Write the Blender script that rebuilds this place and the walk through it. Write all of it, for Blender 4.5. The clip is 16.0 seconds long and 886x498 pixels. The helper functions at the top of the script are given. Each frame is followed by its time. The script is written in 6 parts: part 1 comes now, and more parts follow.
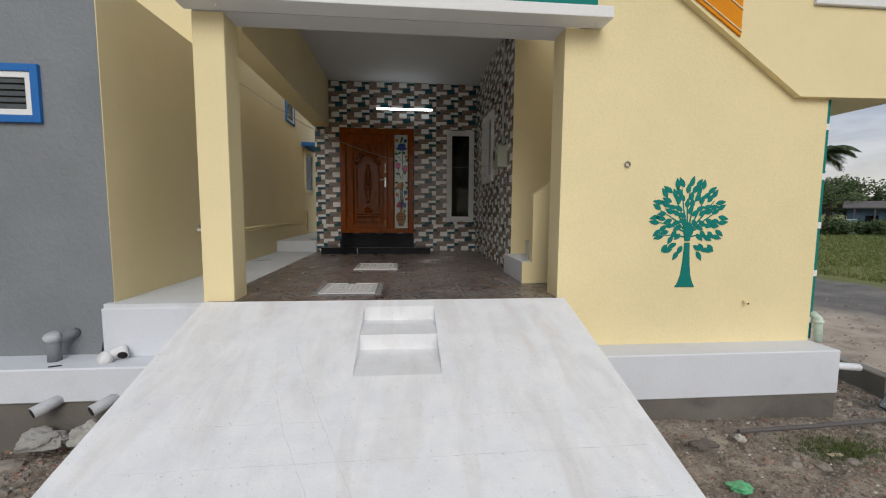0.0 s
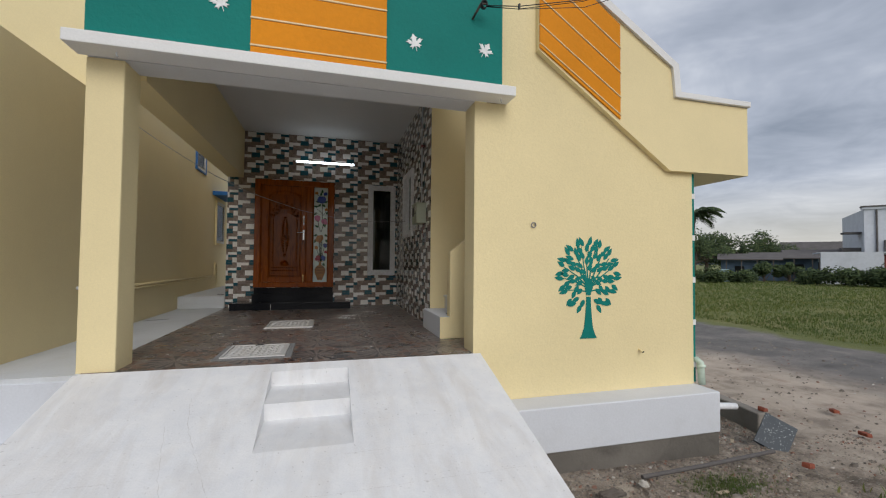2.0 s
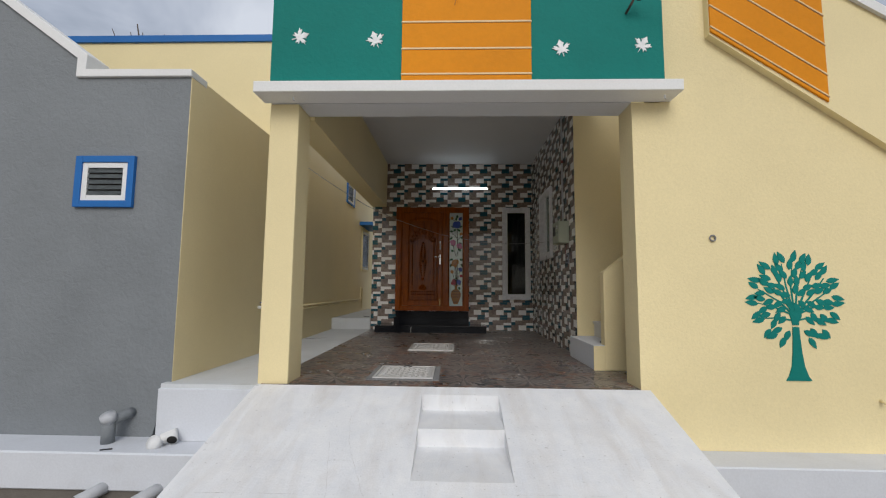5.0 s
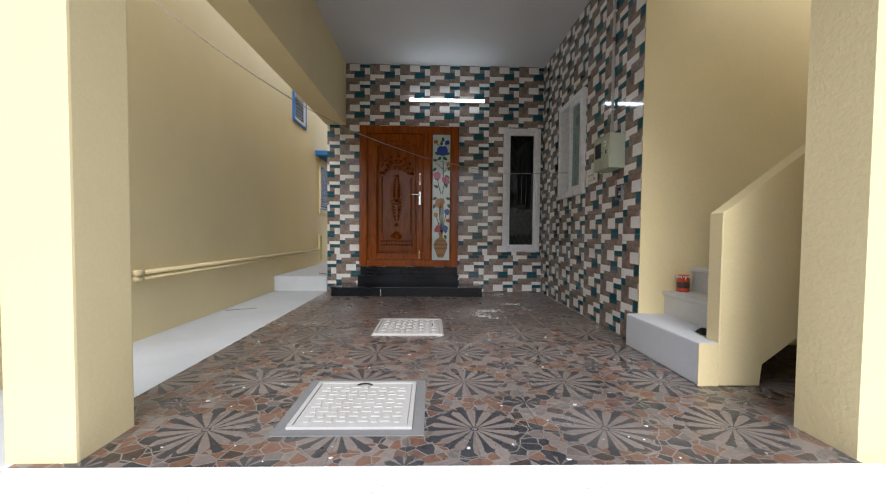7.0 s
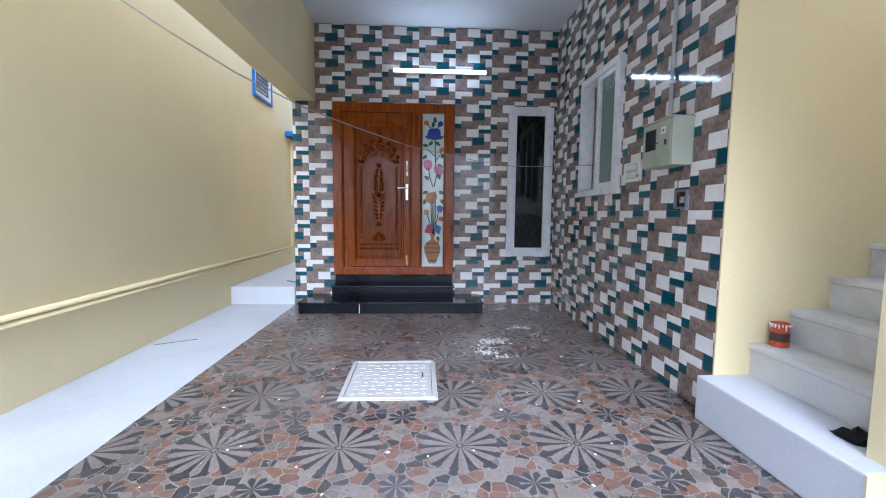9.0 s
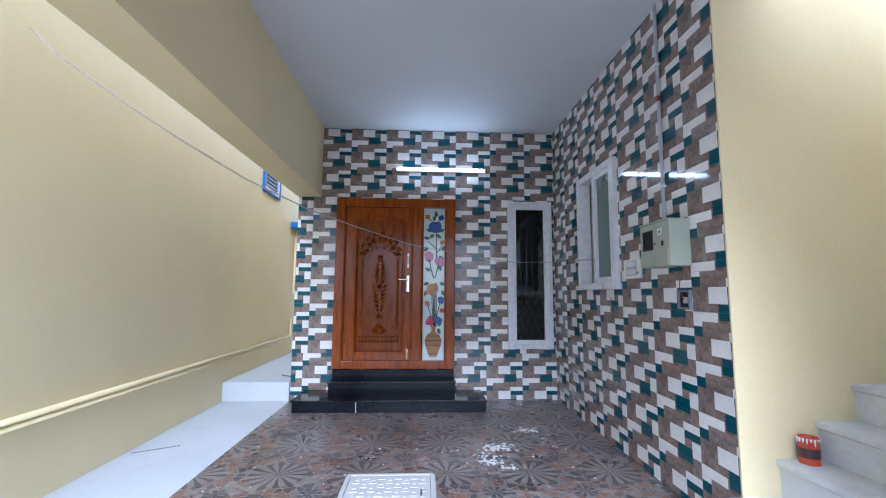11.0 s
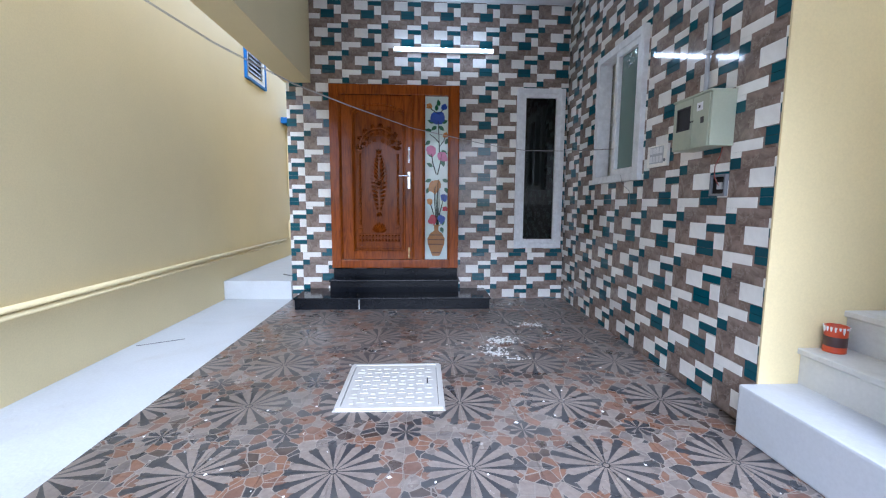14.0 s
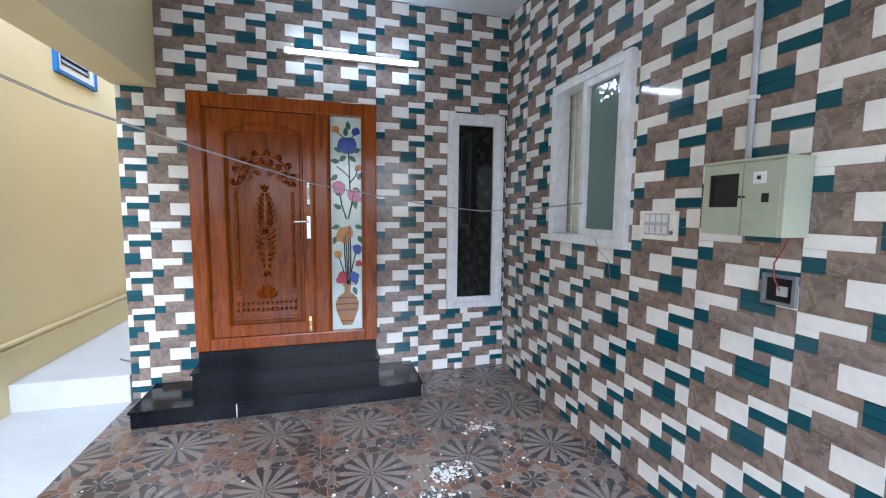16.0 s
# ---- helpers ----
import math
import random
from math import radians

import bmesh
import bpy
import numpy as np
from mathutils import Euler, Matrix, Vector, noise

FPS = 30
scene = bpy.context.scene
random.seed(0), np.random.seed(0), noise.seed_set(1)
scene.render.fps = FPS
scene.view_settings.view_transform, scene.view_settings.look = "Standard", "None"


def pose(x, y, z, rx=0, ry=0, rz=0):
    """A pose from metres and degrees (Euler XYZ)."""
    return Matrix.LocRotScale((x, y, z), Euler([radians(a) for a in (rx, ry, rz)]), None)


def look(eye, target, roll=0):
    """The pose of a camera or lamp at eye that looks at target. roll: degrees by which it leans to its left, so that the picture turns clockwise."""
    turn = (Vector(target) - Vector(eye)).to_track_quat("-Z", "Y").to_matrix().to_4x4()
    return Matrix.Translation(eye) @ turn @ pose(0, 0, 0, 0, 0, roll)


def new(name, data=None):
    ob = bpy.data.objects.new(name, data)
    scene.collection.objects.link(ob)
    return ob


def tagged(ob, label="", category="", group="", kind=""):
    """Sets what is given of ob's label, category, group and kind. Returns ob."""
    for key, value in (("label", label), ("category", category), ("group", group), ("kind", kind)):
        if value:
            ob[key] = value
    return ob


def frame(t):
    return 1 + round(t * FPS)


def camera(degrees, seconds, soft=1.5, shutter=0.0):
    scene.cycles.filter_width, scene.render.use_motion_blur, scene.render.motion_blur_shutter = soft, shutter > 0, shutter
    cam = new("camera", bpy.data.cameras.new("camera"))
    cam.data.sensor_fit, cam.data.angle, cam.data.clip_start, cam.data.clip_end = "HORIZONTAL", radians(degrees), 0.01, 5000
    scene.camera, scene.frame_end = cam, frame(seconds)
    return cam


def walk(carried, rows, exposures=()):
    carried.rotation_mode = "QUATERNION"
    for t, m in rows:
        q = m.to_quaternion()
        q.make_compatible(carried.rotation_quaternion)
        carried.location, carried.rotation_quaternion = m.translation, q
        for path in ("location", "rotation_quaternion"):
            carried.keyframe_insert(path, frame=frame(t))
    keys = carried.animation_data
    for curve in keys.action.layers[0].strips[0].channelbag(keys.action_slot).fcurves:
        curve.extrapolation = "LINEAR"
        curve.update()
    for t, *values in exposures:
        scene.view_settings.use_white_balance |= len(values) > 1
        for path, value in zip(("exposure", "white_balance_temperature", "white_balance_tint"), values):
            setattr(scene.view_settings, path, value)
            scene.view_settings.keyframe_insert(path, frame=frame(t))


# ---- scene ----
cam = camera(93.8, 16.0, soft=1.15)
PATH = [
    (0, (-0.021, -0.157, 0.84), (0.16, 1.826, 0.659), 0.4),
    (0.5, (0.021, -0.167, 0.852), (0.316, 1.803, 0.669), 0.4),
    (1, (0.05, -0.182, 0.854), (0.463, 1.769, 0.702), 0.5),
    (1.5, (0.079, -0.182, 0.862), (0.582, 1.752, 0.79), 0.5),
    (2, (0.056, -0.193, 0.911), (0.588, 1.734, 0.973), 0.5),
    (2.5, (0.027, -0.233, 0.964), (0.508, 1.697, 1.173), 0.4),
    (3, (0.018, -0.226, 0.983), (0.361, 1.718, 1.303), 0.4),
    (3.5, (-0.027, -0.228, 0.977), (0.149, 1.731, 1.338), 0.4),
    (4, (-0.077, -0.217, 0.949), (-0.034, 1.753, 1.287), 0.5),
    (4.5, (-0.111, -0.161, 0.901), (-0.149, 1.82, 1.172), 0.5),
    (5, (-0.13, 0.073, 0.855), (-0.187, 2.063, 1.04), 0.5),
    (5.2, (-0.141, 0.241, 0.862), (-0.191, 2.235, 1.01), 0.5),
    (7.3, (-0.265, 2.426, 0.906), (-0.187, 4.422, 0.808), 0.6),
    (7.5, (-0.273, 2.561, 0.959), (-0.182, 4.555, 0.846), 0.6),
    (8, (-0.194, 2.919, 1.067), (-0.093, 4.911, 0.914), 0.5),
    (8.5, (-0.212, 3.134, 1.119), (-0.108, 5.123, 0.943), 0.6),
    (9, (-0.241, 3.258, 1.172), (-0.138, 5.248, 0.997), 0.6),
    (9.5, (-0.228, 3.321, 1.195), (-0.125, 5.315, 1.08), 0.6),
    (10, (-0.231, 3.316, 1.26), (-0.135, 5.314, 1.278), 0.6),
    (10.2, (-0.235, 3.309, 1.282), (-0.14, 5.305, 1.359), 0.6),
    (12.3, (-0.233, 3.265, 1.3), (-0.15, 5.247, 1.559), 0.3),
    (12.5, (-0.234, 3.276, 1.279), (-0.153, 5.264, 1.477), 0.3),
    (13, (-0.253, 3.287, 1.227), (-0.172, 5.286, 1.258), 0.3),
    (13.5, (-0.285, 3.328, 1.177), (-0.201, 5.323, 1.057), 0.4),
    (14, (-0.258, 3.549, 1.163), (-0.163, 5.535, 0.941), 0.4),
    (14.5, (-0.235, 3.832, 1.273), (-0.12, 5.811, 1.007), 0.4),
    (15, (-0.285, 4.195, 1.366), (-0.11, 6.17, 1.104), 0.5),
    (15.5, (-0.334, 4.413, 1.529), (-0.035, 6.376, 1.291), 0.5),
    (16, (-0.3, 4.686, 1.572), (0.25, 6.6, 1.39), 0.6),
]
EXPOSURES = [(0, 0.05, 6450, 10), (1.5, 0.02, 6450, 10), (3, -0.1, 6050, 11), (4, -0.1, 6000, 11), (5, 0.03, 6350, 10), (5.2, 0.03, 6350, 10), (7.3, 1.3, 6000, 12), (8, 1.62, 5750, 14), (8.5, 1.77, 5600, 17), (9.2, 1.90, 4930, 13), (12.5, 1.92, 4830, 15), (15, 2.15, 5130, 11), (16, 2.38, 5150, 11)]
walk(cam, [(t, look(eye, target, roll)) for t, eye, target, roll in PATH], EXPOSURES)

# ---- world, sun, lamps ----
world = bpy.data.worlds.new("overcast_evening")
scene.world = world
world.use_nodes = True


def link(nt, sock, v):
    """Feed a node input from a socket or a plain value."""
    if isinstance(v, bpy.types.NodeSocket):
        nt.links.new(v, sock)
    elif v is not None:
        if sock.type == "RGBA" and len(v) == 3:
            v = (*v, 1)
        sock.default_value = v


def mth(nt, op, a, b=None, c=None, clamp=False):
    n = nt.nodes.new("ShaderNodeMath")
    n.operation, n.use_clamp = op, clamp
    for i, v in enumerate((a, b, c)):
        link(nt, n.inputs[i], v)
    return n.outputs[0]


def vmath(nt, op, a, b=None, scale=None):
    n = nt.nodes.new("ShaderNodeVectorMath")
    n.operation = op
    link(nt, n.inputs[0], a)
    link(nt, n.inputs[1], b)
    link(nt, n.inputs[3], scale)
    return n.outputs["Value"] if op in ("LENGTH", "DOT_PRODUCT") else n.outputs[0]


def mixc(nt, fac, a, b, blend="MIX"):
    n = nt.nodes.new("ShaderNodeMix")
    n.data_type, n.blend_type = "RGBA", blend
    link(nt, n.inputs[0], fac)
    link(nt, n.inputs[6], a)
    link(nt, n.inputs[7], b)
    return n.outputs[2]


def noise_n(nt, vec, scale, detail=3.0, rough=0.55, distort=0.0):
    n = nt.nodes.new("ShaderNodeTexNoise")
    link(nt, n.inputs["Vector"], vec)
    n.inputs["Scale"].default_value, n.inputs["Detail"].default_value = scale, detail
    n.inputs["Roughness"].default_value, n.inputs["Distortion"].default_value = rough, distort
    return n.outputs["Fac"]


def voro(nt, vec, scale, feature="F1", rand=1.0):
    n = nt.nodes.new("ShaderNodeTexVoronoi")
    n.feature = feature
    link(nt, n.inputs["Vector"], vec)
    n.inputs["Scale"].default_value, n.inputs["Randomness"].default_value = scale, rand
    return n


def ramp(nt, fac, stops, mode="LINEAR"):
    n = nt.nodes.new("ShaderNodeValToRGB")
    n.color_ramp.interpolation = mode
    while len(n.color_ramp.elements) < len(stops):
        n.color_ramp.elements.new(0.5)
    for e, (p, c) in zip(n.color_ramp.elements, stops):
        e.position, e.color = p, (*c, 1) if isinstance(c, tuple) else (c, c, c, 1)
    link(nt, n.inputs[0], fac)
    return n.outputs[0]


def remap(nt, v, a, b, c=0.0, d=1.0):
    n = nt.nodes.new("ShaderNodeMapRange")
    for i, k in enumerate((v, a, b, c, d)):
        link(nt, n.inputs[i], k)
    return n.outputs[0]


SUN_ELEVATION, SUN_TURN = 36, 180
nt = world.node_tree
sky = nt.nodes.new("ShaderNodeTexSky")
sky.sky_type, sky.sun_disc = "NISHITA", False
sky.sun_elevation, sky.sun_rotation = radians(SUN_ELEVATION), radians(SUN_TURN)
sky.air_density, sky.dust_density = 1.0, 4.0
way = nt.nodes.new("ShaderNodeTexCoord").outputs["Generated"]
axes = nt.nodes.new("ShaderNodeSeparateXYZ")
nt.links.new(way, axes.inputs[0])
height = mth(nt, "MAXIMUM", axes.outputs[2], 0.0)
flat = vmath(nt, "SCALE", way, scale=mth(nt, "DIVIDE", 1.0, mth(nt, "ADD", height, 0.16)))
bank = noise_n(nt, flat, 0.75, 5, 0.55, 0.5)
wisps = noise_n(nt, flat, 2.6, 4, 0.6, 0.8)
cover = mth(nt, "ADD", mth(nt, "MULTIPLY", bank, 0.75), mth(nt, "MULTIPLY", wisps, 0.25))
cloud = ramp(nt, cover, [(0.36, (2.9, 3.3, 4.0)), (0.5, (4.7, 5.1, 5.9)), (0.64, (7.2, 7.5, 8.1))])
cloud = mixc(nt, remap(nt, height, 0.0, 0.16, 0.75, 0.0), cloud, (9.5, 8.9, 7.4))
link(nt, nt.nodes["Background"].inputs[0], mixc(nt, 0.88, sky.outputs[0], cloud))
nt.nodes["Background"].inputs[1].default_value = 0.1

sun = new("sun", bpy.data.lights.new("sun", "SUN"))
sun.data.energy, sun.data.angle, sun.data.color = 1.6, radians(40), (1, 0.96, 0.9)
az, el = radians(SUN_TURN), radians(SUN_ELEVATION)
sun.matrix_world = look(Vector((math.sin(az) * math.cos(el), math.cos(az) * math.cos(el), math.sin(el))) * 20, (0, 0, 0))


# ---- materials ----
def material(name, rough=0.6, metal=0.0, coat=0.0):
    m = bpy.data.materials.new(name)
    m.use_nodes = True
    b = m.node_tree.nodes["Principled BSDF"]
    b.inputs["Roughness"].default_value, b.inputs["Metallic"].default_value = rough, metal
    b.inputs["Coat Weight"].default_value, b.inputs["Coat Roughness"].default_value = coat, 0.04
    return m, m.node_tree, b


def place(nt):
    return nt.nodes.new("ShaderNodeNewGeometry").outputs["Position"]


def local(nt):
    return nt.nodes.new("ShaderNodeTexCoord").outputs["Object"]


def relief(nt, b, fac, strength, depth=0.01):
    n = nt.nodes.new("ShaderNodeBump")
    n.inputs["Strength"].default_value, n.inputs["Distance"].default_value = strength, depth
    link(nt, n.inputs["Height"], fac)
    nt.links.new(n.outputs[0], b.inputs["Normal"])


def tone(c, k):
    return tuple(min(1.0, v * k) for v in c)


def painted(name, col, var=0.08, rough=0.6, grain=60.0, bump=0.25, dents=7.0, dirt=None, amount=0.0):
    """Paint on render: soft blotches, a fine roller grain and shallow dents; dirt: stains of that colour."""
    m, nt, b = material(name, rough)
    b.inputs["Specular IOR Level"].default_value = 0.28
    p = place(nt)
    big = noise_n(nt, p, 0.9, 4, 0.6)
    c = ramp(nt, big, [(0.3, tone(col, 1 - var)), (0.7, tone(col, 1 + var * 0.5))])
    fine = noise_n(nt, p, grain, 3, 0.6)
    c = mixc(nt, 0.35, c, mixc(nt, 1.0, c, ramp(nt, fine, [(0.3, 0.82), (0.7, 1.0)]), "MULTIPLY"))
    if dirt:
        spots = ramp(nt, noise_n(nt, p, 2.3, 6, 0.65, 0.4), [(0.52, 0.0), (0.72, 1.0)])
        c = mixc(nt, mth(nt, "MULTIPLY", spots, amount), c, dirt)
    link(nt, b.inputs["Base Color"], c)
    h = mth(nt, "ADD", mth(nt, "MULTIPLY", fine, 0.35), noise_n(nt, p, dents, 4, 0.6, 0.6))
    relief(nt, b, h, bump)
    return m


YELLOW = (0.82, 0.695, 0.40)
M_YELLOW = painted("yellow_wall_paint", YELLOW, 0.05, 0.55, 90, 0.14, 9)
M_FACADE = painted("yellow_textured_paint", YELLOW, 0.05, 0.6, 60, 0.36, 30)
M_WHITE = painted("white_paint", (0.78, 0.78, 0.77), 0.06, 0.6, 70, 0.2, 8)
M_CEIL = painted("ceiling_white", (0.67, 0.675, 0.68), 0.03, 0.7, 80, 0.08, 5)
M_WALKWAY = painted("white_cement_wash", (0.63, 0.65, 0.665), 0.08, 0.7, 60, 0.25, 10, (0.5, 0.49, 0.46), 0.35)
M_PLINTH = painted("pale_grey_plinth_paint", (0.66, 0.68, 0.72), 0.06, 0.7, 60, 0.25, 8, (0.5, 0.5, 0.5), 0.3)
M_CEMENT = painted("bare_cement", (0.17, 0.155, 0.135), 0.3, 0.9, 40, 0.8, 14, (0.07, 0.065, 0.055), 0.7)
M_STAIR = painted("raw_stair_cement", (0.68, 0.67, 0.64), 0.12, 0.8, 50, 0.4, 12, (0.36, 0.34, 0.30), 0.5)
M_TEAL = painted("teal_paint", (0.001, 0.195, 0.165), 0.12, 0.7, 30, 0.5, 12)
M_ORANGE = painted("orange_paint", (0.74, 0.265, 0.002), 0.12, 0.7, 26, 0.6, 9)
M_BLUE = painted("blue_paint", (0.02, 0.14, 0.42), 0.1, 0.5, 50, 0.2, 8)
M_GREY = painted("dark_grey_textured_paint", (0.215, 0.231, 0.243), 0.12, 0.65, 34, 1.0, 13)
M_CREAMRIB = painted("cream_rib_paint", (0.80, 0.62, 0.36), 0.05, 0.6)


def ramp_paint():
    """White cement wash with brown tyre smears and dust."""
    m, nt, b = material("ramp_white_wash", 0.75)
    p = place(nt)
    st = nt.nodes.new("ShaderNodeMapping")
    st.inputs["Scale"].default_value = (2.4, 0.55, 1)
    link(nt, st.inputs[0], p)
    smear = ramp(nt, noise_n(nt, st.outputs[0], 1.6, 6, 0.62, 0.6), [(0.47, 0.0), (0.72, 1.0)])
    blot = noise_n(nt, p, 5, 6, 0.65)
    c = ramp(nt, blot, [(0.3, (0.70, 0.71, 0.73)), (0.65, (0.79, 0.79, 0.79))])
    c = mixc(nt, mth(nt, "MULTIPLY", smear, 0.42), c, (0.52, 0.47, 0.42))
    specks = ramp(nt, noise_n(nt, p, 46, 2, 0.5), [(0.27, 1.0), (0.3, 0.0)])
    c = mixc(nt, mth(nt, "MULTIPLY", specks, 0.35), c, (0.25, 0.23, 0.21))
    link(nt, b.inputs["Base Color"], c)
    relief(nt, b, mth(nt, "ADD", noise_n(nt, p, 60, 4, 0.65), blot), 0.3)
    return m


def floor_print():
    """Parking tile print: fourteen-petal flowers on a 0.6 m pitch in a crazy mosaic of brown, grey and slate chips."""
    m, nt, b = material("floor_tile_print", 0.32)
    p = place(nt)
    s = nt.nodes.new("ShaderNodeSeparateXYZ")
    link(nt, s.inputs[0], p)
    u = mth(nt, "DIVIDE", mth(nt, "ADD", s.outputs[0], 0.043), 0.604)
    v = mth(nt, "DIVIDE", mth(nt, "ADD", s.outputs[1], -5.25), 0.604)

    def cell(shift):
        a = [mth(nt, "MULTIPLY", mth(nt, "SUBTRACT", mth(nt, "FRACT", mth(nt, "ADD", w, shift)), 0.5), 0.6) for w in (u, v)]
        r = mth(nt, "SQRT", mth(nt, "ADD", mth(nt, "MULTIPLY", a[0], a[0]), mth(nt, "MULTIPLY", a[1], a[1])))
        return r, mth(nt, "DIVIDE", mth(nt, "ARCTAN2", a[1], a[0]), 2 * math.pi)

    r, ang = cell(0.5)
    petal = mth(nt, "ABSOLUTE", mth(nt, "SUBTRACT", mth(nt, "FRACT", mth(nt, "MULTIPLY", ang, 14.0)), 0.5))
    light, slate, tan, grout = (0.36, 0.30, 0.265), (0.07, 0.071, 0.08), (0.30, 0.155, 0.10), (0.40, 0.35, 0.31)
    vein = noise_n(nt, p, 38, 4, 0.6)
    chip = voro(nt, p, 15.5)
    edge = voro(nt, p, 15.5, "DISTANCE_TO_EDGE").outputs["Distance"]
    cs = nt.nodes.new("ShaderNodeSeparateXYZ")
    link(nt, cs.inputs[0], chip.outputs["Color"])
    mosaic = ramp(nt, cs.outputs[0], [(0.0, tan), (0.30, (0.24, 0.13, 0.095)), (0.42, light), (0.60, (0.26, 0.22, 0.20)), (0.74, slate), (0.9, (0.10, 0.07, 0.06))], "CONSTANT")
    mosaic = mixc(nt, mth(nt, "LESS_THAN", edge, 0.035), mosaic, grout)
    # small dark rosette between four flowers
    r2, ang2 = cell(0.0)
    p2 = mth(nt, "ABSOLUTE", mth(nt, "SUBTRACT", mth(nt, "FRACT", mth(nt, "MULTIPLY", ang2, 8.0)), 0.5))
    rose = mixc(nt, mth(nt, "GREATER_THAN", p2, 0.34), slate, light)
    mosaic = mixc(nt, mth(nt, "LESS_THAN", r2, mth(nt, "SUBTRACT", 0.085, mth(nt, "MULTIPLY", p2, 0.05))), mosaic, rose)
    # dark kites round the flower, then its petals
    star = mth(nt, "ADD", 0.212, mth(nt, "MULTIPLY", mth(nt, "ABSOLUTE", mth(nt, "SUBTRACT", mth(nt, "FRACT", mth(nt, "MULTIPLY", ang, 7.0)), 0.5)), 0.075))
    c = mixc(nt, mth(nt, "LESS_THAN", r, star), mosaic, grout)
    c = mixc(nt, mth(nt, "LESS_THAN", r, mth(nt, "SUBTRACT", star, 0.005)), c, mixc(nt, mth(nt, "GREATER_THAN", petal, 0.30), mosaic, slate))
    c = mixc(nt, mth(nt, "MULTIPLY", mth(nt, "LESS_THAN", r, 0.2), mth(nt, "GREATER_THAN", petal, 0.25)), c, slate)
    tip = mth(nt, "SUBTRACT", 0.205, mth(nt, "MULTIPLY", petal, 0.09))
    inside = mth(nt, "LESS_THAN", r, tip)
    width = remap(nt, r, 0.03, 0.19, 0.37, 0.28)
    c = mixc(nt, mth(nt, "MULTIPLY", inside, mth(nt, "LESS_THAN", petal, width)), c, light)
    c = mixc(nt, mth(nt, "LESS_THAN", r, 0.02), c, slate)
    c = mixc(nt, mth(nt, "LESS_THAN", r, 0.013), c, light)
    c = mixc(nt, 0.6, c, mixc(nt, 1.0, c, ramp(nt, vein, [(0.3, 0.62), (0.7, 1.12)]), "MULTIPLY"))
    info = nt.nodes.new("ShaderNodeObjectInfo").outputs["Random"]
    c = mixc(nt, 1.0, c, ramp(nt, info, [(0.0, 0.58), (1.0, 0.72)]), "MULTIPLY")
    # dried dust film and white paint dribbles
    film = ramp(nt, noise_n(nt, p, 1.4, 5, 0.6), [(0.42, 0.0), (0.75, 1.0)])
    c = mixc(nt, mth(nt, "MULTIPLY", film, 0.22), c, (0.42, 0.39, 0.37))
    drops = ramp(nt, noise_n(nt, p, 24, 2, 0.5), [(0.745, 0.0), (0.76, 1.0)])
    c = mixc(nt, mth(nt, "MULTIPLY", drops, 0.6), c, (0.62, 0.60, 0.58))
    link(nt, b.inputs["Base Color"], c)
    link(nt, b.inputs["Roughness"], ramp(nt, noise_n(nt, p, 3, 4, 0.6), [(0.3, 0.22), (0.7, 0.42)]))
    relief(nt, b, mth(nt, "ADD", mth(nt, "MULTIPLY", edge, 2.0), vein), 0.12, 0.004)
    return m


def glazed(name, col, vein=None, var=0.1):
    """Glossy printed wall tile; vein: the darker stone figure printed on it."""
    m, nt, b = material(name, 0.07)
    b.inputs["Specular IOR Level"].default_value = 0.42
    p = place(nt)
    info = nt.nodes.new("ShaderNodeObjectInfo").outputs["Random"]
    q = vmath(nt, "ADD", local(nt), vmath(nt, "SCALE", (1.0, 1.0, 1.0), scale=mth(nt, "MULTIPLY", info, 0.02)))
    n1 = noise_n(nt, q, 11 if vein else 9, 7, 0.7, 0.5 if vein else 0.3)
    c = ramp(nt, n1, [(0.3, vein or tone(col, 1 - var)), (0.52, col), (0.75, tone(col, 1 + var))])
    if vein:
        crack = ramp(nt, mth(nt, "ABSOLUTE", mth(nt, "SUBTRACT", noise_n(nt, q, 6, 6, 0.68, 0.4), 0.5)), [(0.0, 0.25), (0.014, 1.0)])
        c = mixc(nt, crack, (0.36, 0.31, 0.27), c)
    c = mixc(nt, 1.0, c, ramp(nt, info, [(0.0, 0.94), (1.0, 1.04)]), "MULTIPLY")
    link(nt, b.inputs["Base Color"], c)
    relief(nt, b, noise_n(nt, p, 7, 3, 0.5), 0.02, 0.004)
    return m


def wood(name, col, dark, rough=0.3):
    m, nt, b = material(name, rough, coat=0.12)
    b.inputs["Specular IOR Level"].default_value = 0.22
    p = place(nt)
    st = nt.nodes.new("ShaderNodeMapping")
    st.inputs["Scale"].default_value = (9, 9, 0.9)
    link(nt, st.inputs[0], p)
    g = noise_n(nt, st.outputs[0], 3.0, 7, 0.62, 1.3)
    fine = noise_n(nt, st.outputs[0], 24.0, 4, 0.6)
    c = ramp(nt, g, [(0.28, dark), (0.5, col), (0.72, tone(col, 1.35))])
    c = mixc(nt, 0.35, c, mixc(nt, 1.0, c, ramp(nt, fine, [(0.3, 0.6), (0.7, 1.15)]), "MULTIPLY"))
    link(nt, b.inputs["Base Color"], c)
    relief(nt, b, fine, 0.08, 0.003)
    return m


def plain(name, col, rough=0.5, metal=0.0, coat=0.0, var=0.12, scale=18.0):
    m, nt, b = material(name, rough, metal, coat)
    p = place(nt)
    c = ramp(nt, noise_n(nt, p, scale, 4, 0.6), [(0.3, tone(col, 1 - var)), (0.7, tone(col, 1 + var))])
    link(nt, b.inputs["Base Color"], c)
    relief(nt, b, noise_n(nt, p, scale * 5, 3, 0.6), 0.08, 0.003)
    return m


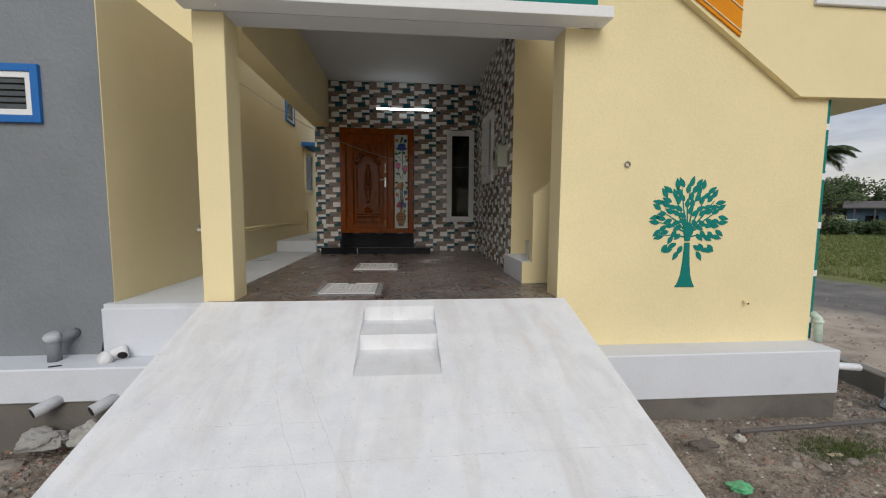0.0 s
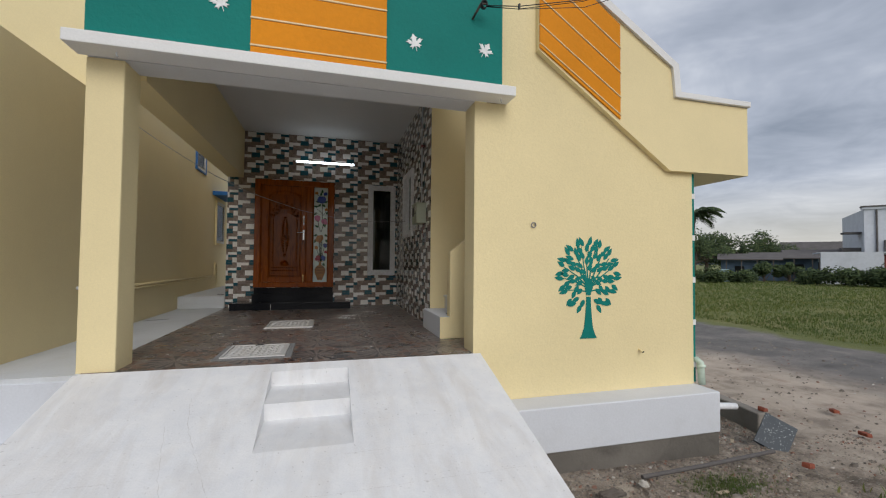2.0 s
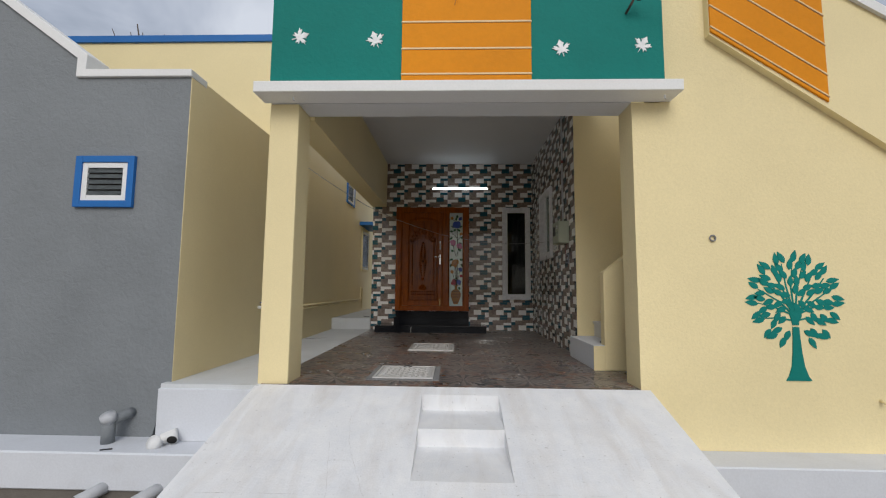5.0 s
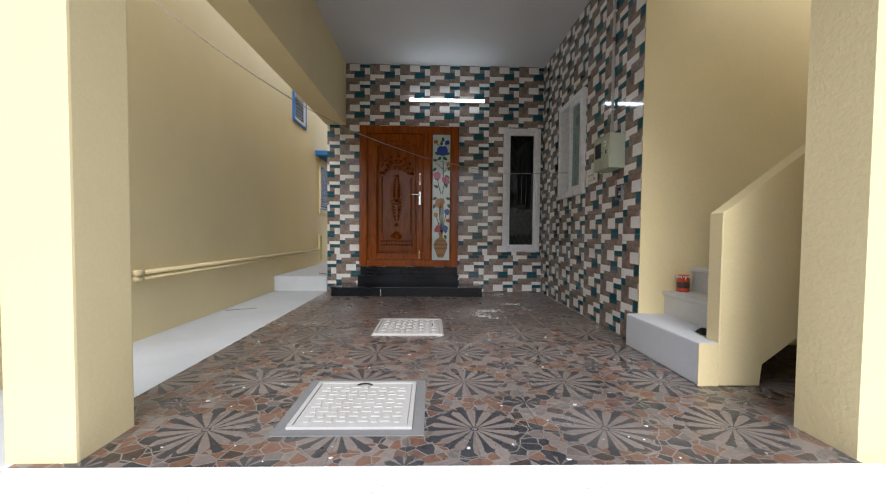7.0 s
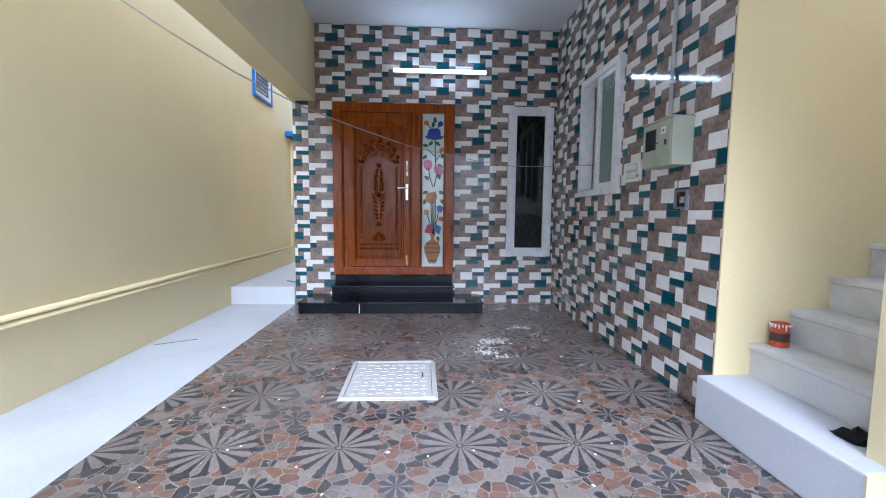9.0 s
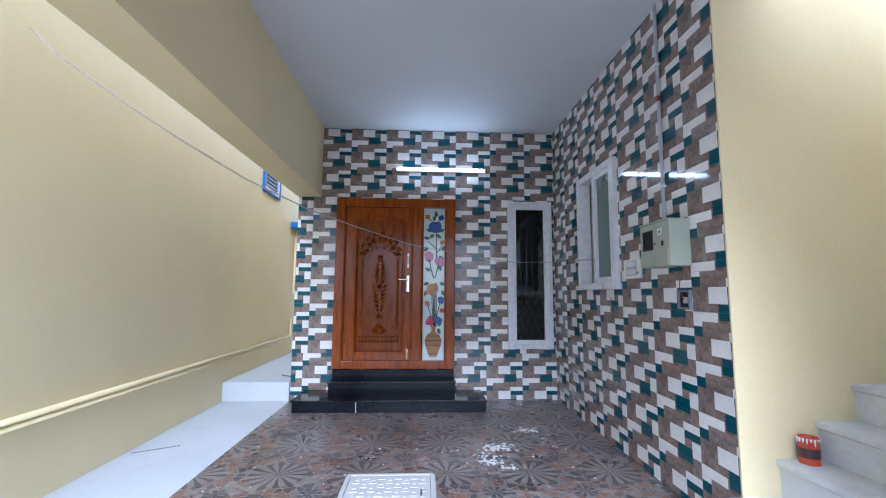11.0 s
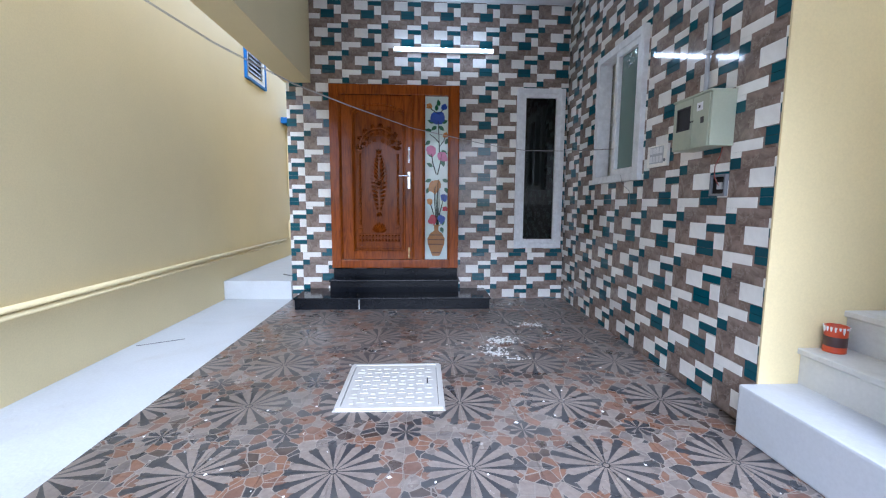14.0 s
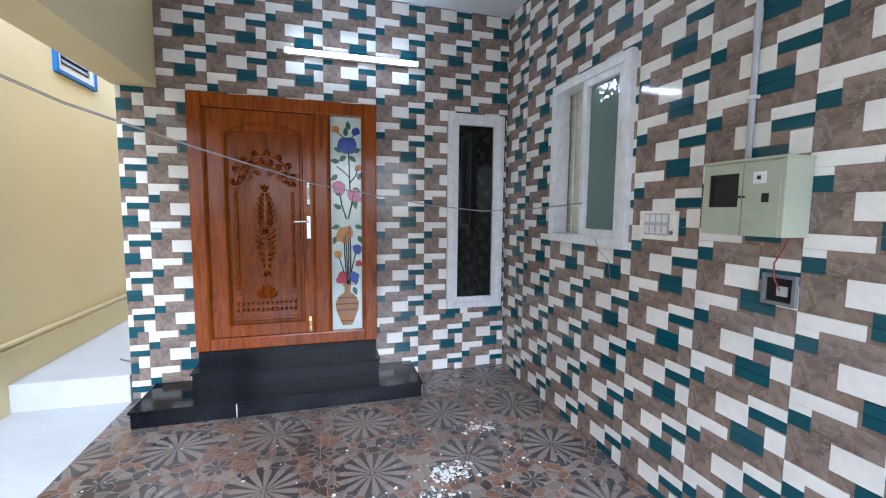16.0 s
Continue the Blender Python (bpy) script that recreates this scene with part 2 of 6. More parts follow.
def glass(name, col, rough=0.02, trans=1.0):
    m, nt, b = material(name, rough)
    b.inputs["Base Color"].default_value = (*col, 1)
    b.inputs["Transmission Weight"].default_value = trans
    b.inputs["IOR"].default_value = 1.45
    return m


def glow(name, col, power):
    m, nt, b = material(name, 0.4)
    b.inputs["Base Color"].default_value = (0.9, 0.9, 0.9, 1)
    b.inputs["Emission Color"].default_value = (*col, 1)
    b.inputs["Emission Strength"].default_value = power
    return m


M_RAMP, M_FLOOR = ramp_paint(), floor_print()
M_TWHITE = glazed("white_wall_tile", (0.85, 0.835, 0.80))
M_TTEAL = glazed("teal_wall_tile", (0.012, 0.083, 0.112))
M_TBROWN = glazed("brown_stone_wall_tile", (0.25, 0.195, 0.165), (0.10, 0.072, 0.058), 0.4)
M_TDARK = glazed("dark_brown_wall_tile", (0.20, 0.148, 0.12), (0.085, 0.06, 0.048), 0.4)
M_GROUT = plain("tile_grout", (0.34, 0.32, 0.30), 0.85)
M_DOOR = wood("polished_teak", (0.255, 0.058, 0.003), (0.105, 0.018, 0.001), 0.16)
# the same teak darkened, to colour in the shade of the carved recess
M_DOORSHADE = wood("recess_shade_teak", (0.21, 0.048, 0.003), (0.09, 0.016, 0.001), 0.16)
M_GRANITE = plain("black_granite", (0.004, 0.005, 0.008), 0.07, 0.0, 0.0, 0.3, 60)
M_GRANITE.node_tree.nodes["Principled BSDF"].inputs["Specular IOR Level"].default_value = 0.18
M_UPVC = plain("white_upvc", (0.76, 0.77, 0.79), 0.35)
M_CHROME = plain("brushed_steel", (0.72, 0.71, 0.69), 0.22, 1.0)
M_BRASS = plain("gold_trim", (0.75, 0.55, 0.25), 0.25, 1.0)
M_DARKGLASS = glass("dark_window_glass", (0.012, 0.026, 0.017), 0.02, 0.9)
M_GREENGLASS = glass("green_tinted_glass", (0.30, 0.42, 0.38), 0.08, 0.55)
M_FROST = plain("frosted_art_glass", (0.58, 0.68, 0.64), 0.09, 0.0, 0.6, 0.06, 6)
M_TUBE = glow("tube_light_glow", (0.86, 0.95, 1.0), 9.0)
M_PVC = plain("grey_pvc", (0.45, 0.46, 0.48), 0.45)
M_PVCDARK = plain("dark_grey_pvc", (0.17, 0.18, 0.20), 0.5)
# near-black that stands in for shade inside pipes, boxes and louvred windows
M_HOLESHADE = plain("hollow_shade", (0.012, 0.011, 0.010), 0.9)
M_BLACK = plain("black_plastic", (0.012, 0.012, 0.014), 0.4)
M_CABLE = plain("grey_cable", (0.20, 0.20, 0.21), 0.5)
# taken near black, so the gloom of the unlit rooms is in the colour
M_ROOM = plain("room_shade_plaster", (0.06, 0.06, 0.06), 0.8)
M_LEAFWHITE = plain("white_leaf_cutout", (0.78, 0.78, 0.78), 0.5)


# ---- mesh helpers ----
BASE = {}
OFFSET = Matrix()     # where the stretch that is being built is set out from


def thing(name, base, label, category, group="", kind=""):
    """An Empty at a thing's foot, under which its parts hang."""
    ob = new(name)
    ob.matrix_world, ob.empty_display_size = OFFSET @ Matrix.Translation(base), 0.05
    BASE[ob.name] = Vector(base)
    return tagged(ob, label, category, group, kind)


def mesh_of(name, bm, mat, smooth=False):
    me = bpy.data.meshes.new(name)
    bmesh.ops.recalc_face_normals(bm, faces=bm.faces)
    bm.to_mesh(me)
    bm.free()
    for m in mat if isinstance(mat, (list, tuple)) else [mat]:
        me.materials.append(m)
    if smooth:
        me.polygons.foreach_set("use_smooth", [True] * len(me.polygons))
    return me


def part(name, bm, mat, parent, label="", smooth=False):
    """One mesh, built in world metres, as a part of a thing or of a part."""
    base = BASE[parent.name]
    bm.transform(Matrix.Translation(-base))
    ob = new(name, mesh_of(name, bm, mat, smooth))
    ob.parent = parent
    BASE[ob.name] = base
    return tagged(ob, label)


def solid(name, bm, mat, label, category, group="", kind="", smooth=False):
    """A top-level thing or piece of the setting in one mesh, its origin at its foot."""
    vs = [v.co for v in bm.verts]
    lo = [min(v[i] for v in vs) for i in range(3)]
    hi = [max(v[i] for v in vs) for i in range(3)]
    base = Vector(((lo[0] + hi[0]) / 2, (lo[1] + hi[1]) / 2, lo[2]))
    bm.transform(Matrix.Translation(-base))
    ob = new(name, mesh_of(name, bm, mat, smooth))
    ob.matrix_world = OFFSET @ Matrix.Translation(base)
    BASE[ob.name] = base
    return tagged(ob, label, category, group, kind)


def faces_of(bm, vs, quads, mi):
    for q in quads:
        bm.faces.new([vs[i] for i in q]).material_index = mi


QUADS = ((0, 3, 2, 1), (4, 5, 6, 7), (0, 1, 5, 4), (1, 2, 6, 5), (2, 3, 7, 6), (3, 0, 4, 7))


def box(bm, x0, x1, y0, y1, z0, z1, mi=0, bev=0.0):
    t = bmesh.new() if bev else bm
    vs = [t.verts.new(c) for c in ((x0, y0, z0), (x1, y0, z0), (x1, y1, z0), (x0, y1, z0), (x0, y0, z1), (x1, y0, z1), (x1, y1, z1), (x0, y1, z1))]
    faces_of(t, vs, QUADS, mi)
    if bev:
        bmesh.ops.bevel(t, geom=t.edges[:], offset=bev, segments=2, affect="EDGES", profile=0.6)
        join(bm, t)
    return bm


def join(bm, t):
    me = bpy.data.meshes.new("tmp")
    t.to_mesh(me)
    t.free()
    bm.from_mesh(me)
    bpy.data.meshes.remove(me)


def prism(bm, pts, a, b, axis="y", mi=0, bev=0.0):
    """A polygon pushed from a to b along an axis; its points lie in the other two axes, in x y z order."""
    t = bmesh.new() if bev else bm

    def at(p, w):
        return {"x": (w, p[0], p[1]), "y": (p[0], w, p[1]), "z": (p[0], p[1], w)}[axis]

    lo, hi = [t.verts.new(at(p, a)) for p in pts], [t.verts.new(at(p, b)) for p in pts]
    k = len(pts)
    t.faces.new(lo).material_index = mi
    t.faces.new(hi[::-1]).material_index = mi
    for i in range(k):
        t.faces.new((lo[i], lo[(i + 1) % k], hi[(i + 1) % k], hi[i])).material_index = mi
    if bev:
        bmesh.ops.bevel(t, geom=t.edges[:], offset=bev, segments=1, affect="EDGES")
        join(bm, t)
    return bm


def sweep(bm, pts, radius, n=8, mi=0, closed=False):
    """A round bar along a line of points; radius may be a list."""
    pts = [Vector(p) for p in pts]
    rings, up = [], None
    for i, p in enumerate(pts):
        d = (pts[min(i + 1, len(pts) - 1)] - pts[max(i - 1, 0)])
        if closed:
            d = pts[(i + 1) % len(pts)] - pts[i - 1]
        d.normalize()
        if up is None:
            up = d.orthogonal().normalized()
        up = (up - d * up.dot(d)).normalized()
        side = d.cross(up)
        r = radius[i] if isinstance(radius, (list, tuple)) else radius
        rings.append([bm.verts.new(p + (up * math.cos(2 * math.pi * k / n) + side * math.sin(2 * math.pi * k / n)) * r) for k in range(n)])
    span = len(rings) if closed else len(rings) - 1
    for i in range(span):
        a, b = rings[i], rings[(i + 1) % len(rings)]
        for k in range(n):
            bm.faces.new((a[k], a[(k + 1) % n], b[(k + 1) % n], b[k])).material_index = mi
    if not closed:
        bm.faces.new(rings[0][::-1]).material_index = mi
        bm.faces.new(rings[-1]).material_index = mi
    return bm


def pipe(bm, pts, r, wall=0.004, n=14, mi=0, shade_mi=1):
    """A pipe as a solid bar; a dark disc paints its open last end's shade."""
    sweep(bm, pts, r, n, mi)
    a, b = Vector(pts[-2]), Vector(pts[-1])
    d = (b - a).normalized()
    sweep(bm, [b - d * 0.004, b + d * 0.0015], r - wall, n, shade_mi)
    return bm


def lathe(bm, prof, at, n=20, mi=0):
    rings = [[bm.verts.new((at[0] + r * math.cos(2 * math.pi * k / n), at[1] + r * math.sin(2 * math.pi * k / n), at[2] + z)) for k in range(n)] for r, z in prof]
    for a, b in zip(rings, rings[1:]):
        for k in range(n):
            bm.faces.new((a[k], a[(k + 1) % n], b[(k + 1) % n], b[k])).material_index = mi
    bm.faces.new(rings[0][::-1]).material_index = mi
    bm.faces.new(rings[-1]).material_index = mi
    return bm


def panel(bm, u0, u1, v0, v1, w0, w1, holes=(), axis="y", mi=0):
    """A wall slab in one piece with rectangular holes (u0, u1, v0, v1) through it; it lies across axis from w0 to w1."""
    us = sorted({u0, u1, *[h[i] for h in holes for i in (0, 1)]})
    vs = sorted({v0, v1, *[h[i] for h in holes for i in (2, 3)]})

    def at(u, v, w):
        return {"x": (w, u, v), "y": (u, w, v), "z": (u, v, w)}[axis]

    grid = {(i, j, k): None for i in range(len(us)) for j in range(len(vs)) for k in (0, 1)}

    def vert(i, j, k):
        if grid[i, j, k] is None:
            grid[i, j, k] = bm.verts.new(at(us[i], vs[j], (w0, w1)[k]))
        return grid[i, j, k]

    def full(i, j):
        if not (0 <= i < len(us) - 1 and 0 <= j < len(vs) - 1):
            return False
        a, b = (us[i] + us[i + 1]) / 2, (vs[j] + vs[j + 1]) / 2
        return not any(h[0] < a < h[1] and h[2] < b < h[3] for h in holes)

    for i in range(len(us) - 1):
        for j in range(len(vs) - 1):
            if not full(i, j):
                continue
            for k in (0, 1):
                bm.faces.new([vert(*q, k) for q in ((i, j), (i + 1, j), (i + 1, j + 1), (i, j + 1))]).material_index = mi
            for (di, dj), (p, q) in {(-1, 0): ((i, j), (i, j + 1)), (1, 0): ((i + 1, j), (i + 1, j + 1)), (0, -1): ((i, j), (i + 1, j)), (0, 1): ((i, j + 1), (i + 1, j + 1))}.items():
                if not full(i + di, j + dj):
                    bm.faces.new((vert(*p, 0), vert(*q, 0), vert(*q, 1), vert(*p, 1))).material_index = mi
    return bm


def B():
    return bmesh.new()


# ---- the plan, in metres; z = 0 is the porch floor ----
FRONT, BACK, RIGHT, LEFT = 3.65, 8.52, 1.445, -1.825    # facade, tiled door wall, tiled side wall, edge of the tiled floor
FACADE = Matrix.Translation((0.117, -0.04, 0)) @ Matrix.Scale(1.045, 4)   # the street front has its own axis and scale
JAMB, REAR = 1.475, 4.067                                 # porch opening's side and the front wall's inner face
NEIGHBOUR, CEIL, GROUND = -2.62, 3.425, -1.12
STAIR = 5.505                                           # yellow wall beside the stair
EDGE = 3.94                                             # east corner of the street front, from its own axis
EAST = 4.234
DOOR = (-1.33, 0.155, 0.388, 2.49)
WIN = (0.842, 1.40, 0.636, 2.485)
SIDE = (6.76, 7.61, 1.36, 2.515)


def slope_z(y):
    return -0.32 * (3.62 - y)


# ---- large structure ----
def structure(name, bm, mat, label, category="wall"):
    return solid(name, bm, mat, label, category, kind="structure")


bm = panel(B(), LEFT, 1.72, 0.0, CEIL, BACK + 0.012, 8.75, [DOOR, WIN], "y")
wall_back = structure("wall_back", bm, M_GROUT, "door wall of the porch covered in checkered glossy tiles")
bm = panel(B(), STAIR, BACK + 0.012, 0.0, CEIL, RIGHT + 0.012, 1.72, [SIDE], "x")
wall_side = structure("wall_side", bm, M_GROUT, "porch side wall covered in checkered glossy tiles")
structure("wall_stair", prism(B(), [(RIGHT - 0.001, STAIR - 0.012), (EAST - 0.2, STAIR - 0.012), (EAST - 0.2, STAIR + 0.18), (1.725, STAIR + 0.18), (1.725, STAIR - 0.001), (RIGHT - 0.001, STAIR - 0.001)], -0.05, 4.6, "z"), M_YELLOW, "smooth pale yellow wall beside the stair")

OFFSET = FACADE
# facade wall right of the opening, under the sloping band
bm = prism(B(), [(1.30, -0.5), (EDGE, -0.5), (EDGE, 2.05), (3.55, 2.05), (2.01, 3.15), (2.01, 4.1), (1.54, 4.15), (1.54, 2.445), (1.30, 2.445)], FRONT, 3.93, "y")
structure("wall_facade", bm, M_FACADE, "pale yellow textured facade wall with painted tree")
bm = prism(B(), [(1.96, 3.03), (3.575, 1.905), (4.70, 1.915), (4.70, 2.72), (3.69, 2.72), (3.65, 3.05), (1.96, 4.11)], 3.585, FRONT + 0.18, "y")
parapet_band = structure("parapet_band", bm, M_YELLOW, "sloping pale yellow parapet band on the facade", "parapet")
structure("balcony_side", box(B(), 4.50, 4.70, FRONT + 0.18, 11.8, 1.915, 2.72), M_YELLOW, "pale yellow parapet along the side of the house", "parapet")
structure("balcony_slab", box(B(), EDGE, 4.50, FRONT + 0.18, 11.8, 1.915, 2.03), M_YELLOW, "pale yellow projecting balcony slab", "slab")
structure("wall_east", box(B(), EDGE - 0.2, EDGE, 3.93, 11.8, -0.5, 3.39), M_FACADE, "side wall of the house in pale yellow")
bm = prism(B(), [(1.93, 4.10), (3.60, 3.06), (3.63, 2.725), (4.72, 2.725), (4.72, 2.79), (3.70, 2.785), (3.68, 3.10), (1.96, 4.19), (1.54, 4.235), (1.54, 4.155)], 3.55, FRONT + 0.2, "y", 0, 0.006)
structure("coping_slope", bm, M_WHITE, "white painted coping along the sloping parapet", "coping")

# front beam, sun shade slab and the panelled parapet over the opening
structure("beam_front", box(B(), -1.89, 1.30, FRONT + 0.002, 3.93, 2.445, 3.27), M_CEIL, "white beam over the porch opening", "beam")
bm = box(B(), -1.95, 1.635, 3.42, FRONT, 2.45, 2.545, 0, 0.008)
structure("sun_shade", bm, M_WHITE, "white concrete sunshade slab over the porch opening", "slab")
parapet_front = structure("parapet_front", box(B(), -1.86, 1.54, 3.535, 3.75, 2.545, 4.10), M_TEAL, "teal painted parapet over the porch", "parapet")
structure("coping_front", box(B(), -1.88, 1.545, 3.49, 3.77, 4.10, 4.175, 0, 0.006), M_WHITE, "white coping on the porch parapet", "coping")
structure("pillar", box(B(), -1.897, -1.637, FRONT, 3.95, -0.02, 2.445, 0, 0.012), M_YELLOW, "square pale yellow porch pillar", "pillar")
OFFSET = Matrix()
structure("beam_side", box(B(), -1.84, -1.547, REAR + 0.001, BACK + 0.01, 2.51, CEIL), M_YELLOW, "pale yellow beam along the open side of the porch", "beam")
structure("ceiling", box(B(), -1.9, 1.72, REAR - 0.1, 11.8, CEIL, CEIL + 0.15), M_CEIL, "smooth white porch ceiling", "ceiling")

# assumed rooms behind the door and the side window, closed all round to stay dark
structure("wall_house_left", box(B(), LEFT, LEFT + 0.2, 8.75, 11.8, -0.5, CEIL), M_YELLOW, "side wall of the house in pale yellow")
structure("wall_house_back", box(B(), LEFT, EAST, 11.8, 12.0, -0.5, CEIL), M_YELLOW, "rear wall of the house in pale yellow")
structure("room_floor", prism(B(), [(LEFT + 0.2, 8.76), (1.73, 8.76), (1.73, 5.73), (EAST - 0.2, 5.73), (EAST - 0.2, 11.8), (LEFT + 0.2, 11.8)], 0.2, 0.36, "z"), M_ROOM, "plain floor of the rooms inside, coloured near black as if unlit", "floor")
structure("room_ceiling", box(B(), 1.722, EAST - 0.2, 5.722, 11.8, CEIL, CEIL + 0.15), M_CEIL, "plain white ceiling of the side room", "ceiling")

# porch floor bed, side walkway and raised block behind it
structure("floor", prism(B(), [(LEFT, 3.745), (JAMB, 3.745), (JAMB, REAR), (EAST - 0.2, REAR), (EAST - 0.2, STAIR), (RIGHT, STAIR), (RIGHT, BACK + 0.012), (LEFT, BACK + 0.012)], -0.25, -0.004, "z"), M_GROUT, "grouted bed of the patterned porch floor", "floor")
structure("walkway", box(B(), NEIGHBOUR - 0.07, LEFT, 3.72, 12.0, -0.6, -0.002), M_WALKWAY, "white washed cement walkway beside the porch", "walkway")
bm = box(B(), NEIGHBOUR, LEFT - 0.004, 8.50, 12.0, -0.002, 0.225, 0, 0.01)
structure("walkway_block", bm, M_WALKWAY, "raised white washed cement step of the walkway", "step")

OFFSET = FACADE
# plinth
bm = prism(B(), [(1.2, 3.335), (3.96, 3.335), (3.96, 11.8), (EDGE, 11.8), (EDGE, FRONT), (1.2, FRONT)], -0.895, -0.475, "z", 0, 0.01)
structure("plinth", bm, M_PLINTH, "pale grey painted plinth under the facade", "plinth")
bm = prism(B(), [(1.2, 3.35), (3.95, 3.35), (3.95, 11.8), (EDGE, 11.8), (EDGE, FRONT), (1.2, FRONT)], -1.4, -0.896, "z")
structure("plinth_footing", bm, M_CEMENT, "bare stained cement footing under the plinth", "plinth")

# ramp with a stepped recess
bm = B()
X0, X1, S0, S1, Y1, Y0 = -1.89, 1.362, -0.49, 0.12, 3.62, 0.2
CUT = [(3.51, slope_z(3.51)), (3.51, -0.155), (3.12, -0.17), (3.12, -0.29), (2.645, slope_z(2.645))]
for a, b, line in ((X0, S0, []), (S0, S1, CUT), (S1, X1, [])):
    prism(bm, [(Y1, -1.5), (Y0, -1.5), (Y0, slope_z(Y0)), *[(y, z) for y, z in line[::-1]], (Y1, 0.0)], a, b, "x")
bmesh.ops.remove_doubles(bm, verts=bm.verts, dist=0.0005)
structure("ramp", bm, M_RAMP, "white washed cement ramp with two recessed steps", "ramp")

OFFSET = Matrix()
# neighbouring house
NF = 3.79
bm = prism(B(), [(-2.645, -0.05), (-2.65, 2.83), (-3.75, 2.83), (-3.72, 3.0), (-5.6, 4.37), (-9.0, 4.37), (-9.0, -0.48), (-2.79, -0.48), (-2.70, -0.05)], NF, NF + 0.2, "y")
house = thing("neighbour_house", (-5.5, 4.5, -0.5), "neighbouring house with dark grey textured front and yellow side", "house")
wall_grey = part("wall", bm, M_GREY, house, "dark grey textured front wall")
bm = prism(B(), [(-2.635, 2.83), (-2.635, 2.90), (-3.67, 2.90), (-3.66, 3.055), (-5.6, 4.463), (-9.0, 4.463), (-9.0, 4.37), (-5.6, 4.37), (-3.75, 3.02), (-3.76, 2.83)], NF - 0.03, NF + 0.23, "y", 0, 0.005)
part("coping", bm, M_WHITE, house, "white painted coping")
part("side_wall", prism(B(), [(-2.9, NF + 0.2), (-2.66, NF + 0.2), (-2.66, NF + 0.002), (-2.642, NF + 0.002), (NEIGHBOUR, 5.55), (-2.9, 5.55)], -0.3, 2.87, "z"), M_YELLOW, house, "smooth pale yellow side wall")
part("tall_wall", panel(B(), 5.55, 14.0, -0.3, 4.28, NEIGHBOUR - 0.2, NEIGHBOUR, [], "x"), M_YELLOW, house, "tall pale yellow side wall")
part("rear_wall", box(B(), -9.0, NEIGHBOUR - 0.2, 5.55, 5.75, 2.0, 4.28), M_YELLOW, house, "pale yellow upper wall")
bm = prism(B(), [(-9.0, 5.52), (NEIGHBOUR + 0.03, 5.52), (NEIGHBOUR + 0.03, 14.0), (NEIGHBOUR - 0.23, 14.0), (NEIGHBOUR - 0.23, 5.78), (-9.0, 5.78)], 4.28, 4.375, "z")
part("blue_coping", bm, M_BLUE, house, "bright blue painted coping")
part("roof", box(B(), -9.0, NEIGHBOUR - 0.2, NF + 0.2, 5.55, 2.3, 2.4), M_WHITE, house)
bm = prism(B(), [(-9.0, 3.43), (-1.6, 3.43), (-1.6, 3.8), (-9.0, 3.8)], -0.77, -0.478, "z", 0, 0.012)
structure("ledge", bm, M_PLINTH, "white painted ledge along the neighbour's foot", "ledge")
structure("ledge_footing", box(B(), -9.0, -1.6, 3.46, 3.8, -1.4, -0.771), M_CEMENT, "bare cement footing under the white ledge", "ledge")
structure("walkway_front", box(B(), -2.70, -1.80, 3.70, 3.785, -0.478, -0.04, 0, 0.008), M_PLINTH, "pale painted front of the walkway", "walkway")

# ground
OFFSET = FACADE
bm = B()
SEG, SPAN = 90, 3.2


def ground_z(x, y):
    z = GROUND + 0.05 * noise.noise((x * 0.7, y * 0.7, 0.3)) + 0.02 * noise.noise((x * 3, y * 3, 1.7))
    far = min(1.0, max(0.0, (math.hypot(x, y) - 12) / 20))
    if 2.0 < x < 8 and 3.4 < y:
        z -= 0.10 * max(0.0, 1 - abs(x - 4.75) / 0.65) * (1 if x < 5.4 else 0)
    return z * (1 - far) + (GROUND - 0.02) * far


axis = sorted({*np.round(np.linspace(-9, 15, 121), 3).tolist(), -3000, -800, -200, -60, -25, 25, 40, 70, 140, 400, 900, 3000})
rows = [[bm.verts.new((x, y, ground_z(x, y))) for x in axis] for y in axis]
for a, b in zip(rows, rows[1:]):
    for k in range(len(axis) - 1):
        bm.faces.new((a[k], a[k + 1], b[k + 1], b[k]))


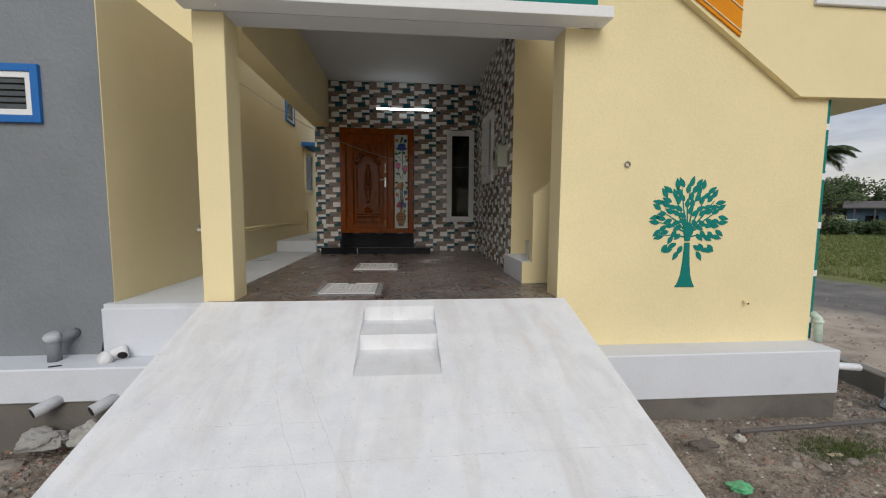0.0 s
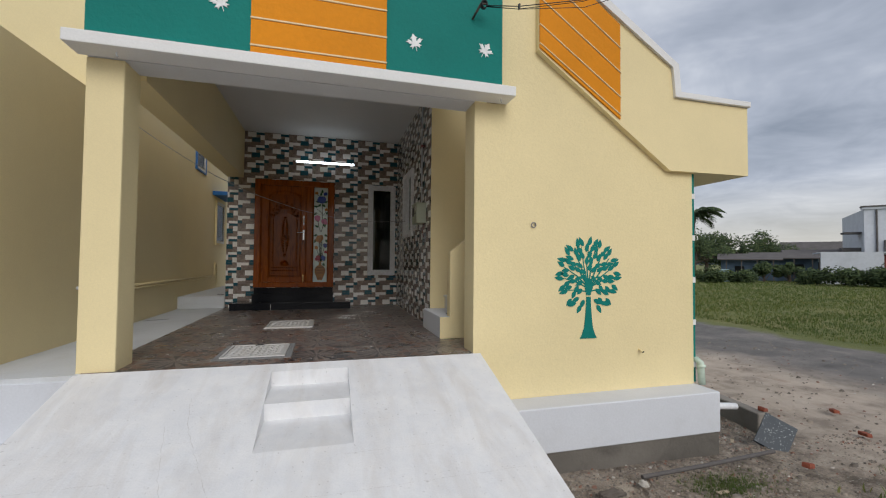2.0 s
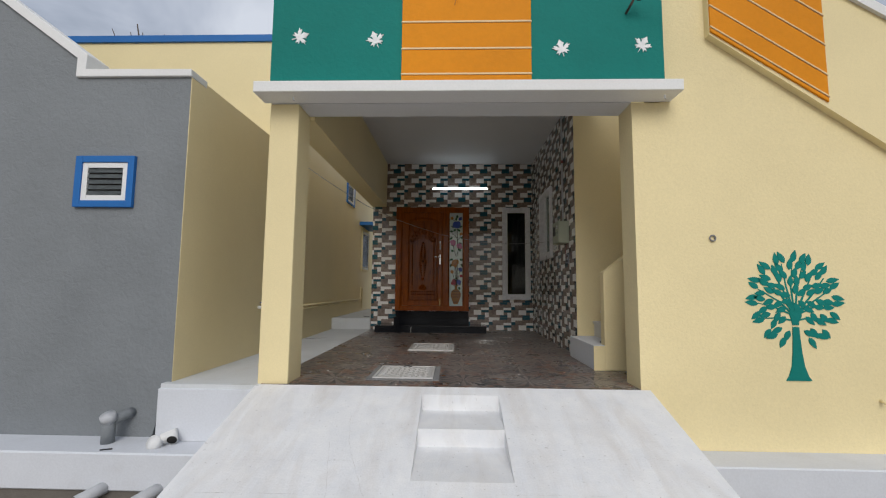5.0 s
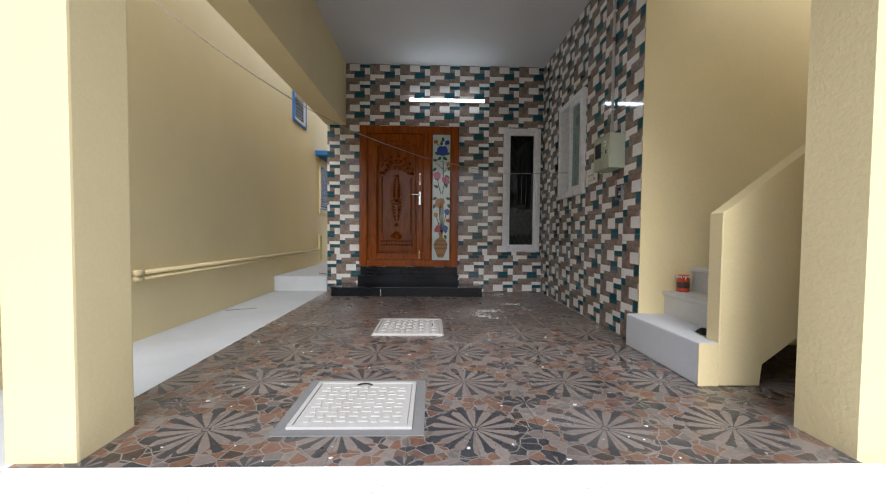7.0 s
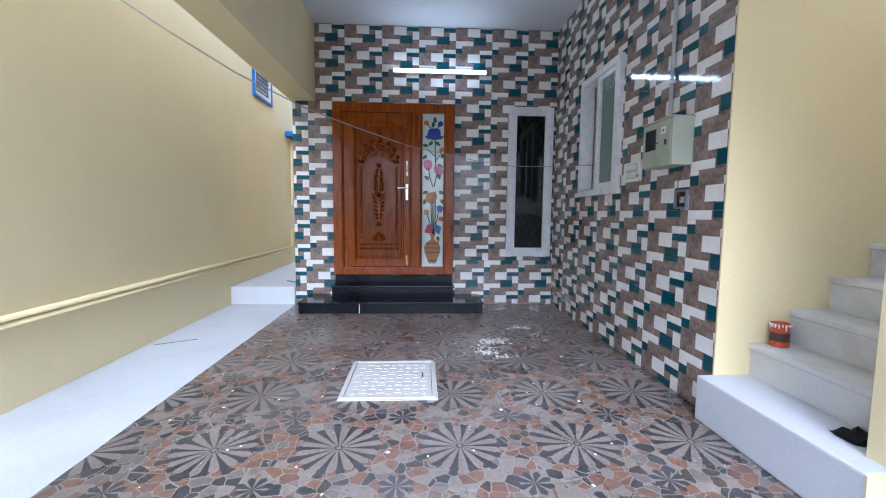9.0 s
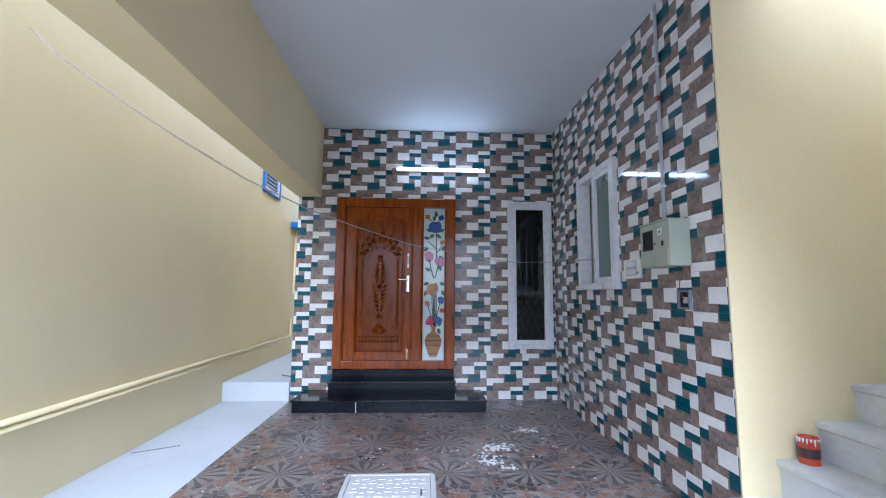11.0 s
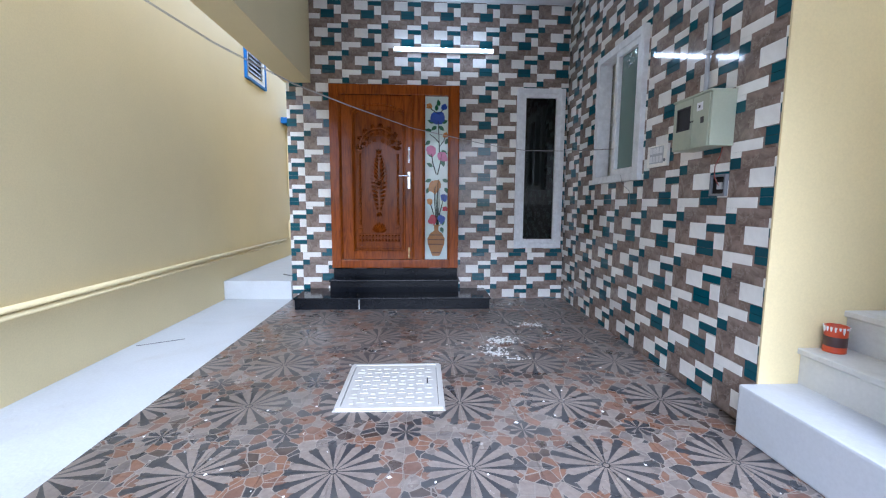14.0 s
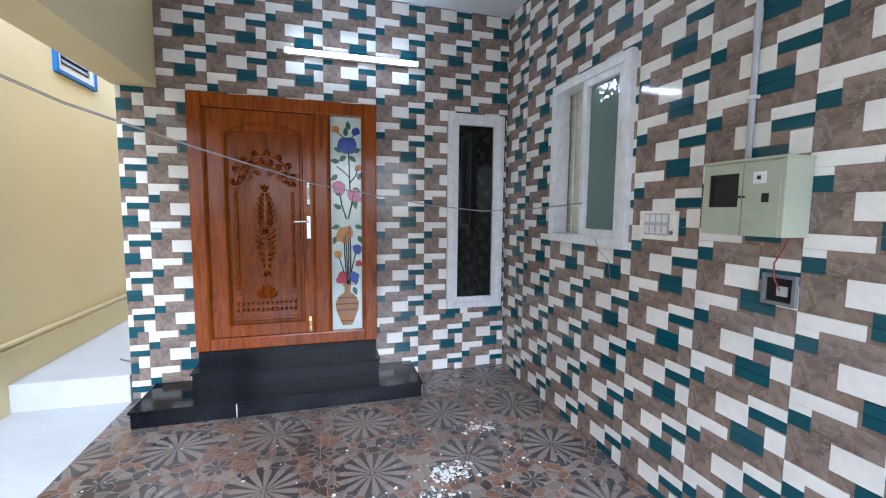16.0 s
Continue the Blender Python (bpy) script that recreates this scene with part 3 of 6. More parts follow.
def soil():
    """Gravelly brown soil, paler sand to the road, worn tarmac and then grass, each in its own stretch of the plan."""
    m, nt, b = material("soil_ground", 0.95)
    p = place(nt)
    s = nt.nodes.new("ShaderNodeSeparateXYZ")
    link(nt, s.inputs[0], p)
    wob = mth(nt, "MULTIPLY", mth(nt, "SUBTRACT", noise_n(nt, p, 0.9, 5, 0.6), 0.5), 2.4)
    pebble = voro(nt, p, 34)
    ps = nt.nodes.new("ShaderNodeSeparateXYZ")
    link(nt, ps.inputs[0], pebble.outputs["Color"])
    stones = mth(nt, "MULTIPLY", mth(nt, "LESS_THAN", pebble.outputs["Distance"], 0.33), mth(nt, "GREATER_THAN", ps.outputs[0], 0.6))
    base = ramp(nt, noise_n(nt, p, 4.0, 10, 0.78), [(0.38, (0.10, 0.08, 0.06)), (0.5, (0.28, 0.23, 0.18)), (0.64, (0.47, 0.40, 0.32))])
    base = mixc(nt, mth(nt, "MULTIPLY", stones, 0.75), base, ramp(nt, ps.outputs[1], [(0.0, (0.10, 0.09, 0.08)), (0.6, (0.24, 0.21, 0.18)), (1.0, (0.5, 0.46, 0.4))]))
    sand = ramp(nt, noise_n(nt, p, 2.0, 7, 0.66), [(0.34, (0.32, 0.26, 0.205)), (0.52, (0.52, 0.43, 0.345)), (0.7, (0.60, 0.51, 0.42))])
    red = ramp(nt, noise_n(nt, p, 1.3, 5, 0.6), [(0.58, 0.0), (0.72, 1.0)])
    sand = mixc(nt, mth(nt, "MULTIPLY", red, 0.45), sand, (0.25, 0.11, 0.07))
    # distance towards the road, which runs slantwise past the house
    across = mth(nt, "ADD", s.outputs[0], mth(nt, "MULTIPLY", wob, 0.6))
    c = mixc(nt, remap(nt, across, 4.9, 6.2), base, sand)
    tar = ramp(nt, noise_n(nt, p, 1.2, 6, 0.65), [(0.3, (0.12, 0.112, 0.105)), (0.55, (0.20, 0.185, 0.17)), (0.75, (0.30, 0.265, 0.235))])
    c = mixc(nt, remap(nt, across, 8.2, 9.6), c, tar)
    grass = ramp(nt, noise_n(nt, p, 0.5, 7, 0.7), [(0.3, (0.10, 0.12, 0.03)), (0.5, (0.15, 0.165, 0.045)), (0.7, (0.23, 0.21, 0.08))])
    c = mixc(nt, remap(nt, across, 12.6, 13.0), c, grass)
    link(nt, b.inputs["Base Color"], c)
    h = mth(nt, "ADD", noise_n(nt, p, 11, 9, 0.8), mth(nt, "MULTIPLY", stones, 0.3))
    relief(nt, b, h, 0.9, 0.04)
    return m


M_SOIL = soil()
ground = structure("ground", bm, M_SOIL, "gravelly brown soil, dusty road and grass field", "ground")
OFFSET = Matrix()


# ---- the porch: entry door ----
def ring(cx, cz, r, y, a0=0.0, a1=360.0, n=20, rz=None):
    return [(cx + r * math.cos(radians(a0 + (a1 - a0) * i / n)), y, cz + (rz or r) * math.sin(radians(a0 + (a1 - a0) * i / n))) for i in range(n + 1)]


def petal_shape(cx, cz, length, width, angle, n=6):
    """A pointed leaf outline in the x z plane, its stalk at (cx, cz)."""
    pts = []
    for side in (1, -1):
        for i in range(n + 1):
            t = i / n if side > 0 else 1 - i / n
            pts.append((t * length, side * width / 2 * math.sin(math.pi * t ** 0.8)))
    a = radians(angle)
    out = []
    for u, v in pts:
        p = (cx + u * math.cos(a) - v * math.sin(a), cz + u * math.sin(a) + v * math.cos(a))
        if not out or math.hypot(p[0] - out[-1][0], p[1] - out[-1][1]) > 1e-4:
            out.append(p)
    if math.hypot(out[0][0] - out[-1][0], out[0][1] - out[-1][1]) < 1e-4:
        out.pop()
    return out


def blob(cx, cz, r, n=9, wob=0.25, seed=0, squash=1.0):
    rnd = random.Random(seed)
    return [(cx + r * (1 + rnd.uniform(-wob, wob)) * math.cos(2 * math.pi * i / n), cz + squash * r * (1 + rnd.uniform(-wob, wob)) * math.sin(2 * math.pi * i / n)) for i in range(n)]


def entry_door():
    x0, x1, z0, z1 = DOOR
    door = thing("door_1", (-0.58, 8.5, z0), "closed polished teak door with carved panel and art glass sidelight", "door", kind="structure")
    M0, M1, YF = -0.372, -0.262, 8.44
    fr = B()
    for a in ((x0, x0 + 0.105, z0, z1), (x1 - 0.105, x1, z0, z1), (M0, M1, z0 + 0.1, z1 - 0.11)):
        box(fr, a[0], a[1], YF, 8.60, a[2], a[3], 0, 0.008)
    box(fr, x0 + 0.105, x1 - 0.105, YF + 0.002, 8.60, z1 - 0.11, z1, 0, 0.008)
    box(fr, x0 + 0.105, x1 - 0.105, YF + 0.002, 8.60, z0, z0 + 0.1, 0, 0.008)
    for a, b, c, d in ((x0 + 0.105, M0, z0 + 0.1, z1 - 0.11), (M1, x1 - 0.105, z0 + 0.1, z1 - 0.11)):
        for k in (0.0, 0.012):
            sweep(fr, [(a + 0.004 + k, YF + 0.012 + k, c), (a + 0.004 + k, YF + 0.012 + k, d)], 0.008, 6)
            sweep(fr, [(b - 0.004 - k, YF + 0.012 + k, c), (b - 0.004 - k, YF + 0.012 + k, d)], 0.008, 6)
    part("door_frame", fr, M_DOOR, door)
    # the leaf, with a sunk field, a moulded arch and carving in relief
    lx0, lx1, lz0, lz1, YL = x0 + 0.108, M0 - 0.003, z0 + 0.103, z1 - 0.113, 8.475
    lf = B()
    fx0, fx1, fz0, fz1 = lx0 + 0.145, lx1 - 0.105, lz0 + 0.10, lz1 - 0.17
    panel(lf, lx0, lx1, lz0, lz1, YL, YL + 0.045, [(fx0, fx1, fz0, fz1)], "y")
    box(lf, fx0, fx1, YL + 0.022, YL + 0.04, fz0, fz1)
    leaf = part("leaf", lf, M_DOOR, door)
    md, cx = B(), (fx0 + fx1) / 2
    arch = [(fx0, YL, fz0), (fx1, YL, fz0), (fx1, YL, fz1 - 0.02)] + [(cx + (fx1 - cx) * math.cos(radians(a)), YL, fz1 - 0.02 + 0.085 * math.sin(radians(a)) ** 1.5) for a in range(12, 180, 12)] + [(fx0, YL, fz1 - 0.02)]
    sweep(md, arch, 0.013, 6, closed=True)
    inset = [(cx + (p[0] - cx) * 0.93, YL + 0.012, (p[2] - (fz0 + fz1) / 2) * 0.97 + (fz0 + fz1) / 2) for p in arch]
    sweep(md, inset, 0.008, 6, closed=True)
    part("moulding", md, M_DOOR, leaf)
    # field toned below the leaf, so the carving's recess shade is in the colour
    part("field", box(B(), fx0 + 0.001, fx1 - 0.001, YL + 0.0195, YL + 0.0218, fz0 + 0.001, fz1 + 0.001), M_DOORSHADE, leaf, "sunk field with recess shade in its colour")
    cv, YC = B(), YL + 0.010
    turns = [0]

    def carve(pts, front, back):
        """A carved petal that rises from the sunk field to a ridge, each a little higher than the last so that they overlap cleanly."""
        turns[0] += 1
        rim = [cv.verts.new((p[0], YL + 0.019, p[1])) for p in pts]
        mean = (sum(p[0] for p in pts) / len(pts), sum(p[1] for p in pts) / len(pts))
        top_ = cv.verts.new((mean[0], front - 0.009 - 0.0004 * (turns[0] % 11), mean[1]))
        for i, v in enumerate(rim):
            cv.faces.new((v, rim[(i + 1) % len(rim)], top_))

    wdt, hgt = fx1 - fx0, fz1 - fz0
    for sx in (-1, 1):                                            # twisted columns with base and capital
        px = cx + sx * wdt * 0.37
        b0, b1 = fz0 + hgt * 0.19, fz0 + hgt * 0.70
        helix = [(px + 0.007 * math.cos(i * 0.9), YC + 0.007 * math.sin(i * 0.9), b0 + (b1 - b0) * i / 70) for i in range(71)]
        sweep(cv, helix, 0.012, 6)
        sweep(cv, [(px, YC + 0.006, b0), (px, YC + 0.006, b1)], 0.014, 8)
        for zz in (b0 - 0.035, b0 - 0.012, b1 + 0.008, b1 + 0.03):
            box(cv, px - 0.032, px + 0.032, YC - 0.016, YC + 0.02, zz - 0.009, zz + 0.009, 0, 0.003)
        box(cv, px - 0.028, px + 0.028, YC - 0.012, YC + 0.02, b0 - 0.10, b0 - 0.046, 0, 0.004)
        for k in range(7):
            carve(petal_shape(px, b1 + 0.05, 0.05, 0.02, 90 + (k - 3) * 24), YC - 0.012, YC + 0.015)
    top = fz0 + hgt * 0.74
    for r, w in ((0.36, 0.011), (0.30, 0.008), (0.235, 0.007)):    # nested arch
        sweep(cv, ring(cx, top, wdt * r, YC, 0, 180, 18, wdt * r * 1.05), w, 6)
    for k in range(15):
        a = 8 + k * 11.7
        carve(petal_shape(cx + wdt * 0.245 * math.cos(radians(a)), top + wdt * 0.26 * math.sin(radians(a)), 0.075, 0.032, a + (20 if k % 2 else -20)), YC - 0.012, YC + 0.01)
        carve(petal_shape(cx + wdt * 0.37 * math.cos(radians(a)), top + wdt * 0.39 * math.sin(radians(a)), 0.06, 0.026, a + (-24 if k % 2 else 24)), YC - 0.010, YC + 0.01)
    for sx in (-1, 1):
        for k, (dx, dz, r) in enumerate(((0.05, 0.06, 0.028), (0.03, 0.13, 0.022), (0.11, 0.03, 0.024))):
            sweep(cv, [(cx + sx * (dx + r * (1 - i / 26) * math.cos(i * 0.42)), YC - 0.002, top + 0.02 + dz + r * (1 - i / 26) * math.sin(i * 0.42)) for i in range(22)], 0.006, 5)
    mz = fz0 + hgt * 0.49                                          # long central medallion
    for k in range(14):
        v = -0.30 + k * 0.046
        w = 0.085 * math.cos(v / 0.32 * math.pi / 2) ** 0.6 + 0.012
        for sx in (-1, 1):
            carve(petal_shape(cx + sx * 0.008, mz + v, w, 0.036, 90 - sx * (62 if v < 0 else 38)), YC - 0.012, YC + 0.01)
            sweep(cv, [(cx + sx * (w * 0.9 + 0.014 * (1 - i / 20) * math.cos(i * 0.45)), YC - 0.003, mz + v + 0.02 + 0.014 * (1 - i / 20) * math.sin(i * 0.45)) for i in range(16)], 0.0045, 5)
    for r, w in ((0.055, 0.008), (0.034, 0.007)):
        sweep(cv, ring(cx, mz, r, YC - 0.005, n=22)[:-1], w, 6, closed=True)
    for k in range(8):
        carve(petal_shape(cx, mz, 0.032, 0.018, k * 45), YC - 0.018, YC + 0.01)
    for sg in (-1, 1):
        for k in (-1, 0, 1):
            carve(petal_shape(cx, mz + sg * 0.33, 0.075, 0.026, sg * 90 + k * 28), YC - 0.013, YC + 0.01)
    for k in range(9):                                             # fan at the foot and carved base bands
        carve(petal_shape(cx, fz0 + hgt * 0.135, 0.10 + 0.03 * (4 - abs(k - 4)) / 4, 0.04, 20 + k * 17.5), YC - 0.010, YC + 0.01)
    for z in (0.03, 0.062, 0.093, 0.122):
        box(cv, cx - wdt * 0.42, cx + wdt * 0.42, YC - 0.010, YC + 0.015, fz0 + hgt * z - 0.006, fz0 + hgt * z + 0.006, 0, 0.003)
    for k in range(13):
        px = cx + (k - 6) * wdt * 0.064
        carve(petal_shape(px, fz0 + hgt * 0.065, 0.036, 0.026, 90), YC - 0.010, YC + 0.012)
        carve(petal_shape(px, fz0 + hgt * 0.118, 0.030, 0.024, 270), YC - 0.010, YC + 0.012)
    part("carving", cv, M_DOOR, leaf, "carved relief of columns, arch and medallion")
    # fittings
    hx = lx1 - 0.052
    hd = box(B(), hx - 0.017, hx + 0.017, YL - 0.012, YL, 1.32, 1.52, 0, 0.004)
    sweep(hd, [(hx, YL - 0.01, 1.47), (hx, YL - 0.045, 1.47), (hx - 0.02, YL - 0.05, 1.47), (hx - 0.115, YL - 0.048, 1.468)], 0.0085, 8)
    sweep(hd, [(hx, YL - 0.011, 1.36), (hx, YL - 0.02, 1.36)], 0.009, 10)
    part("handle", hd, M_CHROME, leaf, "brushed steel lever handle on a plate")
    for name, a, b, m in (("bolt", 1.62, 1.80, M_CHROME), ("tower_bolt", 0.50, 0.63, M_BRASS)):
        bt = box(B(), hx - 0.010, hx + 0.010, YL - 0.006, YL, a, b, 0, 0.002)
        sweep(bt, [(hx, YL - 0.012, a + 0.01), (hx, YL - 0.012, b - 0.01)], 0.007, 8)
        for z in (a + 0.03, b - 0.03):
            box(bt, hx - 0.013, hx + 0.013, YL - 0.02, YL - 0.004, z - 0.008, z + 0.008, 0, 0.003)
        part(name, bt, m, leaf, "small metal sliding bolt")
    # sidelight: frosted glass with a painted vase of flowers
    gx0, gx1, gz0, gz1, YG = M1 + 0.012, x1 - 0.117, z0 + 0.115, z1 - 0.125, 8.50
    pane = part("sidelight_pane", box(B(), gx0 - 0.02, gx1 + 0.02, YG, YG + 0.012, gz0 - 0.02, gz1 + 0.02), M_FROST, door, "pale frosted glass")
    W, H = gx1 - gx0, gz1 - gz0

    def at(u, v):
        return gx0 + u * W, gz0 + v * H

    def flat(name, shapes, m, label, lift):
        bm = B()
        for i, s in enumerate(shapes):
            prism(bm, s, YG - 0.0015 * lift - 0.0002 * (i % 6), YG - 0.0002, "y")
        part(name, bm, m, pane, label)

    vase = [(0.36, 0.012), (0.64, 0.012), (0.70, 0.03), (0.84, 0.09), (0.86, 0.125), (0.74, 0.16), (0.60, 0.175), (0.60, 0.205), (0.72, 0.215), (0.30, 0.215), (0.42, 0.205), (0.42, 0.175), (0.27, 0.16), (0.14, 0.125), (0.16, 0.09), (0.30, 0.03)]
    flat("painted_vase", [[at(*p) for p in vase]], plain("painted_amber", (0.30, 0.13, 0.025), 0.15), "amber brown painted vase", 1)
    flat("painted_bands", [[at(u, v) for u, v in ((a, z), (1 - a, z), (1 - a, z + 0.006), (a, z + 0.006))] for a, z in ((0.18, 0.085), (0.15, 0.115), (0.2, 0.145), (0.3, 0.03))], plain("painted_umber", (0.07, 0.025, 0.01), 0.2), "dark painted bands", 2)
    stems = B()
    for line in (((0.5, 0.215), (0.44, 0.35), (0.42, 0.45)), ((0.53, 0.215), (0.5, 0.36), (0.47, 0.46)), ((0.56, 0.215), (0.56, 0.38), (0.55, 0.48)), ((0.6, 0.215), (0.62, 0.36), (0.60, 0.50)),
                 ((0.62, 0.27), (0.72, 0.33), (0.8, 0.39)), ((0.42, 0.27), (0.3, 0.33), (0.24, 0.36)), ((0.5, 0.53), (0.36, 0.60), (0.30, 0.66)), ((0.55, 0.53), (0.66, 0.6), (0.72, 0.66)),
                 ((0.62, 0.67), (0.60, 0.76), (0.58, 0.86)), ((0.6, 0.73), (0.4, 0.76), (0.22, 0.78)), ((0.6, 0.90), (0.3, 0.93), (0.2, 0.95)), ((0.6, 0.9), (0.75, 0.93), (0.8, 0.95)), ((0.6, 0.7), (0.8, 0.74), (0.86, 0.78))):
        sweep(stems, [(at(*p)[0], YG - 0.001, at(*p)[1]) for p in line], 0.005, 5)
    part("painted_stems", stems, plain("painted_dark_green", (0.008, 0.02, 0.012), 0.2), pane, "dark green painted stems")
    rnd = random.Random(4)
    leaves = [petal_shape(*at(u, v), 0.08, 0.044, a) for u, v, a in ((0.35, 0.58, 150), (0.65, 0.6, 30), (0.3, 0.5, 200), (0.75, 0.5, -20), (0.2, 0.45, 250), (0.85, 0.45, 300), (0.7, 0.2, 290), (0.8, 0.25, 260), (0.5, 0.83, 220), (0.6, 0.83, 320), (0.4, 0.85, 160), (0.7, 0.85, 20), (0.5, 0.92, 90), (0.3, 0.8, 170), (0.85, 0.72, 60), (0.25, 0.74, 220), (0.75, 0.62, 280), (0.7, 0.68, 330), (0.3, 0.64, 120), (0.6, 0.95, 100))]
    flat("painted_leaves", leaves, plain("painted_leaf_green", (0.015, 0.10, 0.04), 0.2), "green painted leaves", 2)
    for nm, m, spots in (("painted_blue_flowers", plain("painted_blue", (0.02, 0.06, 0.33), 0.2), ((0.42, 0.88, 0.055), (0.62, 0.885, 0.06), (0.55, 0.865, 0.05), (0.8, 0.945, 0.03), (0.8, 0.385, 0.036), (0.72, 0.25, 0.04))),
                         ("painted_pink_flowers", plain("painted_pink", (0.52, 0.16, 0.30), 0.2), ((0.28, 0.68, 0.052), (0.74, 0.645, 0.052), (0.82, 0.63, 0.034), (0.2, 0.69, 0.03))),
                         ("painted_yellow_flowers", plain("painted_ochre", (0.42, 0.18, 0.03), 0.2), ((0.38, 0.455, 0.062), (0.52, 0.47, 0.05), (0.2, 0.95, 0.03), (0.86, 0.775, 0.026), (0.22, 0.36, 0.03))),
                         ("painted_red_flowers", plain("painted_red", (0.36, 0.015, 0.04), 0.2), ((0.36, 0.25, 0.048), (0.28, 0.235, 0.03), (0.86, 0.315, 0.028)))):
        flat(nm, [blob(*at(u, v), r * 1.2, 10, 0.3, i + 7) for i, (u, v, r) in enumerate(spots)], m, nm.replace("_", " "), 3)


entry_door()


def entry_steps():
    st = thing("entry_steps", (-0.6, 8.25, 0), "polished black granite steps below the teak door", "steps")
    for name, a, b, y, z0, z1 in (("lower_step", -1.655, 0.486, 7.99, 0.0, 0.13), ("upper_step", -1.335, 0.163, 8.27, 0.13, 0.272)):
        bm = box(B(), a + 0.012, b - 0.012, y + 0.012, BACK - 0.004, z0 + 0.001, z1 - 0.02)
        body = part(name, bm, M_GRANITE, st)
        part("tread", box(B(), a, b, y, BACK - 0.004, z1 - 0.02, z1, 0, 0.003), M_GRANITE, body)
    part("sill_riser", box(B(), -1.315, 0.148, 8.46, 8.6, 0.273, 0.379), M_GRANITE, st)
    part("joint", box(B(), -0.957, -0.951, 8.0005, 8.003, 0.004, 0.108), M_WHITE, st, "pale filled joint")


entry_steps()


# ---- windows ----
def frame_bars(bm, u0, u1, v0, v1, w0, w1, t, axis="y", bev=0.006):
    """Four mitre-like bars round a rectangle, each butted to the next."""
    for a in ((u0, u0 + t, v0, v1), (u1 - t, u1, v0, v1), (u0 + t, u1 - t, v0, v0 + t), (u0 + t, u1 - t, v1 - t, v1)):
        if axis == "y":
            box(bm, a[0], a[1], w0, w1, a[2], a[3], 0, bev)
        else:
            box(bm, w0, w1, a[0], a[1], a[2], a[3], 0, bev)
    return bm


def tall_window():
    x0, x1, z0, z1 = WIN
    w = thing("window_1", ((x0 + x1) / 2, 8.5, z0), "tall narrow white window with dark glass", "window", kind="structure")
    part("window_frame", frame_bars(B(), x0 - 0.005, x1 + 0.003, z0 - 0.01, z1 + 0.005, 8.478, 8.60, 0.055), M_UPVC, w)
    part("sash", frame_bars(B(), x0 + 0.048, x1 - 0.048, z0 + 0.045, z1 - 0.045, 8.492, 8.56, 0.052), M_UPVC, w)
    pane = part("pane", box(B(), x0 + 0.095, x1 - 0.095, 8.525, 8.531, z0 + 0.09, z1 - 0.09), M_DARKGLASS, w, "dark green reflective glass")
    pane.visible_shadow = False
    gr = B()
    for k in range(16):
        z = z0 + 0.14 + k * 0.112
        sweep(gr, [(x0 + 0.06, 8.585, z), (x1 - 0.06, 8.585, z)], 0.006, 6)
    for x in (x0 + 0.18, x1 - 0.18):
        sweep(gr, [(x, 8.592, z0 + 0.05), (x, 8.592, z1 - 0.05)], 0.006, 6)
    part("grille", gr, M_PVCDARK, w, "dark iron grille behind the glass")


def side_window():
    y0, y1, z0, z1 = SIDE
    w = thing("window_2", (RIGHT, (y0 + y1) / 2, z0), "white sliding window with one sash open", "window", kind="structure")
    part("window_frame", frame_bars(B(), y0 - 0.005, y1 + 0.005, z0 - 0.008, z1 + 0.005, RIGHT - 0.04, RIGHT + 0.088, 0.062, "x"), M_UPVC, w)
    mid = y0 + 0.47
    sash = part("sash", frame_bars(B(), y0 + 0.056, mid, z0 + 0.054, z1 - 0.056, RIGHT - 0.03, RIGHT + 0.03, 0.05, "x"), M_UPVC, w)
    p = part("pane", box(B(), RIGHT + 0.002, RIGHT + 0.007, y0 + 0.1, mid - 0.045, z0 + 0.1, z1 - 0.1), M_GREENGLASS, sash, "green tinted glass with torn film")
    p.visible_shadow = False
    s2 = part("sash", frame_bars(B(), y0 + 0.10, mid + 0.05, z0 + 0.056, z1 - 0.058, RIGHT + 0.034, RIGHT + 0.075, 0.05, "x"), M_UPVC, w)
    gr = B()
    for k in range(4):
        y = mid + 0.07 + k * 0.1
        sweep(gr, [(RIGHT + 0.094, y, z0 + 0.01), (RIGHT + 0.094, y, z1 - 0.01)], 0.006, 6)
    for k in range(8):
        z = z0 + 0.12 + k * 0.145
        sweep(gr, [(RIGHT + 0.099, y0 + 0.02, z), (RIGHT + 0.099, y1 - 0.02, z)], 0.006, 6)
    part("grille", gr, M_UPVC, w, "white iron grille inside the window")
    part("shutter", box(B(), RIGHT + 0.107, RIGHT + 0.127, mid - 0.1, y1 - 0.01, z0 + 0.01, z1 - 0.01, 0, 0.004), plain("pale_shutter", (0.66, 0.66, 0.58), 0.5), w, "pale grey-green shutter")
    # torn protective film on the upper corner
    fm = B()
    rnd = random.Random(3)
    for k in range(18):
        cy, cz, r = y0 + 0.12 + rnd.random() * 0.2, z1 - 0.13 - rnd.random() * 0.09, 0.004 + rnd.random() * 0.008
        prism(fm, blob(cy, cz, r, 8, 0.5, k), RIGHT - 0.004 - rnd.random() * 0.003, RIGHT + 0.001, "x")
    part("film", fm, M_CHROME, w, "crumpled scraps of silver protective film")


tall_window()
side_window()


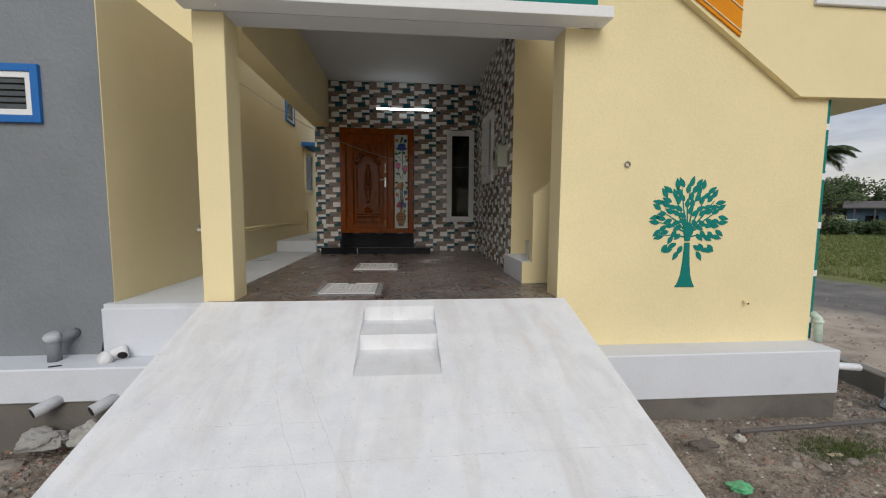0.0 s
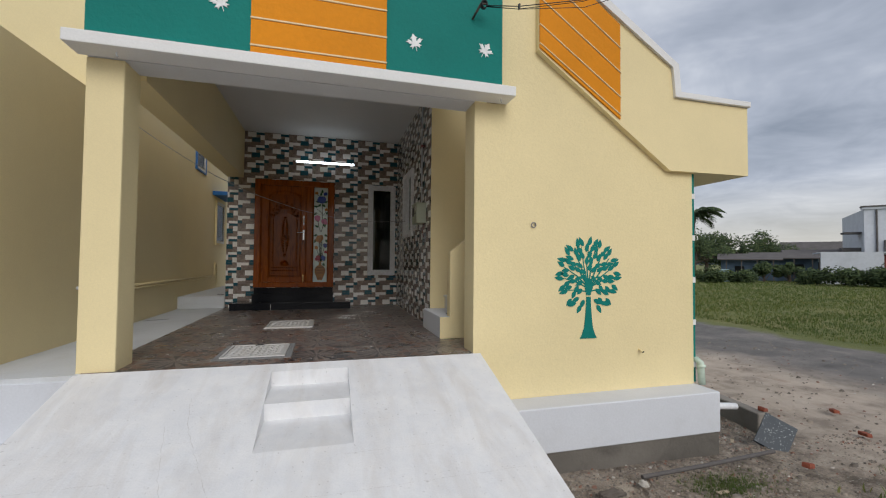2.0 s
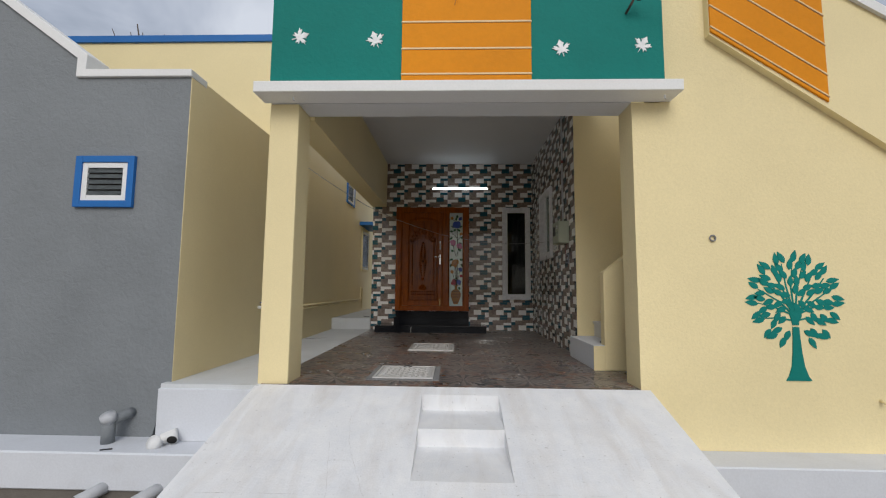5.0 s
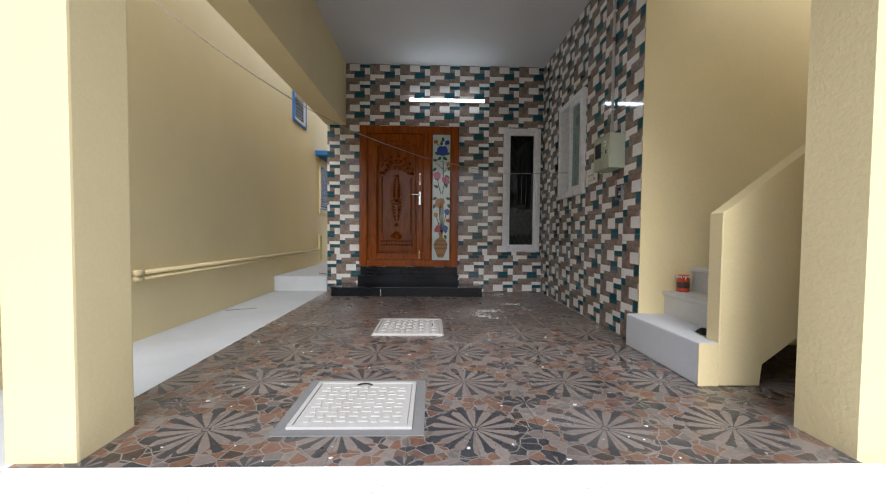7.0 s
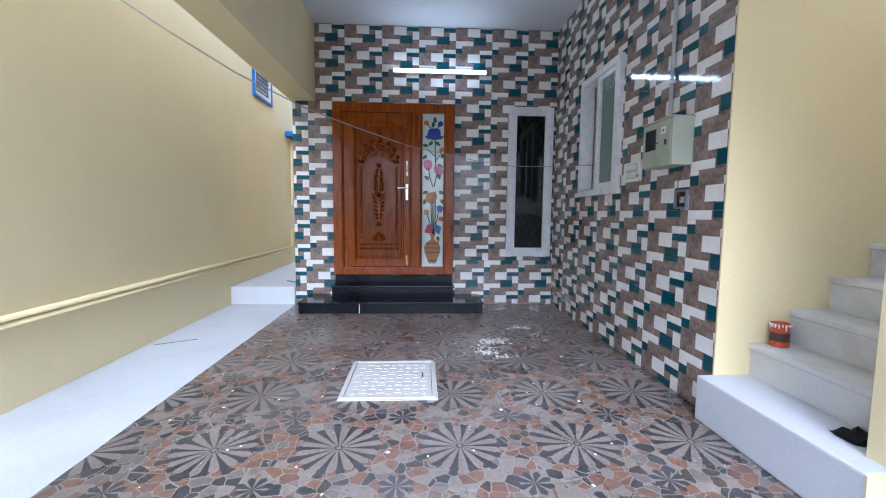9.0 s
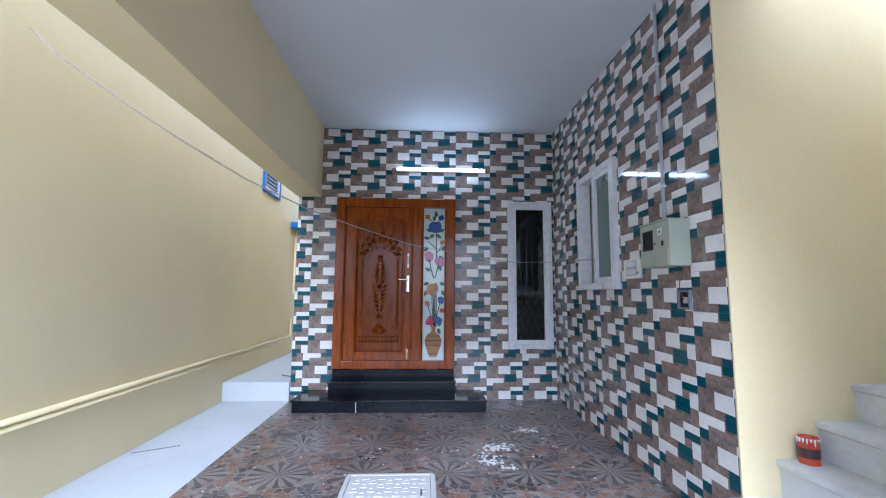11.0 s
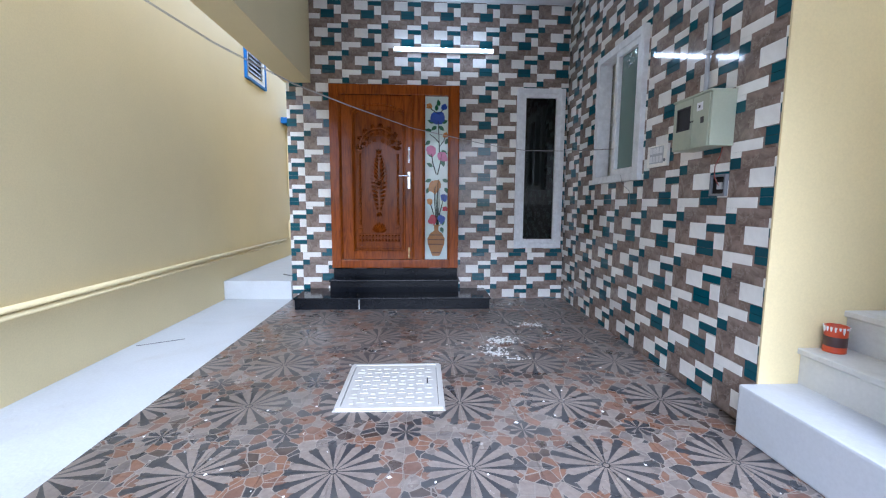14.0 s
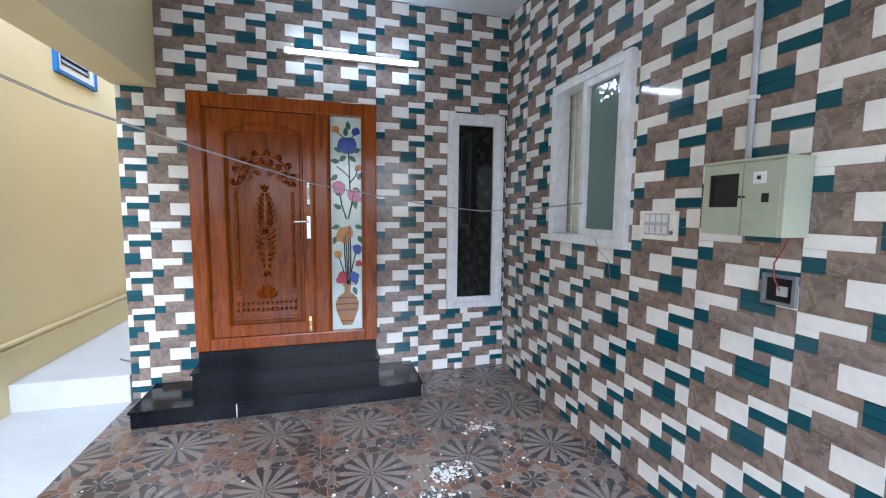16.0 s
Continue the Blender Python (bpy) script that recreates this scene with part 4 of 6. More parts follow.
# ---- lamp, meter box and wiring ----
def tube_light():
    t = thing("tube_light", (-0.03, 8.5, 2.85), "lit white batten tube light over the door", "lamp")
    part("batten", box(B(), -0.605, 0.545, 8.470, 8.519, 2.863, 2.907, 0, 0.004), M_UPVC, t)
    part("tube", prism(B(), [(8.4695 - 0.019 * math.sin(math.pi * i / 8), 2.885 - 0.019 * math.cos(math.pi * i / 8)) for i in range(9)], -0.585, 0.525, "x"), M_TUBE, t, "glowing white tube")
    for x in (-0.597, 0.527):
        part("end_cap", box(B(), x, x + 0.012, 8.447, 8.4695, 2.865, 2.905, 0, 0.003), M_UPVC, t)


tube_light()


def meter_box():
    X, y0, y1, z0, z1 = 1.30, 5.8, 6.135, 1.487, 1.785
    green = painted("pale_green_enamel", (0.44, 0.47, 0.36), 0.06, 0.4, 60, 0.1, 6, (0.06, 0.14, 0.12), 0.25)
    m = thing("meter_box", (1.4, 5.98, z0), "pale green steel electric meter box with paint drips", "meter box")
    part("body", box(B(), X + 0.006, RIGHT - 0.001, y0, y1, z0, z1, 0, 0.003), green, m)
    d1 = part("door", panel(B(), 5.958, y1 - 0.002, z0 + 0.002, z1 - 0.012, X, X + 0.005, [(5.98, 6.092, 1.607, 1.728)], "x"), green, m)
    part("window", box(B(), X + 0.003, X + 0.0055, 5.98, 6.092, 1.607, 1.728), M_BLACK, d1, "dark meter window")
    part("window_rim", frame_bars(B(), 5.973, 6.099, 1.60, 1.735, X - 0.004, X + 0.002, 0.010, "x", 0.002), M_BLACK, d1)
    d2 = part("door", box(B(), X, X + 0.005, y0 + 0.014, 5.954, z0 + 0.002, z1 - 0.012), green, m)
    part("label_plate", box(B(), X - 0.002, X, 5.865, 5.915, 1.69, 1.735), M_UPVC, d2, "small white sticker")
    part("keyhole", box(B(), X - 0.0025, X, 5.885, 5.9, 1.705, 1.72), M_BLACK, d2)
    part("lock_slot", box(B(), X - 0.002, X, 5.852, 5.878, 1.618, 1.652), M_BLACK, d2)
    for y in (5.964, 5.948):
        part("rivet", sweep(B(), [(X - 0.004, y, 1.64), (X, y, 1.64)], 0.005, 8), M_BLACK, d1)
    part("rain_lip", box(B(), X - 0.006, RIGHT - 0.001, y0 - 0.004, y1 + 0.004, z1 - 0.008, z1 + 0.004, 0, 0.002), green, m)


meter_box()


def conduit_line():
    c = thing("conduit", (1.46, 6.043, 1.79), "grey pvc conduit running up to the ceiling", "conduit")
    part("pipe", sweep(B(), [(RIGHT - 0.017, 6.043, 1.79), (RIGHT - 0.017, 6.043, CEIL)], 0.0125, 10), M_PVC, c)
    part("coupling", sweep(B(), [(RIGHT - 0.017, 6.043, 2.32), (RIGHT - 0.017, 6.043, 2.41)], 0.016, 10), M_PVC, c)
    for z in (2.05, 2.95):
        part("clip", box(B(), RIGHT - 0.033, RIGHT, 6.023, 6.063, z, z + 0.015, 0, 0.002), M_UPVC, c)
    part("red_tape", sweep(B(), [(RIGHT - 0.017, 6.043, 2.68), (RIGHT - 0.017, 6.043, 2.72)], 0.014, 10), plain("red_tape", (0.22, 0.03, 0.03), 0.5), c)


conduit_line()


def switch_board():
    s = thing("switch_board", (RIGHT, 6.52, 1.43), "white modular switch board beside the window", "switch")
    part("plate", box(B(), RIGHT - 0.024, RIGHT, 6.392, 6.644, 1.43, 1.585, 0, 0.005), plain("cream_switch_plate", (0.86, 0.83, 0.76), 0.3), s)
    gap = box(B(), RIGHT - 0.0252, RIGHT - 0.0242, 6.432, 6.606, 1.455, 1.572)
    part("switch_recess", gap, M_PVC, s)
    for i in range(4):
        for j in range(2):
            y, z = 6.585 - i * 0.042, 1.545 - j * 0.06
            part("switch", box(B(), RIGHT - 0.030, RIGHT - 0.0254, y - 0.0165, y + 0.0165, z - 0.021, z + 0.021, 0, 0.003), M_LEAFWHITE, s)
    part("socket", sweep(B(), [(RIGHT - 0.0275, 6.416, 1.472), (RIGHT - 0.0245, 6.416, 1.472)], 0.012, 12), M_PVCDARK, s, "grey round indicator")


switch_board()


def open_box():
    o = thing("junction_box", (RIGHT, 5.885, 1.21), "open grey metal junction box with loose wire", "junction box")
    part("rim", frame_bars(B(), 5.817, 5.947, 1.212, 1.335, RIGHT - 0.018, RIGHT + 0.001, 0.014, "x", 0.002), M_PVCDARK, o)
    # near-black plate carries the shade inside the open box
    part("back", box(B(), RIGHT - 0.004, RIGHT - 0.001, 5.829, 5.935, 1.225, 1.322), M_HOLESHADE, o)
    part("terminal", box(B(), RIGHT - 0.014, RIGHT - 0.004, 5.85, 5.89, 1.25, 1.29, 0, 0.003), M_PVC, o)
    part("wire", sweep(B(), [(RIGHT - 0.012, 5.875, 1.27), (RIGHT - 0.03, 5.89, 1.32), (RIGHT - 0.028, 5.895, 1.38), (RIGHT - 0.02, 5.87, 1.44), (RIGHT - 0.02, 5.855, 1.487)], 0.003, 6), plain("red_wire", (0.20, 0.03, 0.02), 0.5), o, "thin red wire")


open_box()

# cable slung across the porch from the neighbour's wall to the side window
P, Q = Vector((-2.60, 5.73, 0)), Vector((1.435, 7.15, 0))
LINE = ((-0.004, 2.86), (0.04, 2.69), (0.12, 2.46), (0.19, 2.28), (0.28, 2.07), (0.38, 1.89), (0.46, 1.79), (0.56, 1.68), (0.7, 1.60), (0.78, 1.575), (0.87, 1.59), (0.985, 1.63))
bm = B()
for k, off in enumerate((0.0, 0.003)):
    sweep(bm, [P.lerp(Q, s) + Vector((0, off * math.sin(9 * s), z + off + 0.005 * k * math.sin(s * 7))) for s, z in LINE], 0.0022, 6)
solid("cable", bm, plain("grey_twin_cable", (0.26, 0.25, 0.24), 0.6), "thin grey twin cable slung across the porch", "cable", smooth=True)
bm = sweep(B(), [(RIGHT - 0.05, 7.0, 1.40), (RIGHT - 0.06, 6.95, 1.33), (RIGHT - 0.02, 6.9, 1.27), (RIGHT - 0.015, 6.88, 1.15), (RIGHT - 0.02, 6.95, 1.06), (RIGHT - 0.01, 7.05, 1.02)], 0.0022, 5)
solid("loose_wire", bm, M_CABLE, "loose thin wire hanging below the side window", "wire", smooth=True)


# ---- stair ----
def staircase():
    s = thing("staircase", (2.4, 5.1, 0), "raw cement stair with yellow parapet beside the porch", "stairs", kind="structure")
    part("bottom_step", box(B(), 1.346, 1.69, 4.578, STAIR - 0.008, 0.0, 0.258, 0, 0.012), M_PLINTH, s, "pale grey washed bottom step")
    for k in range(10):
        x, z = 1.656 + 0.226 * k, 0.445 + 0.192 * k
        bm = prism(B(), [(x, z - 0.195), (x, z - 0.035), (x - 0.018, z - 0.03), (x - 0.018, z), (x + 0.26, z), (x + 0.26, z - 0.195)], 4.68, STAIR - 0.008, "y", 0, 0.004)
        part("step", bm, M_STAIR, s)
    bm = prism(B(), [(1.66, 0.24), (3.85, 2.06), (3.85, 1.78), (1.75, 0.1), (1.66, 0.1)], 4.69, STAIR - 0.008, "y")
    part("waist", bm, M_YELLOW, s)
    bm = prism(B(), [(1.462, 0.0), (1.72, 0.0), (1.72, 0.135), (3.9, 1.78), (3.9, 2.88), (1.50, 1.055), (1.462, 1.032)], 4.57, 4.69, "y", 0, 0.006)
    part("parapet", bm, M_YELLOW, s, "smooth yellow stair parapet")
    part("step_face", box(B(), 1.343, 1.464, 4.572, 4.578, 0.0, 0.254), M_YELLOW, s)


staircase()


def paint_can():
    c = thing("paint_can", (1.772, 5.437, 0.445), "open red paint can with dried white drips", "paint can")
    at = (1.772, 5.437, 0.445)
    body = part("body", lathe(B(), [(0.054, 0.0), (0.057, 0.004), (0.055, 0.01), (0.055, 0.134), (0.058, 0.138), (0.058, 0.145), (0.053, 0.147), (0.050, 0.143), (0.049, 0.11)], at, 22), plain("red_tin", (0.50, 0.06, 0.015), 0.35), c, smooth=True)
    part("label", lathe(B(), [(0.0555, 0.035), (0.0558, 0.036), (0.0558, 0.088), (0.0555, 0.089)], at, 22), plain("dark_label", (0.06, 0.03, 0.03), 0.4), body, "dark label band", True)
    dr, rnd = B(), random.Random(8)
    for k in range(18):
        a, ln = 2 * math.pi * k / 18, rnd.uniform(0.01, 0.045)
        p = Vector((1.772 + 0.0575 * math.cos(a), 5.437 + 0.0575 * math.sin(a), 0.589))
        sweep(dr, [p, p - Vector((0, 0, ln * 0.6)), p - Vector((0, 0, ln))], [0.007, 0.005, 0.002], 6)
    part("drip", dr, M_LEAFWHITE, c, "white paint drips")
    c.scale = (0.82, 0.82, 0.9)
    part("paint", lathe(B(), [(0.0495, 0.108), (0.0495, 0.112)], at, 18), M_PVC, c)


paint_can()
bm, rnd = B(), random.Random(12)
g = [[bm.verts.new((1.50 + 0.16 * i / 7 + rnd.uniform(-0.008, 0.008), 4.75 + 0.12 * j / 5 + rnd.uniform(-0.01, 0.01), 0.261 + (0.0 if i in (0, 7) or j in (0, 5) else rnd.uniform(0.004, 0.03)))) for i in range(8)] for j in range(6)]
for j in range(5):
    for i in range(7):
        bm.faces.new((g[j][i], g[j][i + 1], g[j + 1][i + 1], g[j + 1][i]))
bmesh.ops.solidify(bm, geom=bm.faces[:], thickness=0.003)
solid("rag", bm, M_BLACK, "crumpled black rag on the bottom stair step", "rag", smooth=True)


# ---- floor things ----
M_COVER = painted("white_frp_cover", (0.56, 0.55, 0.535), 0.06, 0.5, 50, 0.2, 8, (0.45, 0.42, 0.38), 0.4)
M_SURROUND = painted("grey_cement_surround", (0.24, 0.24, 0.24), 0.15, 0.85, 40, 0.4, 9)


def manhole(x0, x1, y0, y1, rim, hx, hy, along):
    label = "white square manhole cover with raised grid in the patterned floor"
    m = thing("manhole_cover", ((x0 + x1) / 2, (y0 + y1) / 2, 0), label, "manhole cover", "manhole covers in the porch floor")
    part("surround", panel(B(), x0 - rim, x1 + rim, y0 - rim, y1 + rim, 0.0005, 0.005, [(x0, x1, y0, y1)], "z"), M_SURROUND if rim > 0.03 else M_COVER, m)
    part("frame", panel(B(), x0 + 0.001, x1 - 0.001, y0 + 0.001, y1 - 0.001, 0.0005, 0.017, [(x0 + 0.022, x1 - 0.022, y0 + 0.022, y1 - 0.022)], "z"), M_COVER, m)
    lid = part("lid", box(B(), x0 + 0.025, x1 - 0.025, y0 + 0.025, y1 - 0.025, 0.0005, 0.012, 0, 0.002), M_COVER, m)
    st = B()
    nx, ny = 9, 9
    for i in range(nx):
        for j in range(ny):
            cx, cy = x0 + 0.05 + (x1 - x0 - 0.1) * (i + 0.5) / nx, y0 + 0.05 + (y1 - y0 - 0.1) * (j + 0.5) / ny
            a, b = ((x1 - x0 - 0.1) / nx * 0.42, 0.012) if (i + j) % 2 else (0.012, (y1 - y0 - 0.1) / ny * 0.42)
            box(st, cx - a, cx + a, cy - b, cy + b, 0.012, 0.0165)
    part("stud_grid", st, M_COVER, lid)
    hd = sweep(B(), [(hx + (s * 0.045 if along else 0), hy + (0 if along else s * 0.045), 0.014 + 0.012 * (1 - s * s)) for s in (-1, -0.5, 0, 0.5, 1)], 0.005, 6)
    part("lift_handle", hd, M_BLACK, lid, "black wire lift handle")


manhole(-0.75, -0.144, 5.775, 6.42, 0.012, -0.23, 6.13, False)
manhole(-0.895, -0.327, 4.03, 4.605, 0.055, -0.62, 4.55, True)

# dried white paint splashed on the floor
bm, rnd = B(), random.Random(21)
for cx, cy, n, sp in ((0.41, 6.95, 150, 0.07), (0.31, 6.65, 80, 0.05), (0.27, 6.78, 40, 0.05), (0.43, 6.55, 24, 0.05), (0.80, 7.40, 70, 0.08), (0.5, 6.78, 50, 0.28)):
    for k in range(n):
        r = rnd.uniform(0.002, 0.009) * rnd.choice((0.6, 1, 1.6))
        pts = blob(cx + rnd.gauss(0, sp), cy + rnd.gauss(0, sp * 0.6), r, 7, 0.5, rnd.random())
        prism(bm, pts, 0.0004, 0.0012 + rnd.random() * 0.0006, "z")
tagged(solid("paint_splash", bm, M_WHITE, "dried white paint splashes on the patterned floor", "stain"), kind="stuff")
bm, rnd = B(), random.Random(33)
for k in range(140):
    r = rnd.uniform(0.003, 0.010)
    prism(bm, blob(rnd.uniform(-1.7, 1.25), rnd.uniform(3.75, 8.3) , r, 6, 0.5, rnd.random()), 0.0004, 0.0012, "z")
tagged(solid("paint_drops", bm, M_LEAFWHITE, "tiny dried paint drops scattered on the floor", "stain"), kind="stuff")
bm = sweep(B(), [(-2.56, 6.885, 0.003), (-2.27, 7.05, 0.003)], 0.003, 6)
solid("thin_rod", bm, M_CABLE, "thin grey rod lying on the white walkway", "rod")
bm = sweep(B(), [(-2.05, 8.9, 0.235), (-1.9, 8.78, 0.235)], 0.008, 6)
solid("short_stick", bm, M_CABLE, "short dark stick on the raised walkway", "stick")


# ---- pipes on the neighbour's wall ----
def wall_pipes():
    w = thing("water_pipes", (-2.57, 8.0, 0.45), "pair of cream painted pipes along the yellow wall", "pipe")
    cream = M_YELLOW
    part("pipe", sweep(B(), [(-2.592, 5.55, 0.55), (-2.585, 10.72, 0.535)], 0.019, 12), cream, w, smooth=True)
    part("pipe", sweep(B(), [(-2.594, 5.55, 0.505), (-2.588, 10.65, 0.49)], 0.016, 12), cream, w, smooth=True)
    part("end_cap", sweep(B(), [(-2.59, 5.52, 0.552), (-2.59, 5.60, 0.551)], 0.026, 12), cream, w, smooth=True)
    part("end_cap", sweep(B(), [(-2.594, 5.52, 0.503), (-2.594, 5.60, 0.503)], 0.023, 12), cream, w, smooth=True)
    part("riser", sweep(B(), [(-2.585, 10.70, 0.535), (-2.57, 10.80, 0.54), (-2.57, 10.84, 0.55), (-2.57, 10.84, 0.80), (-2.57, 10.87, 0.83), (-2.57, 10.95, 0.83), (-2.57, 11.0, 0.80), (-2.57, 11.0, 0.3)], 0.02, 10), cream, w, smooth=True)


wall_pipes()


def water_tap():
    t = thing("water_tap", (-2.6, 5.33, 0.56), "white plastic wall tap with blue lever", "tap")
    part("body", sweep(B(), [(-2.645, 5.32, 0.585), (-2.56, 5.32, 0.585), (-2.53, 5.32, 0.575), (-2.52, 5.32, 0.54)], [0.02, 0.02, 0.02, 0.016], 10), M_UPVC, t, smooth=True)
    part("stem", sweep(B(), [(-2.57, 5.32, 0.59), (-2.57, 5.32, 0.64)], 0.009, 8), M_BLACK, t)
    part("lever", box(B(), -2.582, -2.558, 5.27, 5.39, 0.638, 0.652, 0, 0.004), plain("blue_plastic", (0.02, 0.07, 0.35), 0.4), t, "blue plastic lever")


water_tap()


# ---- windows of the neighbouring house ----
def louvre_window(name, axis, w, u0, u1, v0, v1, out, label, edge=0.062, trim=M_BLUE):
    """A window with a blue surround, white frame and glass louvres; out: the way it faces along its axis."""
    base = (w, (u0 + u1) / 2, v0) if axis == "x" else ((u0 + u1) / 2, w, v0)
    t = thing(name, base, label, "window", kind="structure")

    def span(a, b):
        return sorted((w + out * a, w + out * b))

    part("surround", frame_bars(B(), u0, u1, v0, v1, *span(-0.002, 0.035), edge, axis, 0.004), trim, t, "painted surround")
    part("window_frame", frame_bars(B(), u0 + edge, u1 - edge, v0 + edge, v1 - edge, *span(-0.002, 0.022), 0.05, axis, 0.003), M_WHITE, t)
    a, b = span(0.001, 0.003)
    bm = B()
    lo = (u0 + 0.11, u1 - 0.11, v0 + 0.11, v1 - 0.11)
    (box(bm, a, b, lo[0], lo[1], lo[2], lo[3]) if axis == "x" else box(bm, lo[0], lo[1], a, b, lo[2], lo[3]))
    # near-black sheet in place of a dark room behind the louvres
    part("backing", bm, M_HOLESHADE, t)
    n = max(4, round((lo[3] - lo[2]) / 0.055))
    for k in range(n):
        z = lo[2] + (lo[3] - lo[2]) * (k + 0.5) / n
        h = (lo[3] - lo[2]) / n * 0.40
        s, e = w + out * 0.005, w + out * 0.019
        bm = B()
        if axis == "x":
            v = ((s, lo[0], z + h), (s, lo[1], z + h), (e, lo[1], z - h), (e, lo[0], z - h))
        else:
            v = ((lo[0], s, z + h), (lo[1], s, z + h), (lo[1], e, z - h), (lo[0], e, z - h))
        f = bm.faces.new([bm.verts.new(p) for p in v])
        bmesh.ops.solidify(bm, geom=[f], thickness=0.004)
        part("louvre", bm, M_LOUVRE, t)


M_LOUVRE = plain("grey_glass_louvre", (0.16, 0.18, 0.18), 0.12, 0.0, 0.3)
louvre_window("window_3", "y", NF, -3.675, -3.115, 1.569, 2.054, -1, "small louvred window with bright blue surround")
louvre_window("window_4", "x", NEIGHBOUR, 9.36, 10.06, 2.79, 3.35, 1, "louvred window with blue surround on the yellow wall", 0.035)
louvre_window("window_5", "x", NEIGHBOUR, 11.0, 11.9, 1.28, 2.40, 1, "tall louvred window under a blue sunshade", 0.05, M_YELLOW)
structure("sun_shade_blue", box(B(), NEIGHBOUR, NEIGHBOUR + 0.35, 10.72, 12.0, 2.46, 2.55, 0, 0.005), M_BLUE, "bright blue concrete sunshade over the neighbour's window", "slab")


# ---- facade decoration ----
YP = 3.535
orange = parapet_front
RIBS = [2.545, 2.645, 2.874, 3.118, 3.36, 3.60, 3.85, 4.10]
for lo, hi in zip(RIBS, RIBS[1:]):
    part("panel_board", box(B(), -0.707, 0.411, YP - 0.022, YP + 0.001, lo + 0.008, hi - 0.008, 0, 0.004), M_ORANGE, orange)
for z in RIBS[1:-1]:
    part("rib", box(B(), -0.710, 0.414, YP - 0.030, YP + 0.001, z - 0.0075, z + 0.0075, 0, 0.003), M_CREAMRIB, orange, "thin cream rib")

YB = 3.585
slant = parapet_band


def band_line(k):
    """Height of the k-th slanting rib at the panel's two ends."""
    return 3.04 + 1.06 * k, 2.40 + 1.045 * k


STEPS = (0.0, 0.05, 0.235, 0.49, 0.745, 1.0)
for a, b in zip(STEPS, STEPS[1:]):
    (l0, r0), (l1, r1) = band_line(a), band_line(b)
    part("panel_board", prism(B(), [(1.965, l0 + 0.008), (2.922, r0 + 0.008), (2.922, r1 - 0.008), (1.965, l1 - 0.008)], YB - 0.016, YB + 0.001, "y", 0, 0.003), M_ORANGE, slant)
for k in STEPS[1:-1]:
    l, r = band_line(k)
    part("rib", prism(B(), [(1.963, l - 0.007), (2.924, r - 0.007), (2.924, r + 0.007), (1.963, l + 0.007)], YB - 0.024, YB + 0.001, "y", 0, 0.002), M_CREAMRIB, slant, "thin cream rib")


def maple(size):
    """Outline of a five-lobed leaf with a stalk, round its middle."""
    half = [(0.03, -0.30), (0.12, -0.24), (0.40, -0.50), (0.36, -0.28), (0.60, -0.28), (0.30, -0.02), (0.62, 0.06), (0.60, 0.16), (0.86, 0.30), (0.62, 0.32), (0.62, 0.48), (0.40, 0.36), (0.18, 0.16), (0.24, 0.50), (0.36, 0.52), (0.18, 0.66), (0.0, 0.95)]
    out = half + [(-x, y) for x, y in half[-2::-1]] + [(-0.03, -0.30), (-0.025, -0.72), (0.025, -0.72)]
    return [(x * size, y * size) for x, y in out]


OFFSET = FACADE
for x, z, turn in ((-1.65, 3.84, 8), (-0.972, 3.855, -25), (-1.282, 3.487, 168), (-1.615, 3.0, 110), (-0.937, 2.963, 200),
                   (0.619, 3.845, 200), (1.321, 3.892, 170), (0.947, 3.395, 172), (0.674, 2.87, 195), (1.356, 2.898, 150)):
    c, s = math.cos(radians(turn + 180)), math.sin(radians(turn + 180))
    bm = prism(B(), [(x + u * c - v * s, z + u * s + v * c) for u, v in maple(0.096)], YP - 0.009, YP + 0.001, "y")
    solid("wall_leaf", bm, M_LEAFWHITE, "white maple leaf cut-out fixed on the teal parapet", "wall ornament", "maple leaves on the teal parapet")


